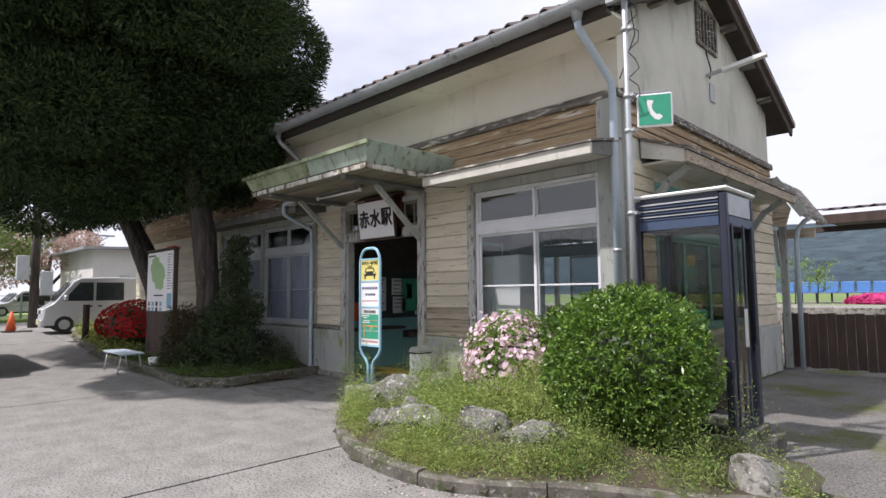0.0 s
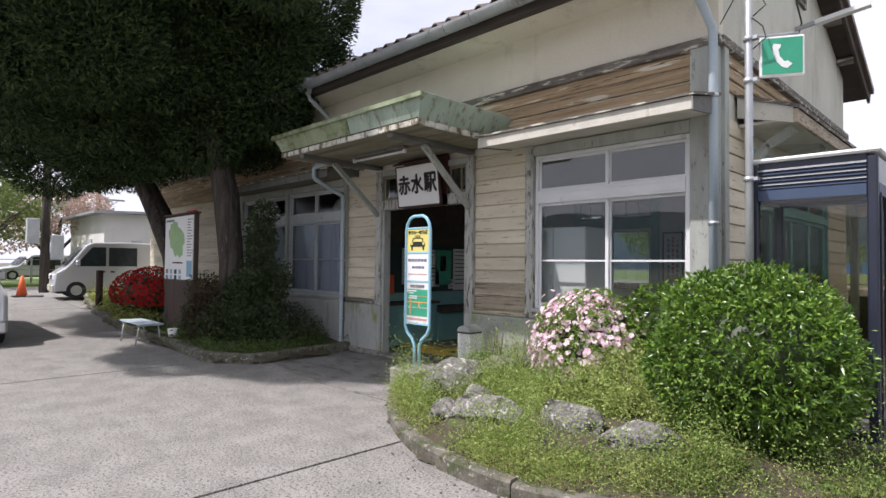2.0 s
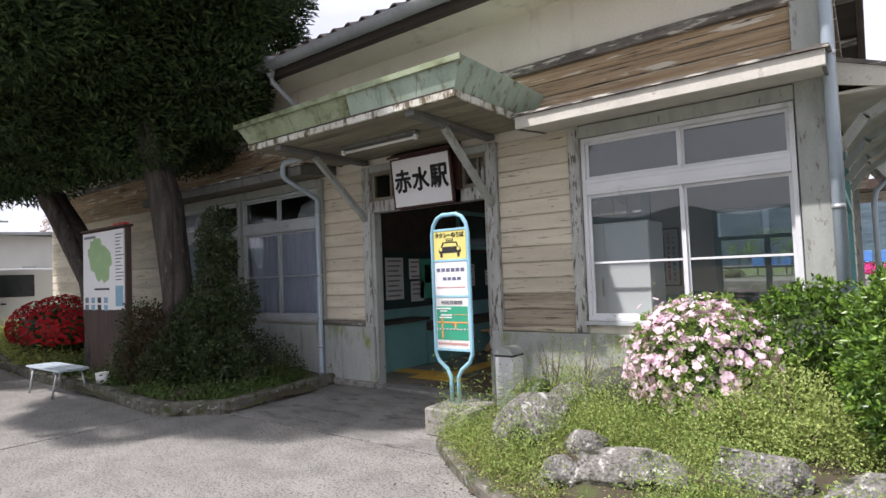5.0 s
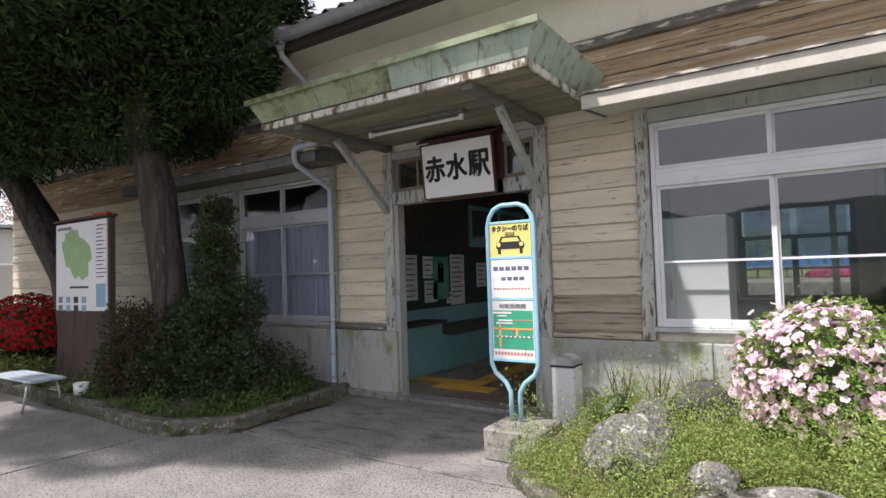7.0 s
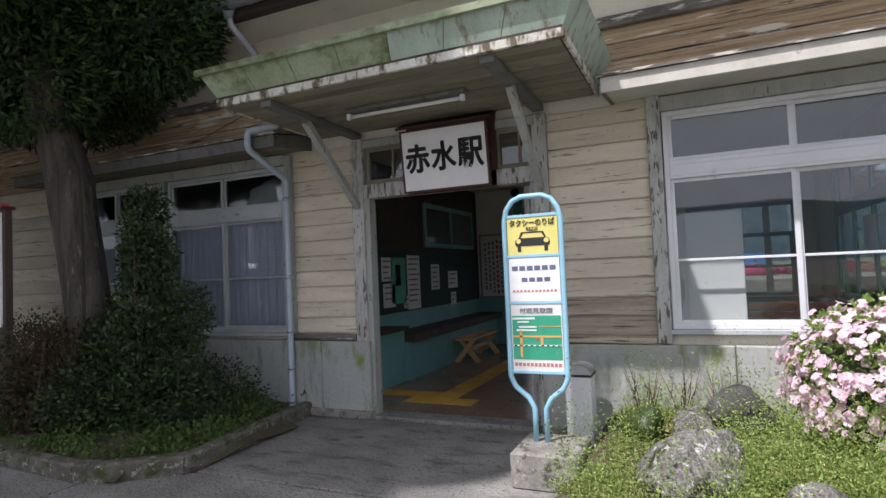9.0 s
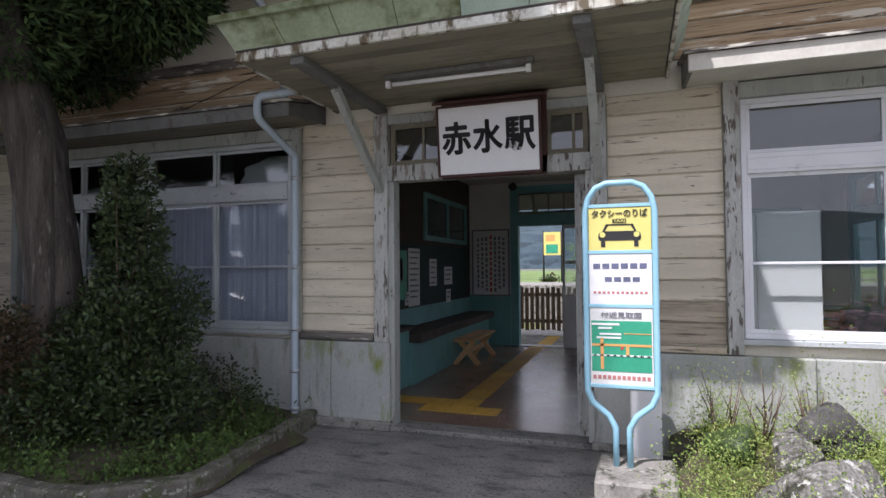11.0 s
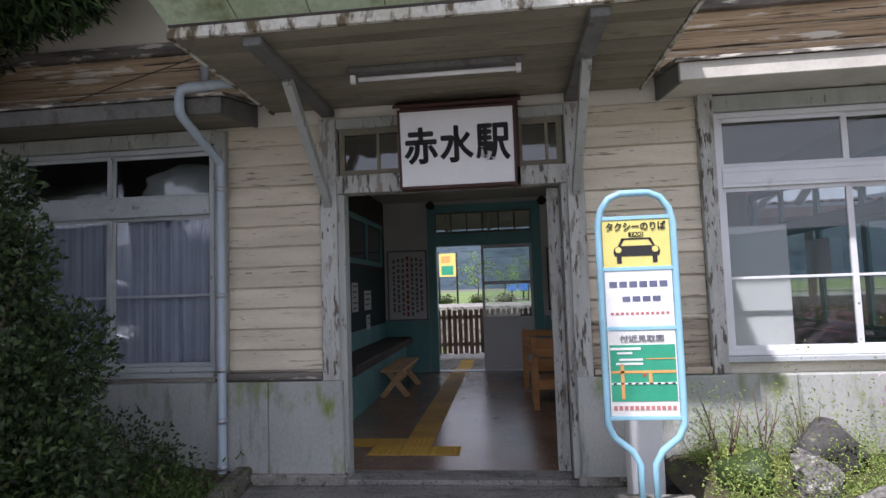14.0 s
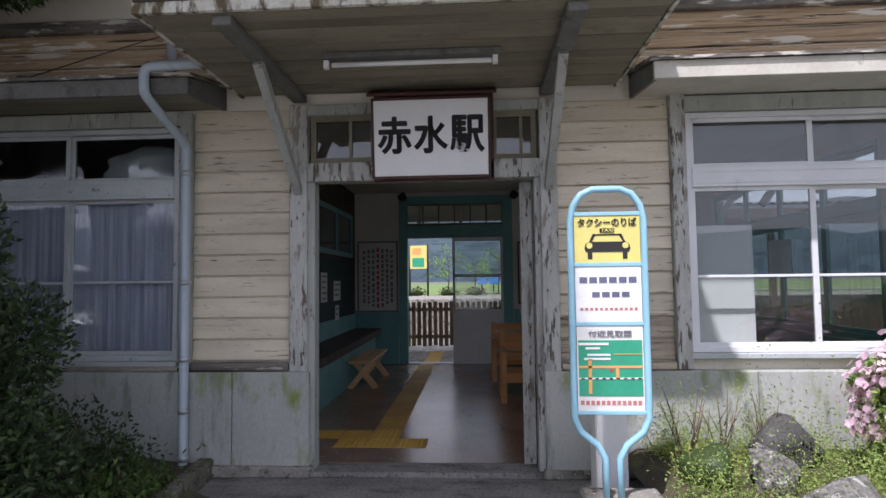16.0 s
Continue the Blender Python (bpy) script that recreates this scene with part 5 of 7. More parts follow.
# ---- beds: kerbs, soil and stones ----
def inside(x, y, poly):
    hit = False
    for (ax, ay), (bx, by) in zip(poly, poly[1:] + poly[:1]):
        if (ay > y) != (by > y) and x < (bx - ax) * (y - ay) / (by - ay) + ax:
            hit = not hit
    return hit


def smooth_line(pts, per=6):
    out = []
    P = [Vector((*p, 0)) for p in pts]
    P = [P[0] * 2 - P[1]] + P + [P[-1] * 2 - P[-2]]
    for i in range(1, len(P) - 2):
        for k in range(per):
            t = k / per
            out.append(0.5 * (2 * P[i] + (P[i + 1] - P[i - 1]) * t + (2 * P[i - 1] - 5 * P[i] + 4 * P[i + 1] - P[i + 2]) * t * t + (3 * P[i] - P[i - 1] - 3 * P[i + 1] + P[i + 2]) * t ** 3))
    out.append(P[-2])
    return [(p.x, p.y) for p in out]


def kerb(name, label, line, height, width, per_stone, base=None):
    """A run of cast kerb stones; the line is the outer edge and the bed lies on its left."""
    k = thing(name, label, "kerb", (line[0][0], line[0][1], 0), kind="structure")
    rng = random.Random(len(line))
    for i in range(0, len(line) - 1, per_stone):
        seg = line[i:i + per_stone + 1]
        if len(seg) < 2:
            continue
        bm = bmesh.new()
        rows = []
        lift = rng.uniform(-0.012, 0.012)
        for j, (x, y) in enumerate(seg):
            a, b = Vector((*seg[max(j - 1, 0)], 0)), Vector((*seg[min(j + 1, len(seg) - 1)], 0))
            d = (b - a).normalized()
            nrm = Vector((-d.y, d.x, 0))
            o = Vector((x, y, 0)) + (d * 0.006 if j == 0 else -d * 0.006 if j == len(seg) - 1 else Vector())
            g = rise(x)
            rows.append([bm.verts.new(o + nrm * s + Vector((0, 0, g + z))) for s, z in ((0.0, -0.03), (0.0, height - 0.02 + lift), (0.02, height + lift), (width - 0.02, height + lift), (width, height - 0.02 + lift), (width, -0.03))])
        for p, q in zip(rows, rows[1:]):
            for m in range(5):
                bm.faces.new((p[m], p[m + 1], q[m + 1], q[m]))
        bm.faces.new(rows[0][::-1])
        bm.faces.new(rows[-1])
        part("kerb_stone", bm, OLDKERB, k)
    return k


PLANTER = smooth_line([(-6.22, 4.38), (-5.52, 3.80), (-4.80, 3.38), (-4.15, 3.17), (-3.42, 3.13), (-2.92, 3.30), (-2.50, 3.58), (-2.05, 3.82), (-1.55, 4.05), (-1.05, 4.45)], 6)
kerb("planter_kerb", "low curved mossy concrete kerb round the flower bed", PLANTER, 0.11, 0.13, 12)
BED = [(-22.0, 4.75), (-18.5, 4.25), (-14.7, 3.93), (-12.8, 3.92), (-10.05, 3.72), (-9.80, 3.76), (-9.28, 4.16), (-9.25, 4.35), (-9.36, 5.3), (-9.46, 6.14)]
BEDLINE = []
for (ax, ay), (bx, by) in zip(BED, BED[1:]):
    n = max(1, int(math.hypot(bx - ax, by - ay) / 0.6))
    BEDLINE += [(ax + (bx - ax) * k / n, ay + (by - ay) * k / n) for k in range(n)]
BEDLINE.append(BED[-1])
kerb("bed_kerb", "worn mossy concrete kerb round the shaded bed", BEDLINE, 0.15, 0.14, 2)

PLANTER_POLY = [(x, y) for x, y in PLANTER] + [(-1.15, 5.1), (-1.6, 5.2), (-2.85, 5.25), (-2.85, 6.2), (-6.05, 6.2), (-6.05, 5.25)]
BED_POLY = BEDLINE + [(-22.0, 6.2)]


def planter_z(x, y):
    d = min(math.hypot(x - px_, y - py_) for px_, py_ in PLANTER)
    return 0.09 + 0.16 * min(1.0, d / 0.9) + 0.03 * noise.noise((x * 2.1, y * 2.1, 0.3))


def bed_z(x, y):
    d = min(math.hypot(x - a, y - b) for a, b in BEDLINE)
    return rise(x) + 0.10 + 0.08 * min(1.0, d / 0.8) + 0.03 * noise.noise((x * 1.9, y * 1.9, 4.3))


def soil(name, label, poly, zf, step, material):
    xs, ys = [p[0] for p in poly], [p[1] for p in poly]
    idx, verts, faces = {}, [], []
    nx, ny = int((max(xs) - min(xs)) / step) + 2, int((max(ys) - min(ys)) / step) + 2
    for i in range(nx):
        for j in range(ny):
            x, y = min(xs) + i * step, min(ys) + j * step
            if any(inside(x + a, y + b, poly) for a, b in ((0, 0), (step, 0), (-step, 0), (0, step), (0, -step))) and y < 6.2:
                idx[i, j] = len(verts)
                verts.append((x, y, zf(x, y) if inside(x, y, poly) else zf(x, y) - 0.08))
    for (i, j) in list(idx):
        q = [(i, j), (i + 1, j), (i + 1, j + 1), (i, j + 1)]
        if all(k in idx for k in q):
            faces.append([idx[k] for k in q])
    ob = raw(name, verts, faces, material, True)
    return tagged(ob, label, "soil", kind="structure")


soil("ground_planter", "weedy soil of the sunny flower bed", [(a, b + 0.06) for a, b in PLANTER] + PLANTER_POLY[len(PLANTER):], planter_z, 0.12, SOIL)
soil("ground_bed", "dark soil of the shaded bed", [(a - 0.03, b + 0.07) for a, b in BEDLINE] + [(-22.0, 6.2)], bed_z, 0.2, SOIL)


ROCKS = []


def rock(name, label, centre, radii, seed, material, turn=0, tilt=0, rough=0.32):
    bm = bmesh.new()
    bmesh.ops.create_icosphere(bm, subdivisions=5, radius=1.0)
    rng = random.Random(seed)
    cuts = [Vector((rng.uniform(-1, 1), rng.uniform(-1, 1), rng.uniform(-0.3, 1))).normalized() for _ in range(12)]
    for v in bm.verts:
        p = v.co.copy()
        q = p + Vector((seed * 3.1, seed * 1.7, seed))
        f = 1 + rough * noise.noise(q * 1.1) + 0.30 * (abs(noise.noise(q * 2.3)) - 0.2) + 0.20 * (abs(noise.noise(q * 4.9)) - 0.2) + 0.10 * noise.noise(q * 11) + 0.05 * noise.noise(q * 24)
        p = p * f
        for c in cuts:
            over = p.dot(c) - 0.60
            if over > 0:
                p -= c * over * 0.95
        if p.z > 0.62:
            p.z = 0.62 + (p.z - 0.62) * 0.35
        v.co = p
    bm.transform(pose(*centre, tilt, 0, turn) @ Matrix.Diagonal((*radii, 1)))
    for f in bm.faces:
        f.smooth = True
    ROCKS.append((centre[0], centre[1], max(radii[0], radii[1])))
    return solid(name, bm, material, label, "rock", "garden rocks", at=(centre[0], centre[1], 0.1))


rock("garden_rock", "large pale lichen-covered rock beside the taxi sign", (-5.38, 4.50, 0.26), (0.40, 0.42, 0.34), 1, ROCK, 35, 30, 0.5)
rock("garden_rock", "flat lichen-covered rock in the flower bed", (-4.33, 3.94, 0.25), (0.52, 0.25, 0.22), 2, ROCK, 8)
rock("garden_rock", "small pale rock among weeds", (-4.75, 3.84, 0.22), (0.20, 0.16, 0.17), 3, ROCK, 50)
rock("garden_rock", "small knobbly rock among weeds", (-4.72, 4.25, 0.28), (0.17, 0.15, 0.16), 9, ROCK, 20)
rock("garden_rock", "flat grey rock in the flower bed", (-3.60, 4.17, 0.29), (0.42, 0.23, 0.21), 4, ROCK, 12)
rock("garden_rock", "blocky grey rock under the bush", (-3.0, 4.22, 0.27), (0.38, 0.21, 0.19), 5, ROCK, 25)
rock("garden_rock", "dark round rock against the plinth", (-5.02, 5.78, 0.42), (0.28, 0.22, 0.26), 6, DARKROCK, 15)
rock("garden_rock", "grey mossy rock behind the taxi sign", (-5.35, 5.25, 0.34), (0.30, 0.20, 0.22), 7, ROCK, 60)
rock("garden_rock", "grey mossy rock near the ashtray", (-5.85, 5.35, 0.14), (0.17, 0.14, 0.13), 8, DARKROCK, 30)
rock("boulder", "pale angular boulder beside the telephone booth", (-1.40, 4.55, 0.15), (0.25, 0.28, 0.30), 12, KERB, 40, 0, 0.45)
rock("garden_rock", "dark mossy rock in the shaded bed", (-10.2, 5.2, 0.22), (0.35, 0.25, 0.22), 13, DARKROCK, 10)


# ---- map board, bench and pot ----
def map_board():
    b = thing("map_board", "white area map board on a dark brown case", "notice board", (-12.85, 4.5, 0.1))
    x0, x1, y = -13.74, -12.25, 4.40
    part("case", boxes((x0 - 0.03, x1 + 0.03, y + 0.01, y + 0.10, 0.0, 2.50)), FENCE, b, "dark brown case", bevel=0.01)
    part("hood", boxes((x0 - 0.06, x1 + 0.06, y - 0.03, y + 0.12, 2.50, 2.535)), OXBLOOD, b, bevel=0.008)
    part("red_cap", boxes((x1 - 0.3, x1 + 0.06, y - 0.032, y + 0.05, 2.535, 2.56)), REDINK, b, "red cap on the roof edge")
    p = part("map_panel", boxes((x0, x1, y - 0.012, y + 0.01, 1.20, 2.47)), WHITE, b, "white printed map panel", bevel=0.003)
    f = y - 0.015
    rng = random.Random(6)
    outline = []
    for k in range(26):
        a = 2 * math.pi * k / 26
        r = 1 + rng.uniform(-0.2, 0.16)
        outline.append((-13.10 + 0.40 * r * math.cos(a) - 0.12 * math.sin(a), 2.02 + 0.36 * r * math.sin(a)))
    bm = bmesh.new()
    prism(bm, outline, "y", f, f + 0.003)
    part("map_area", bm, MAPGREEN, p)
    for k in range(8):
        xx, zz = -13.66 + 0.17 * (k % 4) * 1.4, 1.40 - 0.12 * (k // 4)
        part("photo", boxes((xx, xx + 0.13, f, f + 0.003, zz - 0.09, zz)), (FADED, MAPBLUE, INK, MAPBLUE)[k % 4], p)
    part("map_area", boxes((-12.53, -12.27, f, f + 0.003, 1.26, 1.58)), MAPBLUE, p)
    for k in range(14):
        zz = 2.40 - 0.055 * k
        part("bar", boxes((-12.52, -12.52 + rng.uniform(0.14, 0.27), f, f + 0.003, zz - 0.018, zz)), FADED, p)
    part("bar", boxes((-13.68, -13.25, f, f + 0.003, 2.38, 2.42)), FADED, p)
    part("bar", boxes((-13.30, -12.75, f, f + 0.003, 1.52, 1.55)), INK, p)


map_board()


def street_bench():
    b = thing("street_bench", "light blue-grey slatted metal bench by the kerb", "bench", (-13.1, 3.72, 0))
    x0, x1 = -13.55, -12.27
    for k in range(4):
        part("slat", boxes((x0, x1, 3.50 + 0.105 * k, 3.59 + 0.105 * k, 0.375, 0.405)), PIPE, b, bevel=0.006)
    for x in (x0 + 0.2, x1 - 0.18):
        for y, yf in ((3.54, 3.48), (3.86, 3.93)):
            bm = bmesh.new()
            tube(bm, [(x, y, 0.375), (x, yf, 0.0)], 0.015, 8)
            part("leg", bm, STEEL, b)
        part("cross_bar", boxes((x - 0.02, x + 0.02, 3.50, 3.90, 0.35, 0.375)), STEEL, b)


street_bench()
pot = bmesh.new()
tube(pot, [(-12.22, 4.06, 0.15), (-12.22, 4.06, 0.30)], [0.085, 0.10], 16)
solid("plant_pot", pot, WHITE, "small white pot on the kerb beside the bench", "pot", at=(-12.22, 4.06, 0.15))


# ---- vehicles ----
def loft(bm, sections):
    """Closed rings of corners, skinned one to the next."""
    rows = [[bm.verts.new(p) for p in s] for s in sections]
    n = len(rows[0])
    for a, b in zip(rows, rows[1:]):
        for k in range(n):
            bm.faces.new((a[k], a[(k + 1) % n], b[(k + 1) % n], b[k]))
    bm.faces.new(rows[0][::-1])
    bm.faces.new(rows[-1])


def van(name, label, length, width, height, nose, place, wheel=0.28):
    """A box van, nose towards +x, built round the middle of its front axle line and then set in place."""
    v = thing(name, label, "van")
    h, w, L = height, width / 2, length
    belt = h * 0.54
    prof = [(0, 0.25), (0.0, 0.45), (-0.05, belt * 0.82), (-nose, belt), (-nose - 0.02, belt + 0.03), (-nose - 0.55, h * 0.93), (-nose - 0.75, h * 0.985), (-L * 0.6, h), (-L + 0.12, h * 0.985), (-L + 0.03, h * 0.9), (-L, belt), (-L, 0.25)]
    bm = bmesh.new()
    secs = []
    for s, k in ((-1, 0.93), (-0.94, 1.0), (0.94, 1.0), (1, 0.93)):
        sec = []
        for x, z in prof:
            lean = 0.09 * max(0, z - belt) / (h - belt)
            cx = -L / 2
            sec.append((cx + (x - cx) * (1 if abs(s) < 1 else 0.985), s * w * (1 - lean), 0.25 + (z - 0.25) * (1 if abs(s) < 1 else 0.985)))
        secs.append(sec)
    loft(bm, secs)
    body = part("body", bm, SILVER, v, bevel=0.02)
    ws = [Vector((-nose - 0.05, 0, belt + 0.07)), Vector((-nose - 0.50, 0, h * 0.90))]
    nn = Vector((0.80, 0, 0.60)) * 0.035
    bm = bmesh.new()
    vs = [bm.verts.new(p) for p in (ws[0] + Vector((0.03, -w * 0.86, 0)) + nn, ws[0] + Vector((0.03, w * 0.86, 0)) + nn, ws[1] + Vector((0.03, w * 0.78, 0)) + nn, ws[1] + Vector((0.03, -w * 0.78, 0)) + nn)]
    bm.faces.new(vs)
    bmesh.ops.solidify(bm, geom=bm.faces[:], thickness=0.03)
    part("windscreen", bm, CARGLASS, v)
    for s in (-1, 1):
        for a, b, in ((-nose - 0.42, -nose - 1.12), (-nose - 1.20, -nose - 2.05)):
            b = max(b, -L + 0.15)
            t = 0.30 if a > -nose - 0.5 else 0.0
            bm = bmesh.new()
            y0, y1 = s * (w + 0.024), s * (w * 0.93 + 0.024)
            vs = [bm.verts.new(p) for p in ((a + 0.18 * (t > 0), y0 - s * 0.01, belt + 0.05), (b, y0 - s * 0.01, belt + 0.05), (b, y1, h * 0.90), (a - t, y1, h * 0.90))]
            bm.faces.new(vs)
            bmesh.ops.solidify(bm, geom=bm.faces[:], thickness=0.02)
            part("side_window", bm, CARGLASS, v)
        part("door_handle", boxes((-nose - 1.10, -nose - 0.98, s * w - 0.01, s * w + 0.022, belt - 0.16, belt - 0.11)), INK, v)
        part("door_handle", boxes((-nose - 1.38, -nose - 1.26, s * w - 0.01, s * w + 0.022, belt - 0.16, belt - 0.11)), INK, v)
        bm = bmesh.new()
        box(bm, -nose - 0.38, -nose - 0.26, s * (w + 0.04) - 0.08, s * (w + 0.04) + 0.08, belt + 0.06, belt + 0.24)
        part("mirror", bm, SILVER, v, bevel=0.03)
        part("headlight", boxes((-0.12, 0.012, s * w * 0.70 - 0.13, s * w * 0.70 + 0.13, belt * 0.60, belt * 0.80)), WHITE, v, "clear headlight", bevel=0.03)
        for x in (-0.62, -L + 0.55):
            bm = bmesh.new()
            tube(bm, [(x, s * (w - 0.16), wheel), (x, s * (w + 0.012), wheel)], wheel, 20)
            ty = part("wheel", bm, RUBBER, v, "black tyre with a silver rim")
            bm = bmesh.new()
            tube(bm, [(x, s * (w - 0.1), wheel), (x, s * (w + 0.022), wheel)], [wheel * 0.62, wheel * 0.58], 16)
            part("rim", bm, STEEL, ty)
    part("grille", boxes((-0.03, 0.012, -w * 0.5, w * 0.5, belt * 0.62, belt * 0.74)), INK, v, bevel=0.01)
    part("bumper", boxes((-0.10, 0.05, -w * 0.97, w * 0.97, 0.24, 0.46)), SILVER, v, bevel=0.03)
    part("number_plate", boxes((0.05, 0.06, -0.16, 0.16, 0.30, 0.42)), LEMON, v)
    part("underside", boxes((-L + 0.1, -0.1, -w * 0.9, w * 0.9, 0.18, 0.28)), INK, v)
    v.matrix_basis = place
    return v


van("parked_van", "silver boxy microvan parked nose out across the yard", 3.4, 1.48, 1.88, 0.32, pose(-23.3, 4.08, rise(-23.6), 0, 0, -95))
van("parked_van", "silver high-roofed wagon parked in the yard", 4.7, 1.70, 2.05, 0.75, pose(-13.75, 0.92, 0, 0, 0, 2), 0.33)


def traffic_cone():
    c = thing("traffic_cone", "orange traffic cone on a black weight", "cone", (-24.6, 3.50, rise(-24.6)))
    x, y, z = -24.6, 3.50, rise(-24.6)
    bm = bmesh.new()
    tube(bm, [(x, y, z + 0.03), (x, y, z + 0.72)], [0.17, 0.04], 16)
    part("cone", bm, CONE, c)
    part("weight", boxes((x - 0.26, x + 0.26, y - 0.26, y + 0.26, z, z + 0.05)), INK, c, bevel=0.01)
    part("weight", boxes((x - 0.2, x + 0.4, y + 0.1, y + 0.55, z, z + 0.07)), KERB, c, bevel=0.01)


traffic_cone()
post = bmesh.new()
tube(post, [(-18.6, 4.35, 0.35), (-18.6, 4.35, 1.30)], 0.085, 12)
solid("bollard", post, FENCE, "short dark wooden post at the kerb", "post", at=(-18.6, 4.35, 0.35))


# ---- neighbours of the yard ----
def shed():
    s = thing("storage_shed", "white rendered shed with a thin sloping roof", "shed", (-30, 10, rise(-30)))
    z = rise(-30)
    part("wall", boxes((-35.8, -29.5, 7.1, 16.0, z - 0.1, 3.70)), SHED, s)
    bm = bmesh.new()
    prism(bm, [(6.6, 3.66), (16.3, 4.0), (16.3, 4.10), (6.6, 3.77)], "x", -36.3, -29.1)
    part("roof", bm, GUTTER, s)
    part("door", boxes((-29.5, -29.46, 8.2, 8.65, z, 2.5)), OLDSASH, s)
    part("door", boxes((-32.4, -31.5, 7.06, 7.1, z, 2.6)), OLDSASH, s)
    bm = bmesh.new()
    tube(bm, [(-29.4, 10.2, 2.4), (-29.4, 10.2, 2.95), (-29.3, 10.1, 3.1), (-29.2, 9.9, 3.12)], 0.06, 8)
    part("vent_pipe", bm, WHITE, s)


shed()


def utility_pole(x, y, h, label):
    p = thing("utility_pole", label, "pole", (x, y, rise(x)))
    bm = bmesh.new()
    tube(bm, [(x, y, 0), (x, y, h)], [0.17, 0.12], 12)
    part("pole", bm, BARK, p)
    bm = bmesh.new()
    beam(bm, (x, y - 0.2, h - 3.2), (x, y + 1.6, h - 3.2), 0.09, 0.11)
    beam(bm, (x, y, h - 4.2), (x, y + 1.2, h - 3.25), 0.05, 0.05)
    part("arm", bm, GUTTER, p)
    for dy, z0 in ((-0.45, 2.2), (0.35, 1.6)):
        part("meter_box", boxes((x + 0.12, x + 0.38, y + dy - 0.2, y + dy + 0.2, z0, z0 + 0.95)), OLDSASH, p, bevel=0.02)


utility_pole(-27.5, 4.6, 7.6, "grey utility pole with two meter boxes")
utility_pole(-45.0, 10.5, 9.0, "distant grey utility pole")
yf = thing("wire_fence", "low wire fence at the edge of the yard", "fence", (-36, 2, 0.3))
for k in range(9):
    bm = bmesh.new()
    tube(bm, [(-36 + 0.1 * k, -3 + 1.4 * k, 0.2), (-36 + 0.1 * k, -3 + 1.4 * k, 1.7)], 0.05, 6)
    part("post", bm, GUTTER, yf)
for z in (0.6, 1.1, 1.6):
    bm = bmesh.new()
    tube(bm, [(-36, -3, z), (-35.2, 8.2, z)], 0.018, 6)
    part("wire", bm, GUTTER, yf)
solid("ground_verge", boxes((-60, -33.5, -30, 30, 0.30, 0.45)), LAWN, "mown grass verge beyond the yard", "grass", kind="structure", bevel=0.02)


def cherry(x, y, h, seed, material, label):
    t = thing("cherry_tree", label, "tree", (x, y, 0.3))
    bm = bmesh.new()
    rng = random.Random(seed)
    tube(bm, [(x, y, 0.2), (x + 0.1, y, h * 0.3), (x - 0.1, y + 0.2, h * 0.55)], [0.2, 0.15, 0.1], 8)
    for k in range(7):
        a = k * 0.9
        tube(bm, [(x, y, h * 0.32), (x + h * 0.25 * math.cos(a), y + h * 0.25 * math.sin(a), h * 0.6), (x + h * 0.42 * math.cos(a), y + h * 0.42 * math.sin(a), h * rng.uniform(0.7, 0.9))], [0.1, 0.06, 0.02], 6)
    part("trunk", bm, BARK, t)
    blobs = [((x + h * 0.38 * math.cos(k * 0.7), y + h * 0.38 * math.sin(k * 0.7), h * rng.uniform(0.55, 0.9)), (h * 0.2, h * 0.2, h * 0.15)) for k in range(9)] + [((x, y, h * 0.85), (h * 0.3, h * 0.3, h * 0.2))]
    crown(t, blobs, 55, 0.16, 0.11, material, seed)


cherry(-34.0, 3.0, 5.6, 31, FARLEAF, "leafing cherry tree behind the fence")
cherry(-37.0, 6.5, 5.2, 32, BLOSSOM, "cherry tree with fading pink blossom")
cherry(-40.0, 17.0, 7.5, 33, BLOSSOM, "cherry tree with fading blossom behind the shed")
cherry(-38.0, -2.0, 6.0, 34, FARLEAF, "leafing tree at the edge of the yard")
van("parked_car", "small white car beyond the fence", 3.6, 1.5, 1.45, 0.9, pose(-40.5, 4.5, 0.45, 0, 0, -80))

# ---- interior ----
def curtain(x0, x1, label):
    verts, faces, n = [], [], 90
    for i in range(n + 1):
        x = x0 + (x1 - x0) * i / n
        y = 6.35 + 0.014 * math.sin(i * 0.62) + 0.009 * math.sin(i * 1.7 + 1)
        verts += [(x, y, 0.98), (x, y + 0.01 * math.sin(i * 0.5), 2.40)]
    for i in range(n):
        faces.append((2 * i, 2 * i + 2, 2 * i + 3, 2 * i + 1))
    ob = raw("curtain", verts, faces, CURTAIN, True)
    tagged(ob, label, "curtain")


curtain(-11.82, -10.84, "drawn lilac curtain behind the office window")
curtain(-10.86, -9.83, "drawn lilac curtain behind the office window")
solid("shelf", boxes((-13.9, -9.86, 6.50, 6.95, 2.42, 2.46)), DARKWOOD, "dark shelf behind the top lights", "shelf", at=(-11, 6.7, 2.42))
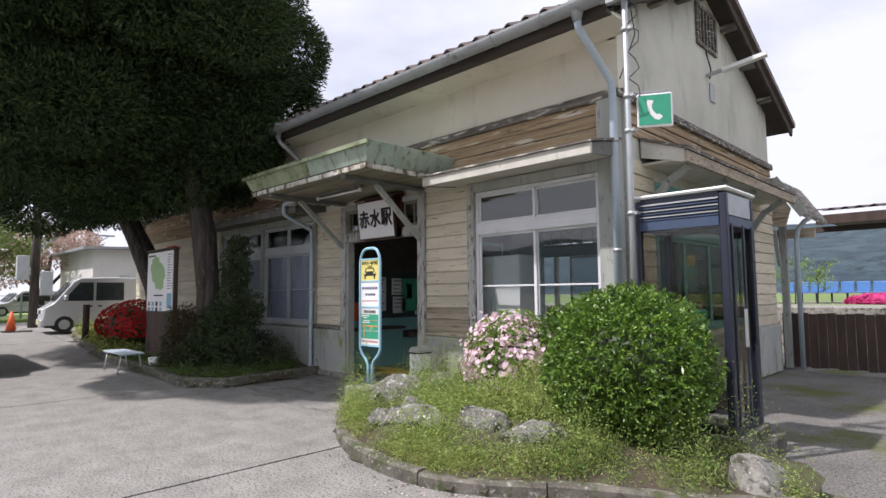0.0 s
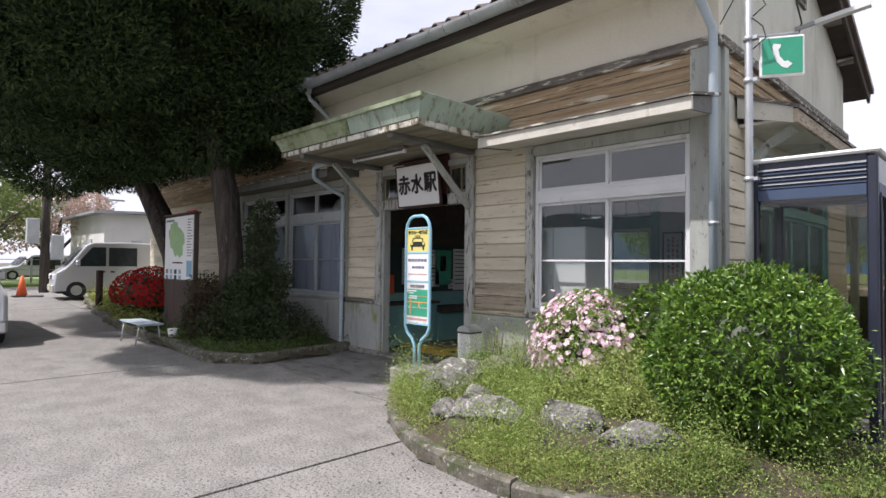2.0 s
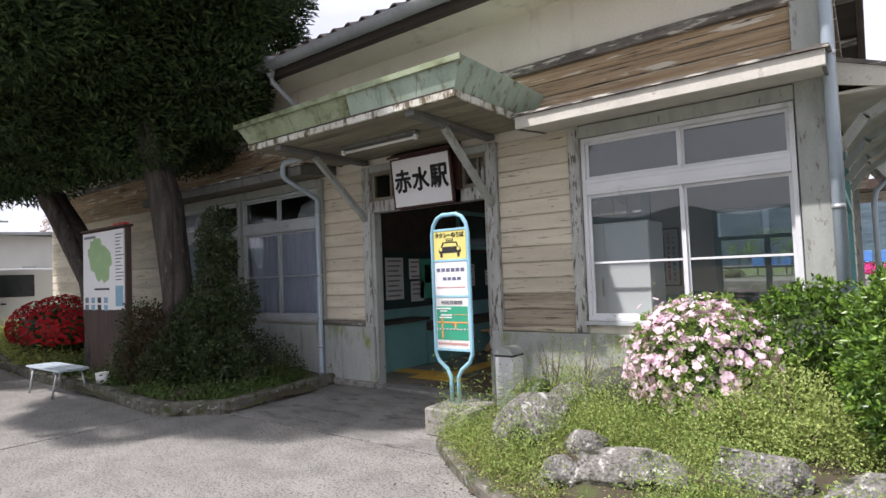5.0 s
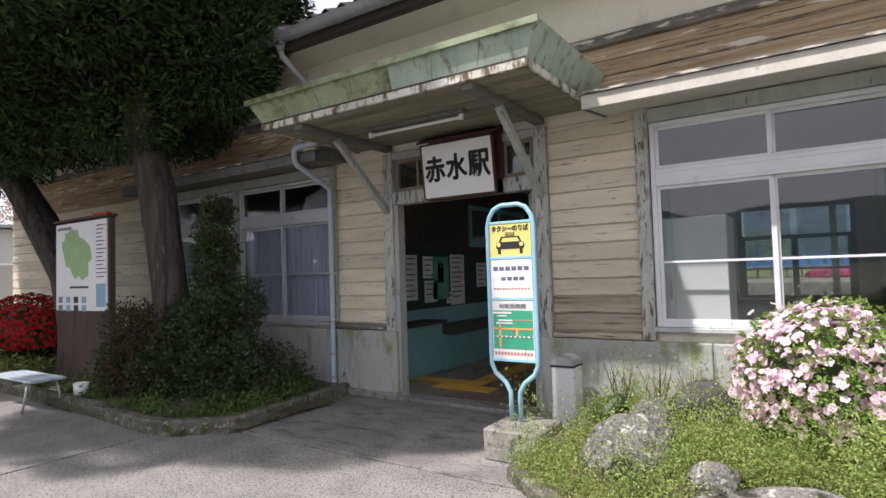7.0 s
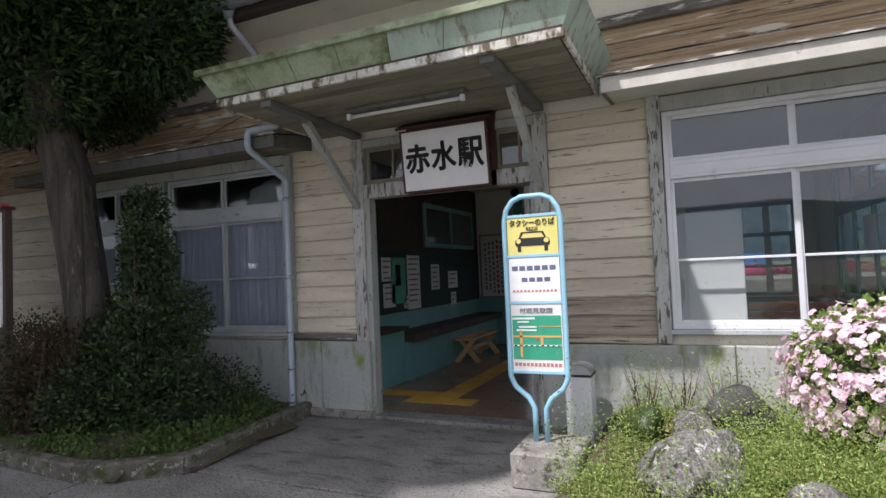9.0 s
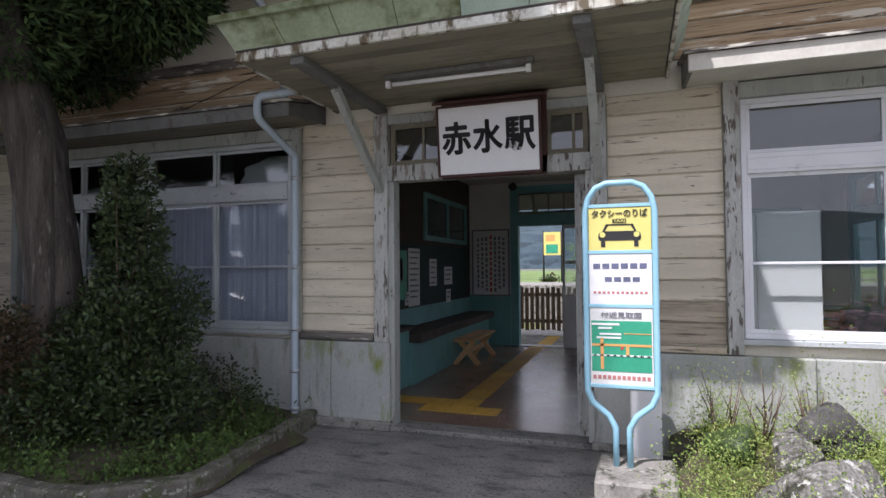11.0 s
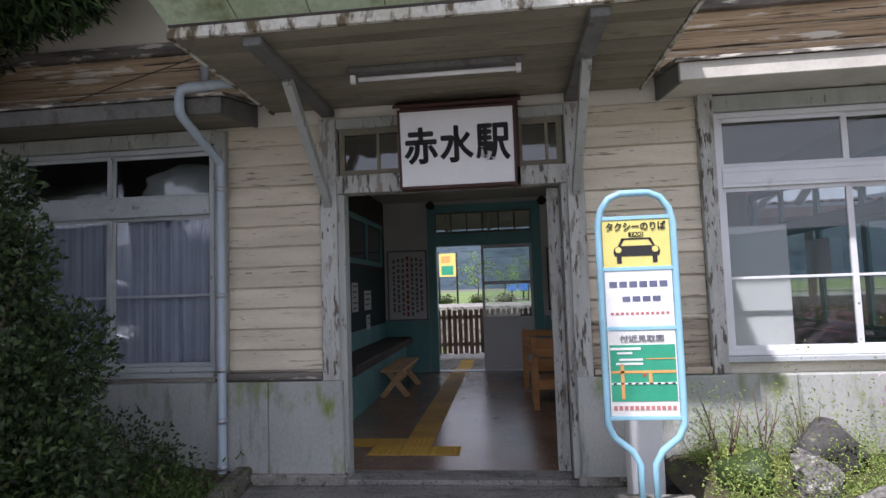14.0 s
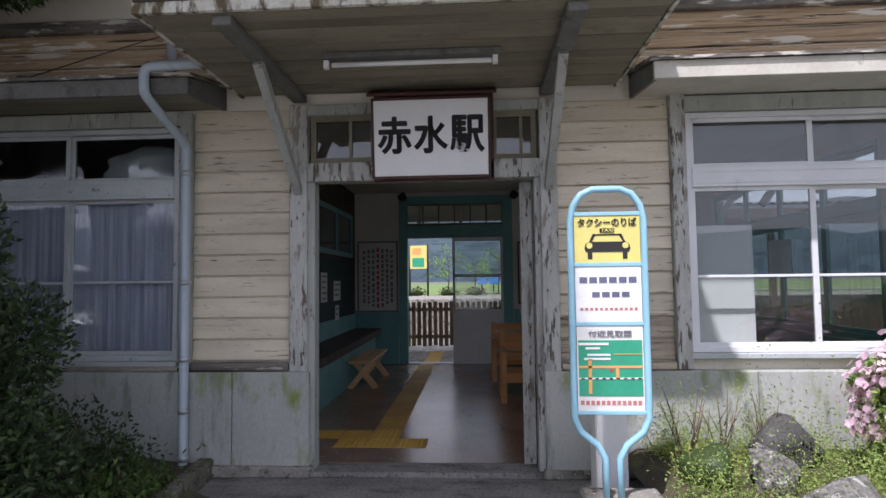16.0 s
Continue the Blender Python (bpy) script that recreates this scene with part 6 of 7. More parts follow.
for c, r, sd in (((-10.33, 6.70, 2.66), (0.50, 0.20, 0.27), 41), ((-11.25, 6.68, 2.52), (0.48, 0.16, 0.07), 42), ((-13.0, 6.68, 2.58), (0.5, 0.16, 0.12), 43)):
    bm = bmesh.new()
    bmesh.ops.create_icosphere(bm, subdivisions=4, radius=1.0)
    for v in bm.verts:
        v.co *= 1 + 0.16 * noise.noise(v.co * 2.2 + Vector((sd, 0, 0))) + 0.05 * noise.noise(v.co * 7)
        v.co.z = max(v.co.z, -0.75)
    bm.transform(pose(*c) @ Matrix.Diagonal((*r, 1)))
    for f in bm.faces:
        f.smooth = True
    solid("bundle", bm, CLOTH, "pale crumpled bundle lying on the shelf", "bundle", "bundles on the shelf", at=(c[0], c[1], 2.46))

counter = thing("ticket_counter", "teal ticket counter with a dark wooden top", "counter", (-9.1, 9, 0.04))
part("base", boxes((-9.56, -9.22, 6.42, 8.05, 0.04, 0.79)), TEAL, counter, bevel=0.006)
part("base", boxes((-9.56, -9.17, 8.05, 12.15, 0.04, 0.60)), TEAL, counter, bevel=0.006)
part("top", boxes((-9.57, -9.14, 6.42, 8.06, 0.79, 0.84)), DARKWOOD, counter, bevel=0.006)
part("top", boxes((-9.57, -9.06, 8.07, 12.16, 0.60, 0.72)), DARKWOOD, counter, bevel=0.01)
hatch = thing("ticket_hatch", "dark glazed ticket hatch over the counter", "hatch", (-9.56, 9.8, 1.0))
part("frame", boxes((-9.579, -9.54, 9.55, 11.9, 2.05, 2.13), (-9.579, -9.54, 9.55, 11.9, 2.75, 2.83), (-9.579, -9.54, 9.55, 9.63, 2.13, 2.75), (-9.579, -9.54, 10.7, 10.76, 2.13, 2.75), (-9.579, -9.54, 11.82, 11.9, 2.13, 2.75)), TEAL, hatch)
part("pane", boxes((-9.572, -9.568, 9.63, 11.82, 2.13, 2.75)), CARGLASS, hatch)
dark_panel = thing("pin_board", "dark green pin board with papers", "notice board", (-9.56, 8.6, 1.5))
part("board", boxes((-9.578, -9.555, 6.45, 11.9, 1.02, 1.98)), mat("board_green", (0.02, 0.045, 0.042), (0.015, 0.035, 0.033), 0.8), dark_panel)
for y0, y1, z0, z1, mt in ((7.40, 7.86, 1.16, 1.88, PAPER), (8.02, 8.34, 1.50, 1.86, PAPER), (8.05, 8.42, 1.10, 1.46, PAPER), (8.30, 8.78, 1.14, 1.86, SIGNGREEN), (8.45, 8.62, 1.42, 1.74, PAPER), (8.84, 9.30, 1.02, 1.90, PAPER), (8.70, 8.9, 1.05, 1.25, PAPER),
                           (10.5, 10.95, 1.30, 1.62, PAPER), (10.6, 10.85, 0.98, 1.22, PAPER), (9.75, 10.1, 1.3, 1.75, PAPER)):
    p = part("paper", boxes((-9.554, -9.550, y0, y1, z0, z1)), mt, dark_panel)
    if mt is PAPER:
        for k in range(int((z1 - z0) / 0.09)):
            part("bar", boxes((-9.5495, -9.547, y0 + 0.05, y1 - 0.05 - 0.04 * (k % 3), z1 - 0.07 - 0.085 * k, z1 - 0.045 - 0.085 * k)), FADED, p)
part("phone_box", boxes((-9.555, -9.45, 6.95, 7.12, 0.98, 1.35)), CONE, dark_panel, "orange box")


def notice(name, label, x0, x1, z0, z1, cols, frame_mat):
    n = thing(name, label, "notice board", ((x0 + x1) / 2, YB - 0.17, z0))
    y = YB - 0.17
    part("frame", boxes((x0, x1, y, y + 0.03, z0, z0 + 0.03), (x0, x1, y, y + 0.03, z1 - 0.03, z1), (x0, x0 + 0.03, y, y + 0.03, z0 + 0.03, z1 - 0.03), (x1 - 0.03, x1, y, y + 0.03, z0 + 0.03, z1 - 0.03)), frame_mat, n)
    sh = part("sheet", boxes((x0 + 0.03, x1 - 0.03, y + 0.01, y + 0.028, z0 + 0.03, z1 - 0.03)), PAPER, n)
    rng = random.Random(int(-x0 * 10))
    for c in range(cols):
        xx = x0 + 0.08 + (x1 - x0 - 0.16) * (c + 0.3) / cols
        zz = z1 - 0.1 - rng.uniform(0, 0.1)
        while zz > z0 + 0.15:
            h = rng.uniform(0.04, 0.09)
            part("bar", boxes((xx, xx + 0.045, y + 0.006, y + 0.01, zz - h, zz)), REDINK if c == cols // 2 else FADED, sh)
            zz -= h + rng.uniform(0.02, 0.05)


notice("notice_board", "white notice sheet with columns of writing", -9.52, -8.74, 1.02, 2.37, 7, FADED)
notice("notice_board", "framed notice beside the rear door", -6.47, -6.02, 1.15, 2.32, 3, OXBLOOD)
solid("paper_notice", boxes((-6.45, -6.05, YB - 0.165, YB - 0.162, 0.98, 1.14)), PAPER, "paper pinned under the notice", "paper", at=(-6.25, YB - 0.163, 0.98))


def rear_door():
    d = thing("door_2", "teal-framed rear doorway with a white sliding door half open", "door", kind="structure")
    y = YB - 0.14
    part("door_frame", boxes((-8.72, -8.56, y - 0.02, y + 0.16, 0.04, 3.22), (-6.74, -6.56, y - 0.02, y + 0.16, 0.04, 3.22), (-8.56, -6.74, y - 0.02, y + 0.16, 3.07, 3.22), (-8.56, -6.74, y - 0.02, y + 0.16, 2.42, 2.66)), TEAL, d, bevel=0.004)
    part("top_light", boxes((-8.56, -6.74, y + 0.02, y + 0.05, 2.66, 2.69), (-8.56, -6.74, y + 0.02, y + 0.05, 3.04, 3.07), *[(-8.56 + 0.3033 * k - 0.015, -8.56 + 0.3033 * k + 0.015, y + 0.02, y + 0.05, 2.69, 3.04) for k in range(7)]), SOFFIT, d)
    g = part("pane", boxes((-8.55, -6.75, y + 0.03, y + 0.034, 2.67, 3.06)), GLASS, d)
    g.visible_shadow = False
    x0, x1 = -7.70, -6.74
    s = part("sliding_door", boxes((x0, x0 + 0.05, y, y + 0.035, 0.06, 2.42), (x1 - 0.05, x1, y, y + 0.035, 0.06, 2.42), (x0 + 0.05, x1 - 0.05, y, y + 0.035, 0.06, 0.13), (x0 + 0.05, x1 - 0.05, y, y + 0.035, 2.35, 2.42),
                                   (x0 + 0.05, x1 - 0.05, y, y + 0.035, 0.96, 1.05), (x0 + 0.05, x1 - 0.05, y, y + 0.035, 1.66, 1.72), (x0 + 0.05, x1 - 0.05, y + 0.01, y + 0.025, 0.13, 0.96)), WHITE, d, "white sliding door with a solid lower panel", bevel=0.003)
    for lo, hi in ((1.05, 1.66), (1.72, 2.35)):
        g = part("pane", boxes((x0 + 0.05, x1 - 0.05, y + 0.015, y + 0.019, lo, hi)), GLASS, s)
        g.visible_shadow = False
    part("track", boxes((-8.56, -6.74, y - 0.05, y + 0.14, 0.04, 0.055)), STEEL, d)
    bm = bmesh.new()
    for x in (-8.62, -6.53):
        tube(bm, [(x, y - 0.03, 3.25), (x, y - 0.15, 3.24), (x, y - 0.22, 3.18)], [0.03, 0.05, 0.09], 10)
    part("lamp_shade", bm, DARK, d)


rear_door()


def x_bench():
    b = thing("trestle_bench", "raw pine bench on crossed legs", "bench", (-8.92, 10.3, 0.04))
    for k in range(2):
        part("seat_plank", boxes((-9.10 + 0.17 * k, -8.94 + 0.17 * k, 9.55, 11.05, 0.43, 0.465)), RAWPINE, b, bevel=0.005)
    for y in (9.78, 10.82):
        for s in (-1, 1):
            bm = bmesh.new()
            beam(bm, (-8.935 + s * 0.19, y + s * 0.025, 0.04), (-8.935 - s * 0.13, y + s * 0.025, 0.43), 0.045, 0.08)
            part("leg", bm, RAWPINE, b)
    part("stretcher", boxes((-8.955, -8.915, 9.78, 10.82, 0.22, 0.28)), RAWPINE, b)


x_bench()


def pine_bench():
    b = thing("waiting_bench", "varnished pine waiting room bench with a slatted back", "bench", (-6.2, 9.0, 0.04), "waiting benches")
    x0, x1, y = -6.95, -5.45, 9.0
    for x in (x0, x1 - 0.07):
        part("front_leg", boxes((x, x + 0.07, y - 0.25, y - 0.18, 0.04, 0.66)), PINE, b, bevel=0.006)
        part("back_leg", boxes((x, x + 0.07, y + 0.20, y + 0.27, 0.04, 0.92)), PINE, b, bevel=0.006)
        part("armrest", boxes((x - 0.01, x + 0.08, y - 0.28, y + 0.20, 0.66, 0.70)), PINE, b, bevel=0.006)
    for k in range(4):
        part("seat_slat", boxes((x0 + 0.07, x1 - 0.07, y - 0.25 + 0.115 * k, y - 0.15 + 0.115 * k, 0.40, 0.43)), PINE, b, bevel=0.004)
    for z in (0.52, 0.65, 0.79):
        part("back_slat", boxes((x0 + 0.07, x1 - 0.07, y + 0.20, y + 0.23, z, z + 0.11)), PINE, b, bevel=0.004)
    part("apron", boxes((x0 + 0.07, x1 - 0.07, y - 0.24, y - 0.21, 0.30, 0.40)), PINE, b)
    return b


pb = pine_bench()
copy_thing(pb, pose(-6.27, 10.55, 0.04))
copy_thing(pb, pose(-4.1, 10.9, 0.04))
cab = thing("white_cabinet", "tall white metal cabinet behind the window", "cabinet", (-5.25, 6.7, 0.04))
part("body", boxes((-5.62, -4.87, 6.45, 6.95, 0.05, 2.06)), WHITE, cab, bevel=0.008)
part("door", boxes((-5.61, -5.36, 6.435, 6.45, 0.10, 2.05)), WHITE, cab, bevel=0.003)
part("door", boxes((-5.35, -4.875, 6.435, 6.45, 0.10, 2.05)), WHITE, cab, bevel=0.003)
part("handle", boxes((-5.40, -5.38, 6.42, 6.435, 1.25, 1.45)), STEEL, cab)
solid("poster", boxes((-3.33, -3.326, 8.72, 9.28, 1.62, 2.08)), THINPAPER, "small white poster on the side window", "poster", at=(-3.328, 9.0, 1.62))

# tactile paving inside and out
tact = thing("tactile_paving", "worn yellow tactile paving strip across the floor", "paving", (-8.0, 9, 0.04), kind="structure")


def tactile(dots):
    bm = bmesh.new()
    box(bm, 0.004, 0.296, 0.004, 0.296, 0.0, 0.006)
    if dots:
        for i in range(5):
            for j in range(5):
                box(bm, 0.035 + 0.05 * i, 0.058 + 0.05 * i, 0.035 + 0.05 * j, 0.058 + 0.05 * j, 0.006, 0.011)
    else:
        for i in range(4):
            box(bm, 0.035 + 0.066 * i, 0.062 + 0.066 * i, 0.015, 0.285, 0.006, 0.011)
    return mesh_of("tactile_tile", bm, YELLOW_TILE)


DOTS, BARS = tactile(True), tactile(False)
plank_row(tact, "tactile_tile", DOTS, [(-8.64 + 0.3 * i, 6.84, 0.041) for i in range(3)] + [(-8.64 + 0.3 * i, 7.14, 0.041) for i in range(2)])
plank_row(tact, "tactile_tile", BARS, [(-8.34, 7.44 + 0.3 * j, 0.041) for j in range(16)] + [(-8.30, 12.4 + 0.3 * j, 0.005) for j in range(6)])
plank_row(tact, "tactile_tile", BARS, [pose(-8.64 - 0.3 * i, 7.14, 0.041, 0, 0, 0) @ pose(0.0, 0, 0, 0, 0, 90) for i in range(2)])

# ---- behind the station ----
solid("platform", boxes((-30, -3.5, YB + 0.02, 15.6, -0.05, 0.0)), KERB, "pale concrete platform behind the station", "platform", kind="structure")
solid("platform_far", boxes((-60, 40, 20.0, 23.6, -0.4, 1.0)), KERB, "far concrete platform", "platform", kind="structure", bevel=0.02)
solid("platform_island", boxes((-8.0, 40, 28.0, 30.2, 0.9, 1.0)), KERB, "low concrete platform carrying the seats", "platform", kind="structure")
solid("ground_lawn", boxes((-120, 120, 23.6, 95, -0.3, 0.95)), LAWN, "grass behind the far platform", "grass", kind="structure")


def picket_fence(name, label, x0, x1, y, z0, z1, w, gap, wood):
    f = thing(name, label, "fence", ((x0 + x1) / 2, y, z0))
    me = mesh_of("picket", boxes((0, w, 0, 0.022, 0, z1 - z0)), wood)
    n = int((x1 - x0) / (w + gap))
    plank_row(f, "picket", me, [(x0 + (w + gap) * k, y, z0 + 0.012 * (k % 3)) for k in range(n)])
    for z in (z0 + 0.18, z1 - 0.2):
        part("rail", boxes((x0, x1, y + 0.025, y + 0.07, z, z + 0.08)), wood, f)
    return f


picket_fence("picket_fence", "dark brown picket fence along the platform", -11.5, -6.0, 14.5, 0.10, 1.10, 0.09, 0.035, PICKET)
picket_fence("board_fence", "dark brown close-boarded fence beside the station", -3.28, 5.5, 13.0, 0.0, 1.05, 0.145, 0.006, FENCE)


def platform_roof():
    r = thing("platform_roof", "brown corrugated platform roof on steel posts", "roof", (0, 17, 0))
    verts, faces = [], []
    n = 260
    for i in range(n + 1):
        x = -3.2 + 0.045 * i
        z = 3.42 + 0.035 * math.sin(i * 1.05)
        verts += [(x, 15.9, z), (x, 18.9, z + 0.35)]
    for i in range(n):
        faces.append((2 * i, 2 * i + 2, 2 * i + 3, 2 * i + 1))
    ob = raw("roof_sheet", verts, faces, FENCE, True)
    ob.parent = r
    ob.location = -Vector(r.location)
    part("beam", boxes((-3.2, 8.5, 15.95, 16.05, 3.08, 3.30)), FENCE, r)
    part("beam", boxes((-4.5, 8.5, 16.3, 16.4, 2.92, 3.05)), DARKWOOD, r)
    part("soffit", boxes((-3.2, 8.5, 16.05, 18.8, 3.25, 3.30)), DARKWOOD, r)
    for x in (0.5, 4.5):
        part("post", boxes((x, x + 0.14, 16.9, 17.04, -0.3, 3.25)), OXBLOOD, r)


platform_roof()


def rear_porch():
    p = thing("rear_porch", "small tiled rear porch on timber posts", "porch", (-3, 13, 0))
    bm = bmesh.new()
    prism(bm, [(-4.6, 3.78), (-3.14, 3.72), (-2.68, 2.98), (-2.68, 2.90), (-3.16, 3.56), (-4.6, 3.64)], "y", 12.40, 14.4)
    part("roof", bm, BAND, p)
    bm = bmesh.new()
    beam(bm, (-3.15, 12.40, 3.70), (-2.67, 12.40, 2.95), 0.05, 0.15)
    part("bargeboard", bm, GREYPAINT, p)
    bm = bmesh.new()
    prism(bm, [(-4.4, 2.76), (-3.0, 2.76), (-2.90, 3.10), (-3.17, 3.55), (-4.4, 3.62)], "y", 12.46, 12.50)
    part("gable_board", bm, SIDING_WORN, p)
    part("beam", boxes((-3.3, -2.62, 12.9, 13.0, 2.55, 2.72)), SIDING_WORN, p)
    part("post", boxes((-3.22, -3.10, 12.82, 12.94, 0, 2.95)), GREYPAINT, p, bevel=0.006)
    bm = bmesh.new()
    beam(bm, (-3.2, 12.7, 2.0), (-3.2, 12.45, 2.7), 0.06, 0.08)
    part("brace", bm, GREYPAINT, p)
    bm = bmesh.new()
    tube(bm, [(-2.66, 12.75, 2.90), (-2.74, 12.75, 2.86), (-2.86, 12.75, 2.72), (-2.90, 12.75, 2.5), (-2.90, 12.75, 0)], 0.045, 10)
    part("drainpipe", bm, PIPE, p)


rear_porch()


def rear_canopy():
    c = thing("rear_canopy", "timber canopy over the platform side door", "canopy", (-7.6, 13, 2.9))
    bm = bmesh.new()
    prism(bm, [(12.36, 3.34), (12.36, 3.40), (14.15, 2.99), (14.15, 2.93)], "x", -11.5, -3.7)
    part("roof_boards", bm, SOFFIT, c)
    for k in range(9):
        bm = bmesh.new()
        beam(bm, (-11.3 + 0.93 * k, 12.38, 3.29), (-11.3 + 0.93 * k, 14.10, 2.90), 0.07, 0.09)
        part("rafter", bm, SOFFIT, c)
    part("beam", boxes((-11.5, -3.7, 14.0, 14.1, 2.78, 2.88)), SOFFIT, c)
    for x in (-11.3, -9.3, -5.9, -3.9):
        part("post", boxes((x - 0.06, x + 0.06, 13.99, 14.11, 0.0, 2.78)), GREYPAINT, c, bevel=0.006)


rear_canopy()


def seat_row():
    first = None
    for k in range(9):
        s = thing("platform_seat", "blue moulded platform seat", "seat", (-7.0 + 0.55 * k, 28.8, 1.0), "platform seats") if first is None else None
        if first is None:
            first = s
            x = -7.0
            part("shell", boxes((x - 0.23, x + 0.23, 28.6, 28.95, 1.38, 1.44), (x - 0.23, x + 0.23, 28.92, 28.97, 1.44, 1.86)), SEATBLUE, s, bevel=0.02)
            part("leg", boxes((x - 0.03, x + 0.03, 28.72, 28.82, 1.0, 1.38)), INK, s)
        else:
            copy_thing(first, pose(-7.0 + 0.55 * k, 28.8, 1.0))


seat_row()


def billboard():
    b = thing("billboard", "small orange and green sign on posts across the track", "sign", (-9.6, 24.5, 0.95))
    part("panel", boxes((-9.95, -9.27, 24.5, 24.55, 2.08, 3.03)), LEMON, b)
    part("picture", boxes((-9.86, -9.38, 24.49, 24.5, 2.16, 2.52)), SIGNGREEN, b)
    part("bar", boxes((-9.86, -9.50, 24.49, 24.5, 2.66, 2.92)), ORANGE, b)
    for x in (-9.98, -9.24):
        bm = bmesh.new()
        tube(bm, [(x, 24.6, 0.9), (x, 24.6, 3.1)], 0.04, 8)
        part("post", bm, INK, b)


billboard()

def ridge(first, last, height):
    """Forested hills far behind the line; HILL's blue stands in for the haze."""
    verts, faces = [], []
    nx, ny = 120, 12
    for i in range(nx + 1):
        a = radians(first + (last - first) * i / nx)
        h = height + 90 * noise.noise((i * 0.045, 1.3, 0)) + 40 * noise.noise((i * 0.13, 5.1, 0))
        for j in range(ny + 1):
            d = 1100 + 70 * j
            z = h * (j / ny) ** 0.8 + 26 * noise.noise((i * 0.16, j * 0.5, 2.0)) * (j / ny) - 6
            verts.append((d * math.sin(a), d * math.cos(a), z))
    for i in range(nx):
        for j in range(ny):
            k = i * (ny + 1) + j
            faces.append((k, k + ny + 1, k + ny + 2, k + 1))
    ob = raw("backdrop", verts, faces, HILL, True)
    tagged(ob, "forested hills behind the railway, blue haze in their colour", "hills", kind="structure")


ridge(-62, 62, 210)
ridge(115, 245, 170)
# the cable slung across the facade
bm = bmesh.new()
tube(bm, [(-9.3, 6.12, 3.95), (-9.9, 6.14, 3.80), (-10.6, 6.15, 3.62), (-11.2, 6.15, 3.45)], 0.005, 5)
solid("cable", bm, INK, "thin black cable slung along the facade", "cable", at=(-10, 6.1, 3.6))


# ---- planting ----
def cypress(name, label, trunk, radii, blobs, seed, density, core_blobs):
    t = thing(name, label, "tree", trunk[0])
    bm = bmesh.new()
    tube(bm, trunk, radii, 14)
    for v in bm.verts:
        v.co += Vector((0.035 * math.sin(v.co.z * 3 + v.co.x * 30), 0.035 * math.cos(v.co.y * 28 + v.co.z * 2), 0))
    for a in (0.6, 2.7, 4.6):
        tube(bm, [Vector(p) + Vector((0.8 * r * math.cos(a + k * 0.35), 0.8 * r * math.sin(a + k * 0.35), 0)) for k, (p, r) in enumerate(zip(trunk, radii))], [r * 0.52 for r in radii], 10)
    part("trunk", bm, BARK, t)
    rng = np.random.default_rng(seed + 5)
    for c, r in blobs[::2]:
        bm = bmesh.new()
        a = Vector(trunk[-1]) * 0.6 + Vector(trunk[-2]) * 0.4
        e = Vector(c)
        m = (a + e) / 2 + Vector((0, 0, -0.2))
        tube(bm, [a, m, e], [0.09, 0.06, 0.02], 6)
        part("limb", bm, BARK, t)
    crown(t, blobs, density, 0.115, 0.034, CROWN, seed)
    bm = bmesh.new()
    for c, r in core_blobs:
        m = Matrix.Translation(c) @ Matrix.Diagonal((*r, 1))
        bmesh.ops.create_icosphere(bm, subdivisions=3, radius=1.0, matrix=m)
    for v in bm.verts:
        v.co += 0.35 * noise.noise_vector(v.co * 1.3)
    part("foliage_core", bm, CROWN, t)
    return t


def ball_clumps(seed, centre, radii, n, size):
    rng = np.random.default_rng(seed)
    out = []
    for i in range(n):
        z = 1 - 2 * (i + 0.5) / n
        a = i * 2.39996
        s = math.sqrt(max(0, 1 - z * z))
        d = np.array([s * math.cos(a), s * math.sin(a), z])
        q = size * rng.uniform(0.8, 1.2)
        out.append((tuple(np.array(centre) + d * (np.array(radii) - q * 0.6)), (q, q, q * 0.85)))
    return out


C1, R1 = (-12.75, 4.6, 6.6), (2.75, 2.9, 2.9)
LOW = [((-11.75, 4.3, 4.05), (0.9, 0.8, 0.7)), ((-12.6, 3.9, 4.1), (1.0, 0.9, 0.75)), ((-13.6, 3.6, 4.0), (1.1, 0.9, 0.8)), ((-10.75, 5.0, 4.7), (0.85, 0.8, 0.8)), ((-14.6, 3.4, 3.9), (1.1, 1.0, 0.75)), ((-13.0, 5.3, 4.4), (1.0, 0.6, 0.8)), ((-12.2, 2.6, 4.2), (1.0, 0.9, 0.7))]
C3, R3 = (-12.1, 1.9, 6.1), (2.0, 2.3, 2.4)
FRONT = [((-9.8, 1.85, 6.6), (1.2, 1.1, 0.9)), ((-10.4, 0.9, 6.4), (1.1, 1.0, 0.9)), ((-10.6, 1.6, 7.2), (1.3, 1.2, 1.0)), ((-9.5, 1.35, 7.4), (1.0, 1.0, 0.8)), ((-10.8, 2.4, 4.8), (1.0, 0.9, 0.8)), ((-11.3, 3.2, 4.9), (1.1, 1.0, 0.8)), ((-10.5, 3.5, 5.7), (1.0, 0.9, 0.9)), ((-11.0, 5.3, 4.7), (0.9, 0.7, 0.8)), ((-12.4, 5.5, 4.6), (1.0, 0.6, 0.9)), ((-10.3, 5.0, 5.6), (0.8, 0.8, 0.9))]
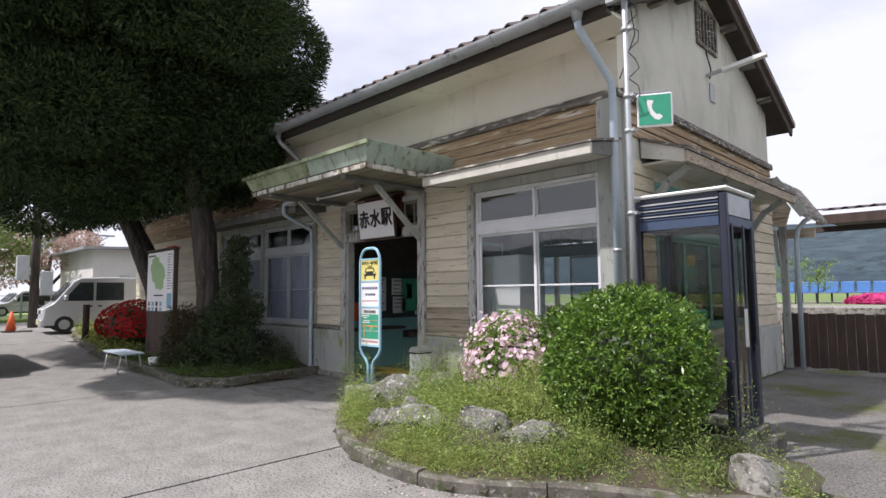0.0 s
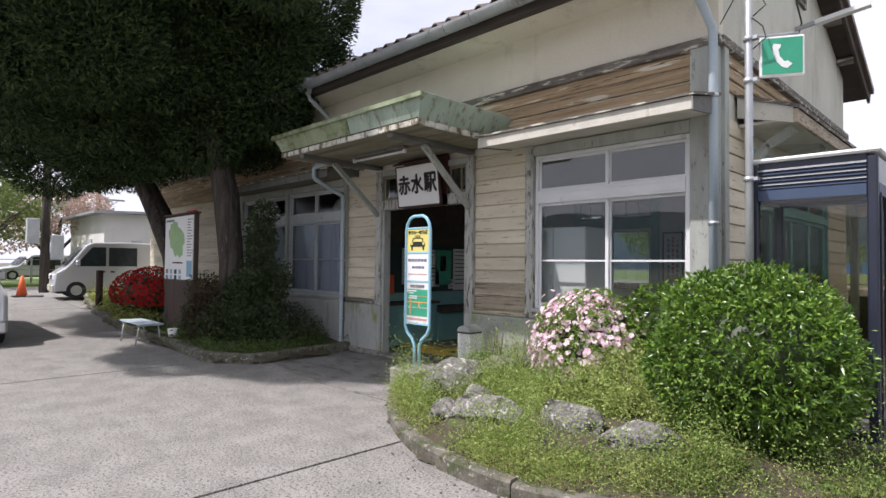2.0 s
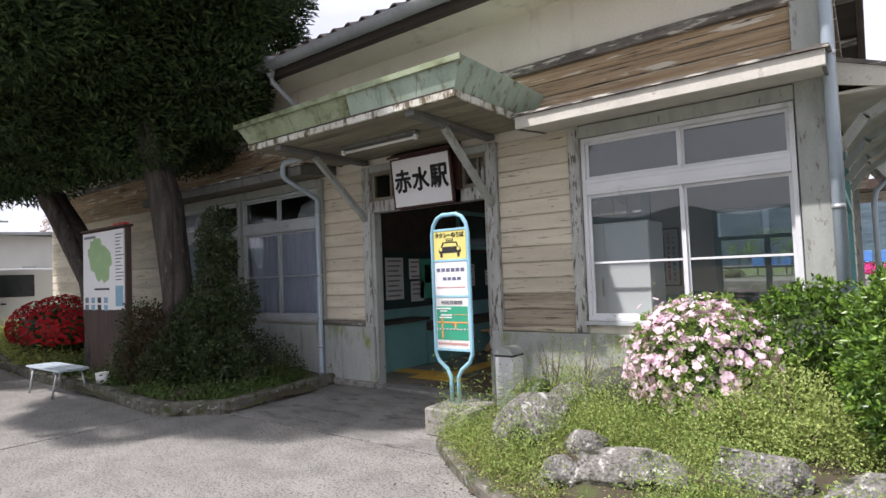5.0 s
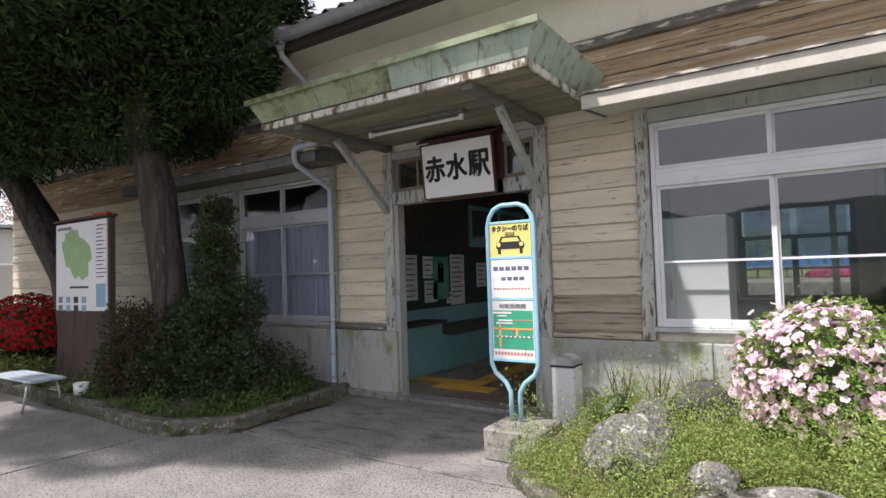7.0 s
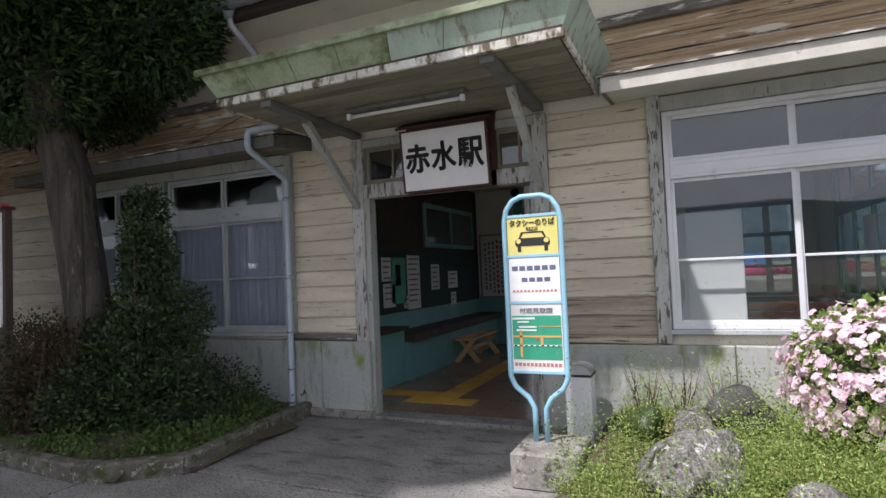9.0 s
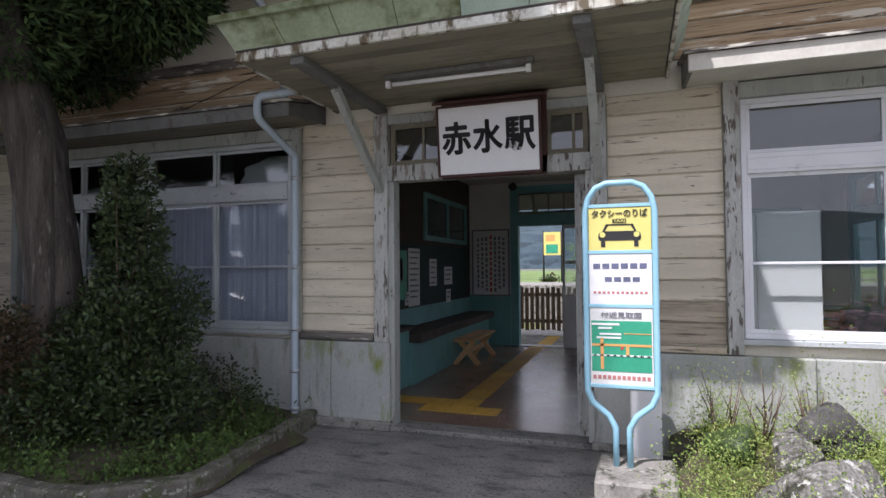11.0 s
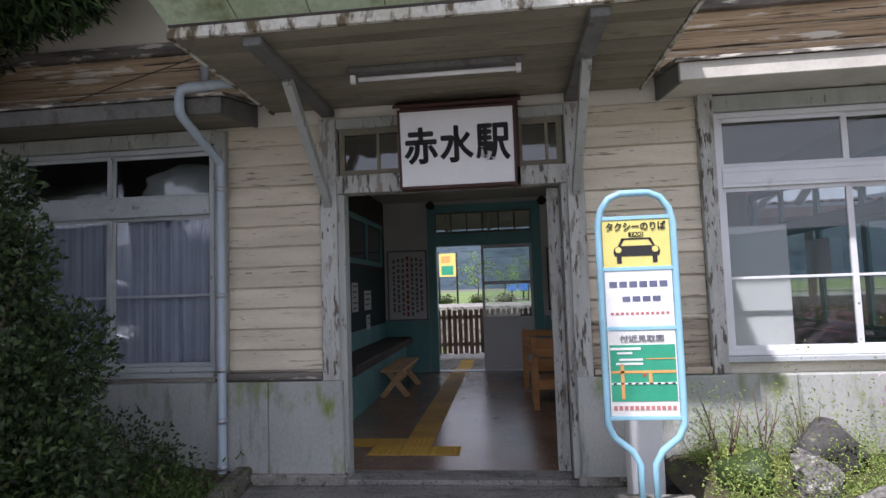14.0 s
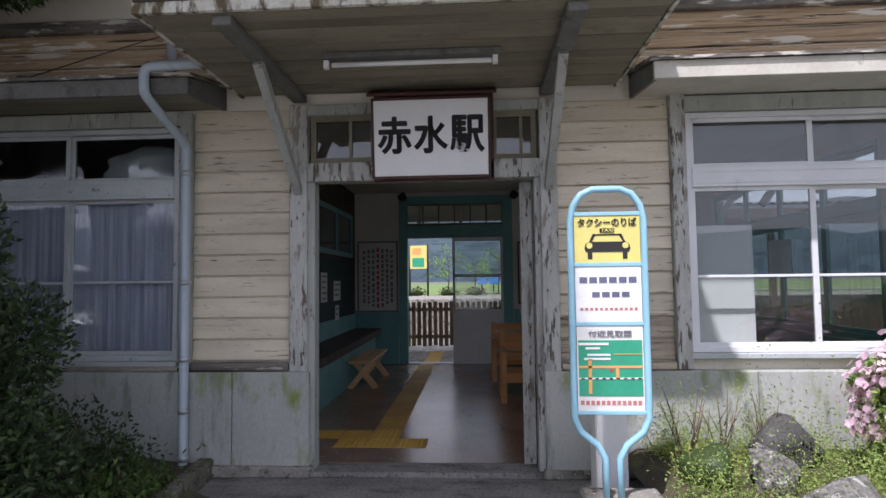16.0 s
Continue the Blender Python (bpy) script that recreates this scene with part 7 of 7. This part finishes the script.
# out-of-view boughs above eaves height, added to shade the wall and canopy
SHADE_BOUGHS = [((-10.2, 3.9, 8.5), (1.1, 1.0, 0.9)), ((-9.5, 3.9, 8.8), (0.9, 0.9, 0.9)), ((-10.9, 3.6, 8.3), (1.1, 1.0, 0.9)), ((-9.4, 3.3, 9.4), (1.0, 0.9, 0.9)), ((-10.3, 3.2, 9.7), (1.2, 1.1, 1.0)), ((-10.6, 4.4, 7.9), (1.0, 0.9, 0.8)),
        ((-9.4, 3.0, 6.4), (0.9, 0.9, 0.8)), ((-9.0, 3.6, 7.3), (0.9, 0.9, 0.8)), ((-9.0, 4.2, 6.1), (0.85, 0.8, 0.6)), ((-9.9, 4.5, 6.6), (0.9, 0.8, 0.8)), ((-8.9, 2.6, 7.6), (0.9, 0.9, 0.8))]
cypress("cypress_tree", "large dark cypress with a broad rounded crown beside the station", [(-11.25, 4.75, 0.0), (-11.3, 4.75, 0.7), (-11.4, 4.75, 1.6), (-11.6, 4.75, 2.8), (-11.9, 4.6, 4.2), (-12.2, 4.5, 6.0)], [0.27, 0.21, 0.19, 0.20, 0.16, 0.08],
        ball_clumps(3, C1, R1, 34, 1.05) + ball_clumps(7, C3, R3, 16, 1.0) + LOW + FRONT + SHADE_BOUGHS, 11, 600, [((-12.9, 4.4, 7.2), (1.7, 1.9, 1.9)), (C3, (1.3, 1.5, 1.6))])
C2, R2 = (-17.6, 3.4, 7.1), (3.7, 3.6, 3.7)
cypress("cypress_tree", "dark leaning cypress with a broad crown over the yard", [(-13.55, 4.75, 0.0), (-13.75, 4.75, 0.8), (-14.1, 4.72, 1.7), (-14.9, 4.6, 2.7), (-15.8, 4.3, 4.0), (-16.8, 3.7, 5.8)], [0.33, 0.27, 0.24, 0.22, 0.18, 0.08],
        ball_clumps(4, C2, R2, 40, 1.25), 12, 420, [(C2, (2.8, 2.6, 2.7))])


def shrub(name, label, centre, radii, n, length, width, material, seed, category="shrub", low=-0.75, lumps=9, lump=0.14, boxy=0.0, stems=5, rosette=1, taper=0.0):
    s = thing(name, label, category, (centre[0], centre[1], 0))
    rng = np.random.default_rng(seed)
    p, d = blob_points(rng, centre, radii, n, 0.6, lumps, lump, low, boxy)
    low_part = np.clip((centre[2] - 0.1 * radii[2] - p[:, 2]) / radii[2], 0, 1)[:, None]
    p[:, :2] = np.array(centre[:2]) + (p[:, :2] - np.array(centre[:2])) * (1 - taper * low_part)
    if rosette > 1:
        keep = np.arange(len(p)) % rosette == 0
        p, d = np.repeat(p[keep], rosette, 0), np.repeat(d[keep], rosette, 0)
    up = d + np.array([0, 0, 0.5])
    v, f = leaves(p, up, length, width, rng, 0.1, 0.22, 0.6 if rosette == 1 else 0.95)
    leaf_part("foliage", s, v, f, material)
    # dark core: the shade deep between the leaves, put in as colour
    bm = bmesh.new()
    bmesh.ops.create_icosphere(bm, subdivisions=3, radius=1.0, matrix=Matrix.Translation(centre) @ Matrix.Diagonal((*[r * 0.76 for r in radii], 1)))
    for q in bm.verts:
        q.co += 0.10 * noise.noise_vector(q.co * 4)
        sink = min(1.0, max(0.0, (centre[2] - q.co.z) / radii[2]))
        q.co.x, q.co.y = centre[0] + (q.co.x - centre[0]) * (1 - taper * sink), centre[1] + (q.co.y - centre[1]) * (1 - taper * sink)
    part("foliage_core", bm, SHRUBLEAF, s)
    for i in range(stems):
        bm = bmesh.new()
        a = 2 * math.pi * i / stems
        foot = Vector((centre[0] + 0.12 * math.cos(a), centre[1] + 0.12 * math.sin(a), 0.0))
        top = Vector((centre[0] + radii[0] * 0.5 * math.cos(a), centre[1] + radii[1] * 0.5 * math.sin(a), centre[2]))
        tube(bm, [foot, (foot + top) / 2 + Vector((0, 0, 0.05)), top], [0.025, 0.02, 0.01], 6)
        part("stem", bm, TWIG, s)
    return s


def flowers(parent, centre, radii, n, size, material, seed, low=-0.4, petals=5, toward=None, cluster=1):
    rng = np.random.default_rng(seed)
    p, d = blob_points(rng, centre, [r * 1.04 for r in radii], n, 0.93, 9, 0.14, low)
    if toward is not None:
        keep = d @ np.array(toward) > -0.25
        p, d = p[keep], d[keep]
    if cluster > 1:
        keep = np.arange(len(p)) % cluster == 0
        p = np.repeat(p[keep], cluster, 0) + rng.normal(size=(keep.sum() * cluster, 3)) * size * 1.5
        d = np.repeat(d[keep], cluster, 0)
    V, F, k = [], [], 0
    for q, w in zip(p, d):
        w = w + rng.normal(size=3) * 0.35 + np.array([0, 0, 0.2])
        w /= np.linalg.norm(w)
        s = np.cross(w, rng.normal(size=3))
        s /= np.linalg.norm(s)
        u = np.cross(w, s)
        sz = size * rng.uniform(0.75, 1.2)
        for i in range(petals):
            a = 2 * math.pi * i / petals
            r = math.cos(a) * s + math.sin(a) * u
            t = -math.sin(a) * s + math.cos(a) * u
            V += [q, q + sz * (0.68 * r + 0.46 * t + 0.22 * w), q + sz * (1.0 * r + 0.10 * w), q + sz * (0.68 * r - 0.46 * t + 0.22 * w)]
            F += [(k, k + 1, k + 2), (k, k + 2, k + 3)]
            k += 4
    return leaf_part("blossoms", parent, np.array(V), np.array(F), material)


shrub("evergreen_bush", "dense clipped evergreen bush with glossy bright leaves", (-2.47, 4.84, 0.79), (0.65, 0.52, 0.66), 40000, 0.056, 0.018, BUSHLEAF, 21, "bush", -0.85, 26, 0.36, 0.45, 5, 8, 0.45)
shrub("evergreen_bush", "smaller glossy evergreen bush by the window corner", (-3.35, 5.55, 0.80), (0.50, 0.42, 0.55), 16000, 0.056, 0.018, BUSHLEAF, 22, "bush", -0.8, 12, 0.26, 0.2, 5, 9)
az = shrub("azalea_bush", "round azalea bush covered in pale pink blossom", (-4.11, 5.30, 0.73), (0.58, 0.47, 0.50), 9500, 0.05, 0.019, AZLEAF, 23, "bush", -0.75, 14, 0.34, 0.0, 5, 6)
flowers(az, (-4.11, 5.30, 0.73), (0.56, 0.45, 0.48), 2300, 0.032, PINK, 24, -0.5, cluster=7)


def wild_shrub(name, label, blobs, per_area, length, width, materials, seed):
    """An unkempt shrub: overlapping loose clumps, sprigs standing out, and thin stems."""
    s = thing(name, label, "shrub", (blobs[0][0][0], blobs[0][0][1], 0))
    rng = np.random.default_rng(seed)
    V, F, k = [], [], 0
    sets = [([], [], [0]) for _ in materials]
    for i, (c, r) in enumerate(blobs):
        area = 12 * (r[0] * r[1] + r[1] * r[2] + r[0] * r[2]) / 3
        p, d = blob_points(rng, c, r, int(area * per_area), 0.25, 18, 0.55)
        v, f = leaves(p, d + np.array([0, 0, 0.6]), length, width, rng, 0.1, 0.25, 0.8)
        vs, fs, n = sets[i % len(materials)]
        vs.append(v)
        fs.append(f + n[0])
        n[0] += len(v)
    for (vs, fs, n), m in zip(sets, materials):
        if vs:
            leaf_part("foliage", s, np.concatenate(vs), np.concatenate(fs), m)
    for i, (c, r) in enumerate(blobs):
        bm = bmesh.new()
        foot = Vector((blobs[0][0][0] + 0.15 * math.cos(i * 2.0), blobs[0][0][1] + 0.12 * math.sin(i * 2.0), 0.1))
        tube(bm, [foot, (foot + Vector(c)) / 2 + Vector((0.04, 0, 0.06)), Vector(c) + Vector((0, 0, r[2] * 0.9))], [0.02, 0.014, 0.003], 6)
        part("stem", bm, TWIG, s)


wild_shrub("pale_shrub", "low loose pale green small-leaved shrub", [((-3.55, 4.88, 0.50), (0.40, 0.30, 0.26)), ((-3.85, 4.75, 0.40), (0.30, 0.26, 0.22)), ((-3.25, 4.75, 0.42), (0.34, 0.26, 0.24)), ((-3.6, 5.1, 0.62), (0.30, 0.24, 0.22))], 3200, 0.026, 0.014, [PALELEAF], 25)
wild_shrub("dark_shrub", "dark unkempt evergreen shrub in the shaded bed", [((-10.85, 4.75, 0.62), (0.50, 0.42, 0.50)), ((-10.5, 4.85, 0.98), (0.42, 0.36, 0.42)), ((-11.15, 4.85, 1.05), (0.40, 0.34, 0.40)), ((-10.75, 5.0, 1.42), (0.28, 0.24, 0.42)), ((-10.2, 4.7, 0.55), (0.40, 0.36, 0.36)),
            ((-10.62, 5.1, 1.85), (0.16, 0.14, 0.36)), ((-11.0, 4.45, 0.45), (0.45, 0.34, 0.32)), ((-10.35, 5.1, 1.25), (0.28, 0.26, 0.32)), ((-10.95, 5.15, 1.9), (0.26, 0.22, 0.36)), ((-11.05, 5.25, 2.4), (0.24, 0.2, 0.3)), ((-10.8, 4.9, 2.1), (0.15, 0.13, 0.28))], 1300, 0.065, 0.03, [SHRUBLEAF], 26)
wild_shrub("rusty_shrub", "rust-tinged leafy shrub in the shaded bed", [((-11.5, 4.35, 0.62), (0.42, 0.32, 0.46)), ((-11.75, 4.45, 0.95), (0.34, 0.28, 0.36)), ((-11.3, 4.3, 1.0), (0.30, 0.26, 0.32)), ((-11.85, 4.3, 0.5), (0.36, 0.28, 0.34))], 1100, 0.055, 0.022, [RUSTLEAF, SHRUBLEAF], 27)
wild_shrub("low_shrub", "low sprawling dark undergrowth below the office window", [((-9.95, 5.45, 0.30), (0.34, 0.34, 0.20)), ((-10.4, 5.7, 0.40), (0.40, 0.28, 0.28)), ((-10.1, 5.05, 0.30), (0.32, 0.30, 0.22)), ((-11.1, 5.7, 0.5), (0.5, 0.3, 0.36))], 700, 0.05, 0.024, [SHRUBLEAF], 77)
red = shrub("red_azalea", "azalea bush in scarlet bloom", (-16.2, 4.9, 0.75), (1.15, 0.8, 0.62), 2500, 0.06, 0.03, SHRUBLEAF, 28, "bush")
flowers(red, (-16.2, 4.9, 0.75), (1.15, 0.8, 0.62), 2600, 0.036, SCARLET, 29, -0.35)
for x, y, r, sd in ((-3.2, 27.2, 1.3, 51), (-0.3, 27.2, 1.4, 52)):
    b = shrub("magenta_azalea", "clipped azalea hedge in magenta bloom", (x, y, 1.05), (r, 0.45, 0.28), 900, 0.14, 0.08, SHRUBLEAF, sd, "bush")
    flowers(b, (x, y, 1.05), (r, 0.45, 0.28), 1300, 0.09, MAGENTA, sd + 5, -0.5)
for x, y, h, sd in ((-16.0, 34.0, 4.0, 65),):
    cherry(x, y, h + 0.8, sd, FARLEAF, "young green tree behind the far platform")



def sapling(x, y, z, h, seed):
    """A thin young tree: a forked stem with loose leaves along the twigs."""
    t = thing("sapling", "thin young tree with sparse fresh leaves", "tree", (x, y, z))
    rng = random.Random(seed)
    bm, tips = bmesh.new(), []
    tube(bm, [(x, y, z), (x + 0.05, y, z + h * 0.45), (x + 0.02, y, z + h)], [0.03, 0.022, 0.006], 6)
    for k in range(11):
        a, q = rng.uniform(0, 6.28), z + h * rng.uniform(0.3, 0.85)
        e = (x + 0.42 * h * math.cos(a) * rng.uniform(0.6, 1.1), y + 0.3 * h * math.sin(a), q + h * rng.uniform(0.08, 0.3))
        tube(bm, [(x + 0.03, y, q), e], [0.012, 0.004], 5)
        tips += [((e[0] * f + x * (1 - f), e[1] * f + y * (1 - f), e[2] * f + q * (1 - f)), (0.15, 0.13, 0.11)) for f in (0.55, 1.0)]
    part("trunk", bm, BARK, t)
    crown(t, tips, 70, 0.10, 0.055, AZLEAF, seed, 0.25)


sapling(-8.45, 25.2, 0.9, 1.85, 61)
sapling(-7.35, 26.4, 0.9, 1.7, 62)
sapling(-6.3, 27.0, 0.9, 2.0, 63)
sapling(-5.6, 27.4, 0.9, 1.6, 64)
for x, sd in ((-9.75, 66), (-8.4, 67), (-7.3, 68)):
    shrub("russet_shrub", "low russet shrub on the far platform edge", (x, 24.75, 1.1), (0.42, 0.3, 0.2), 160, 0.10, 0.05, RUSTLEAF, sd)


# weeds
def scatter(poly, n, rng, zf):
    xs, ys = [p[0] for p in poly], [p[1] for p in poly]
    out = []
    while len(out) < n:
        x, y = rng.uniform(min(xs), max(xs)), rng.uniform(min(ys), max(ys))
        if inside(x, y, poly) and (x < -2.35 or rng.uniform() < 0.25) and noise.noise((x * 1.7, y * 1.7, 7.0)) > rng.uniform(-0.30, 0.25) and all((x - a) ** 2 + (y - b) ** 2 > (0.80 * r) ** 2 for a, b, r in ROCKS):
            out.append((x, y, zf(x, y) - 0.01))
    return np.array(out)


def weeds(name, label, poly, zf, tufts, per, spread, tall, length, width, material, seed):
    rng = np.random.default_rng(seed)
    c = scatter(poly, tufts, rng, zf)
    p = np.repeat(c, per, 0)
    off = rng.normal(size=p.shape) * spread
    off[:, 2] = np.abs(rng.normal(size=len(p))) * tall * np.repeat(rng.uniform(0.2, 1.7, len(c)) ** 1.3, per)
    p = p + off
    up = np.tile([0, 0, 0.5], (len(p), 1)) + rng.normal(size=p.shape) * 0.6
    v, f = leaves(p, up, length, width, rng, 0.15, 0.2, 0.5)
    ob = leaf_part(name, None, v, f, material)
    tagged(ob, label, "weeds", kind="stuff")


PLANT_IN = [(x, y + 0.12) for x, y in PLANTER] + [(-1.25, 5.0), (-1.65, 5.15), (-2.85, 5.2), (-2.95, 6.1), (-5.85, 6.1), (-5.9, 5.3), (-5.95, 4.6)]
weeds("weeds", "low yellow-green weeds covering the sunny bed", PLANT_IN, planter_z, 1500, 34, 0.055, 0.05, 0.017, 0.008, WEED, 71)
weeds("weeds", "taller leafy green weeds in the sunny bed", PLANT_IN, planter_z, 520, 110, 0.075, 0.19, 0.024, 0.011, FRESHWEED, 72)
weeds("weeds", "pale green feathery weeds in the sunny bed", PLANT_IN, planter_z, 520, 70, 0.08, 0.15, 0.018, 0.008, PALELEAF, 79)
weeds("weeds", "dry straw-coloured stems among the weeds", PLANT_IN, planter_z, 500, 9, 0.05, 0.04, 0.07, 0.004, STRAW, 80)
weeds("weeds", "fine pale grass stems in the sunny bed", PLANT_IN, planter_z, 1300, 6, 0.04, 0.04, 0.11, 0.004, PALELEAF, 73)
RIGHT_END = [(-2.75, 3.62), (-2.0, 3.98), (-1.3, 4.42), (-1.6, 5.1), (-2.8, 5.15)]
weeds("weeds", "dark low weeds at the right end of the bed", RIGHT_END, planter_z, 260, 40, 0.06, 0.06, 0.026, 0.012, WEEDDARK, 81)
BED_IN = [(x - 0.12, y + 0.16) for x, y in BEDLINE if x > -15.2] + [(-9.7, 6.1), (-15.0, 6.1)]
weeds("weeds", "green undergrowth along the shaded bed", BED_IN, bed_z, 1500, 14, 0.06, 0.06, 0.05, 0.022, WEEDDARK, 74)
FAR_BED = [(x, y + 0.2) for x, y in BEDLINE if x <= -14.5] + [(-14.6, 5.6), (-21.5, 5.9)]
weeds("weeds", "pale grass on the far end of the bed", FAR_BED, bed_z, 1200, 8, 0.10, 0.10, 0.16, 0.03, WEED, 75)


def bare_twigs(x, y, seed):
    t = thing("bare_shrub", "bare thin twigs of a small shrub by the plinth", "shrub", (x, y, 0.2))
    rng = random.Random(seed)
    for k in range(7):
        bm = bmesh.new()
        a = rng.uniform(0, 6.28)
        q = Vector((x, y, 0.2))
        tip = q + Vector((0.16 * math.cos(a), 0.10 * math.sin(a), rng.uniform(0.4, 0.62)))
        tube(bm, [q, (q + tip) / 2 + Vector((0.02, 0, 0)), tip], [0.006, 0.005, 0.002], 5)
        m = (q + tip) / 2
        tube(bm, [m, m + Vector((rng.uniform(-0.1, 0.1), rng.uniform(-0.06, 0.06), 0.18))], [0.004, 0.0015], 5)
        part("twig", bm, TWIG, t)


bare_twigs(-5.45, 5.85, 1)
bare_twigs(-5.75, 5.75, 2)
bare_twigs(-5.15, 5.82, 3)
shrub("sprig_shrub", "sparse leafy green shrub behind the rock", (-5.72, 5.40, 0.34), (0.24, 0.22, 0.16), 320, 0.032, 0.014, WEED, 78, lumps=4)


def litter(name, label, line, n, size, material, seed):
    """Fallen petals and leaf bits on the paving along a kerb."""
    rng = np.random.default_rng(seed)
    k = rng.integers(0, len(line), n)
    p = np.array([(line[i][0], line[i][1], 0.0) for i in k])
    p[:, 0] += rng.normal(size=n) * 0.25
    p[:, 1] -= np.abs(rng.normal(size=n)) * 0.22 + 0.02
    p[:, 2] = 0.004
    v, f = leaves(p, np.tile([0, 0, 0.05], (n, 1)), size, size * 0.7, rng, 0.0, 0.05, 0.0)
    a = rng.uniform(0, 2 * math.pi, n)
    v = v.reshape(n, 4, 3)
    s = size * rng.uniform(0.5, 1.1, n)
    for c, (u, w) in enumerate(((-0.5, 0), (0, 0.35), (0.5, 0), (0, -0.35))):
        v[:, c, 0] = p[:, 0] + s * (u * np.cos(a) - w * np.sin(a))
        v[:, c, 1] = p[:, 1] + s * (u * np.sin(a) + w * np.cos(a))
        v[:, c, 2] = 0.005 + 0.003 * (c % 2)
    ob = leaf_part(name, None, v.reshape(-1, 3), f, material)
    tagged(ob, label, "litter", kind="stuff")


litter("fallen_petals", "pale fallen petals along the planter kerb", PLANTER[24:], 260, 0.026, PINK, 91)
litter("fallen_leaves", "small brown leaves along the planter kerb", PLANTER, 160, 0.03, RUSTLEAF, 92)


# ---- siding boards, each a piece ----
clad(wall_front, -9.695, -8.835, 0.94, 3.12, 0.185, SIDING)
clad(wall_front, -6.555, -5.625, 0.93, 3.12, 0.185, SIDING, worn_below=1.35)
for xa, xb in ((-9.0, -3.47), (-14.5, -9.003), (X0, -14.503)):
    clad(wall_front, xa, xb, 3.38 if xa != X0 else 3.14, 3.86, 0.16, BAREWOOD)
clad(wall_front, X0, -14.06, 0.90, 3.14, 0.2, SIDING)
clad_side(wall_east, 6.43, 7.13, 0.87, 3.16, 0.185, SIDING)
clad_side(wall_east, 11.02, YB, 0.87, 3.16, 0.185, SIDING)
clad_side(wall_east, 6.43, YB, 3.44, 3.86, 0.14, BAREWOOD)
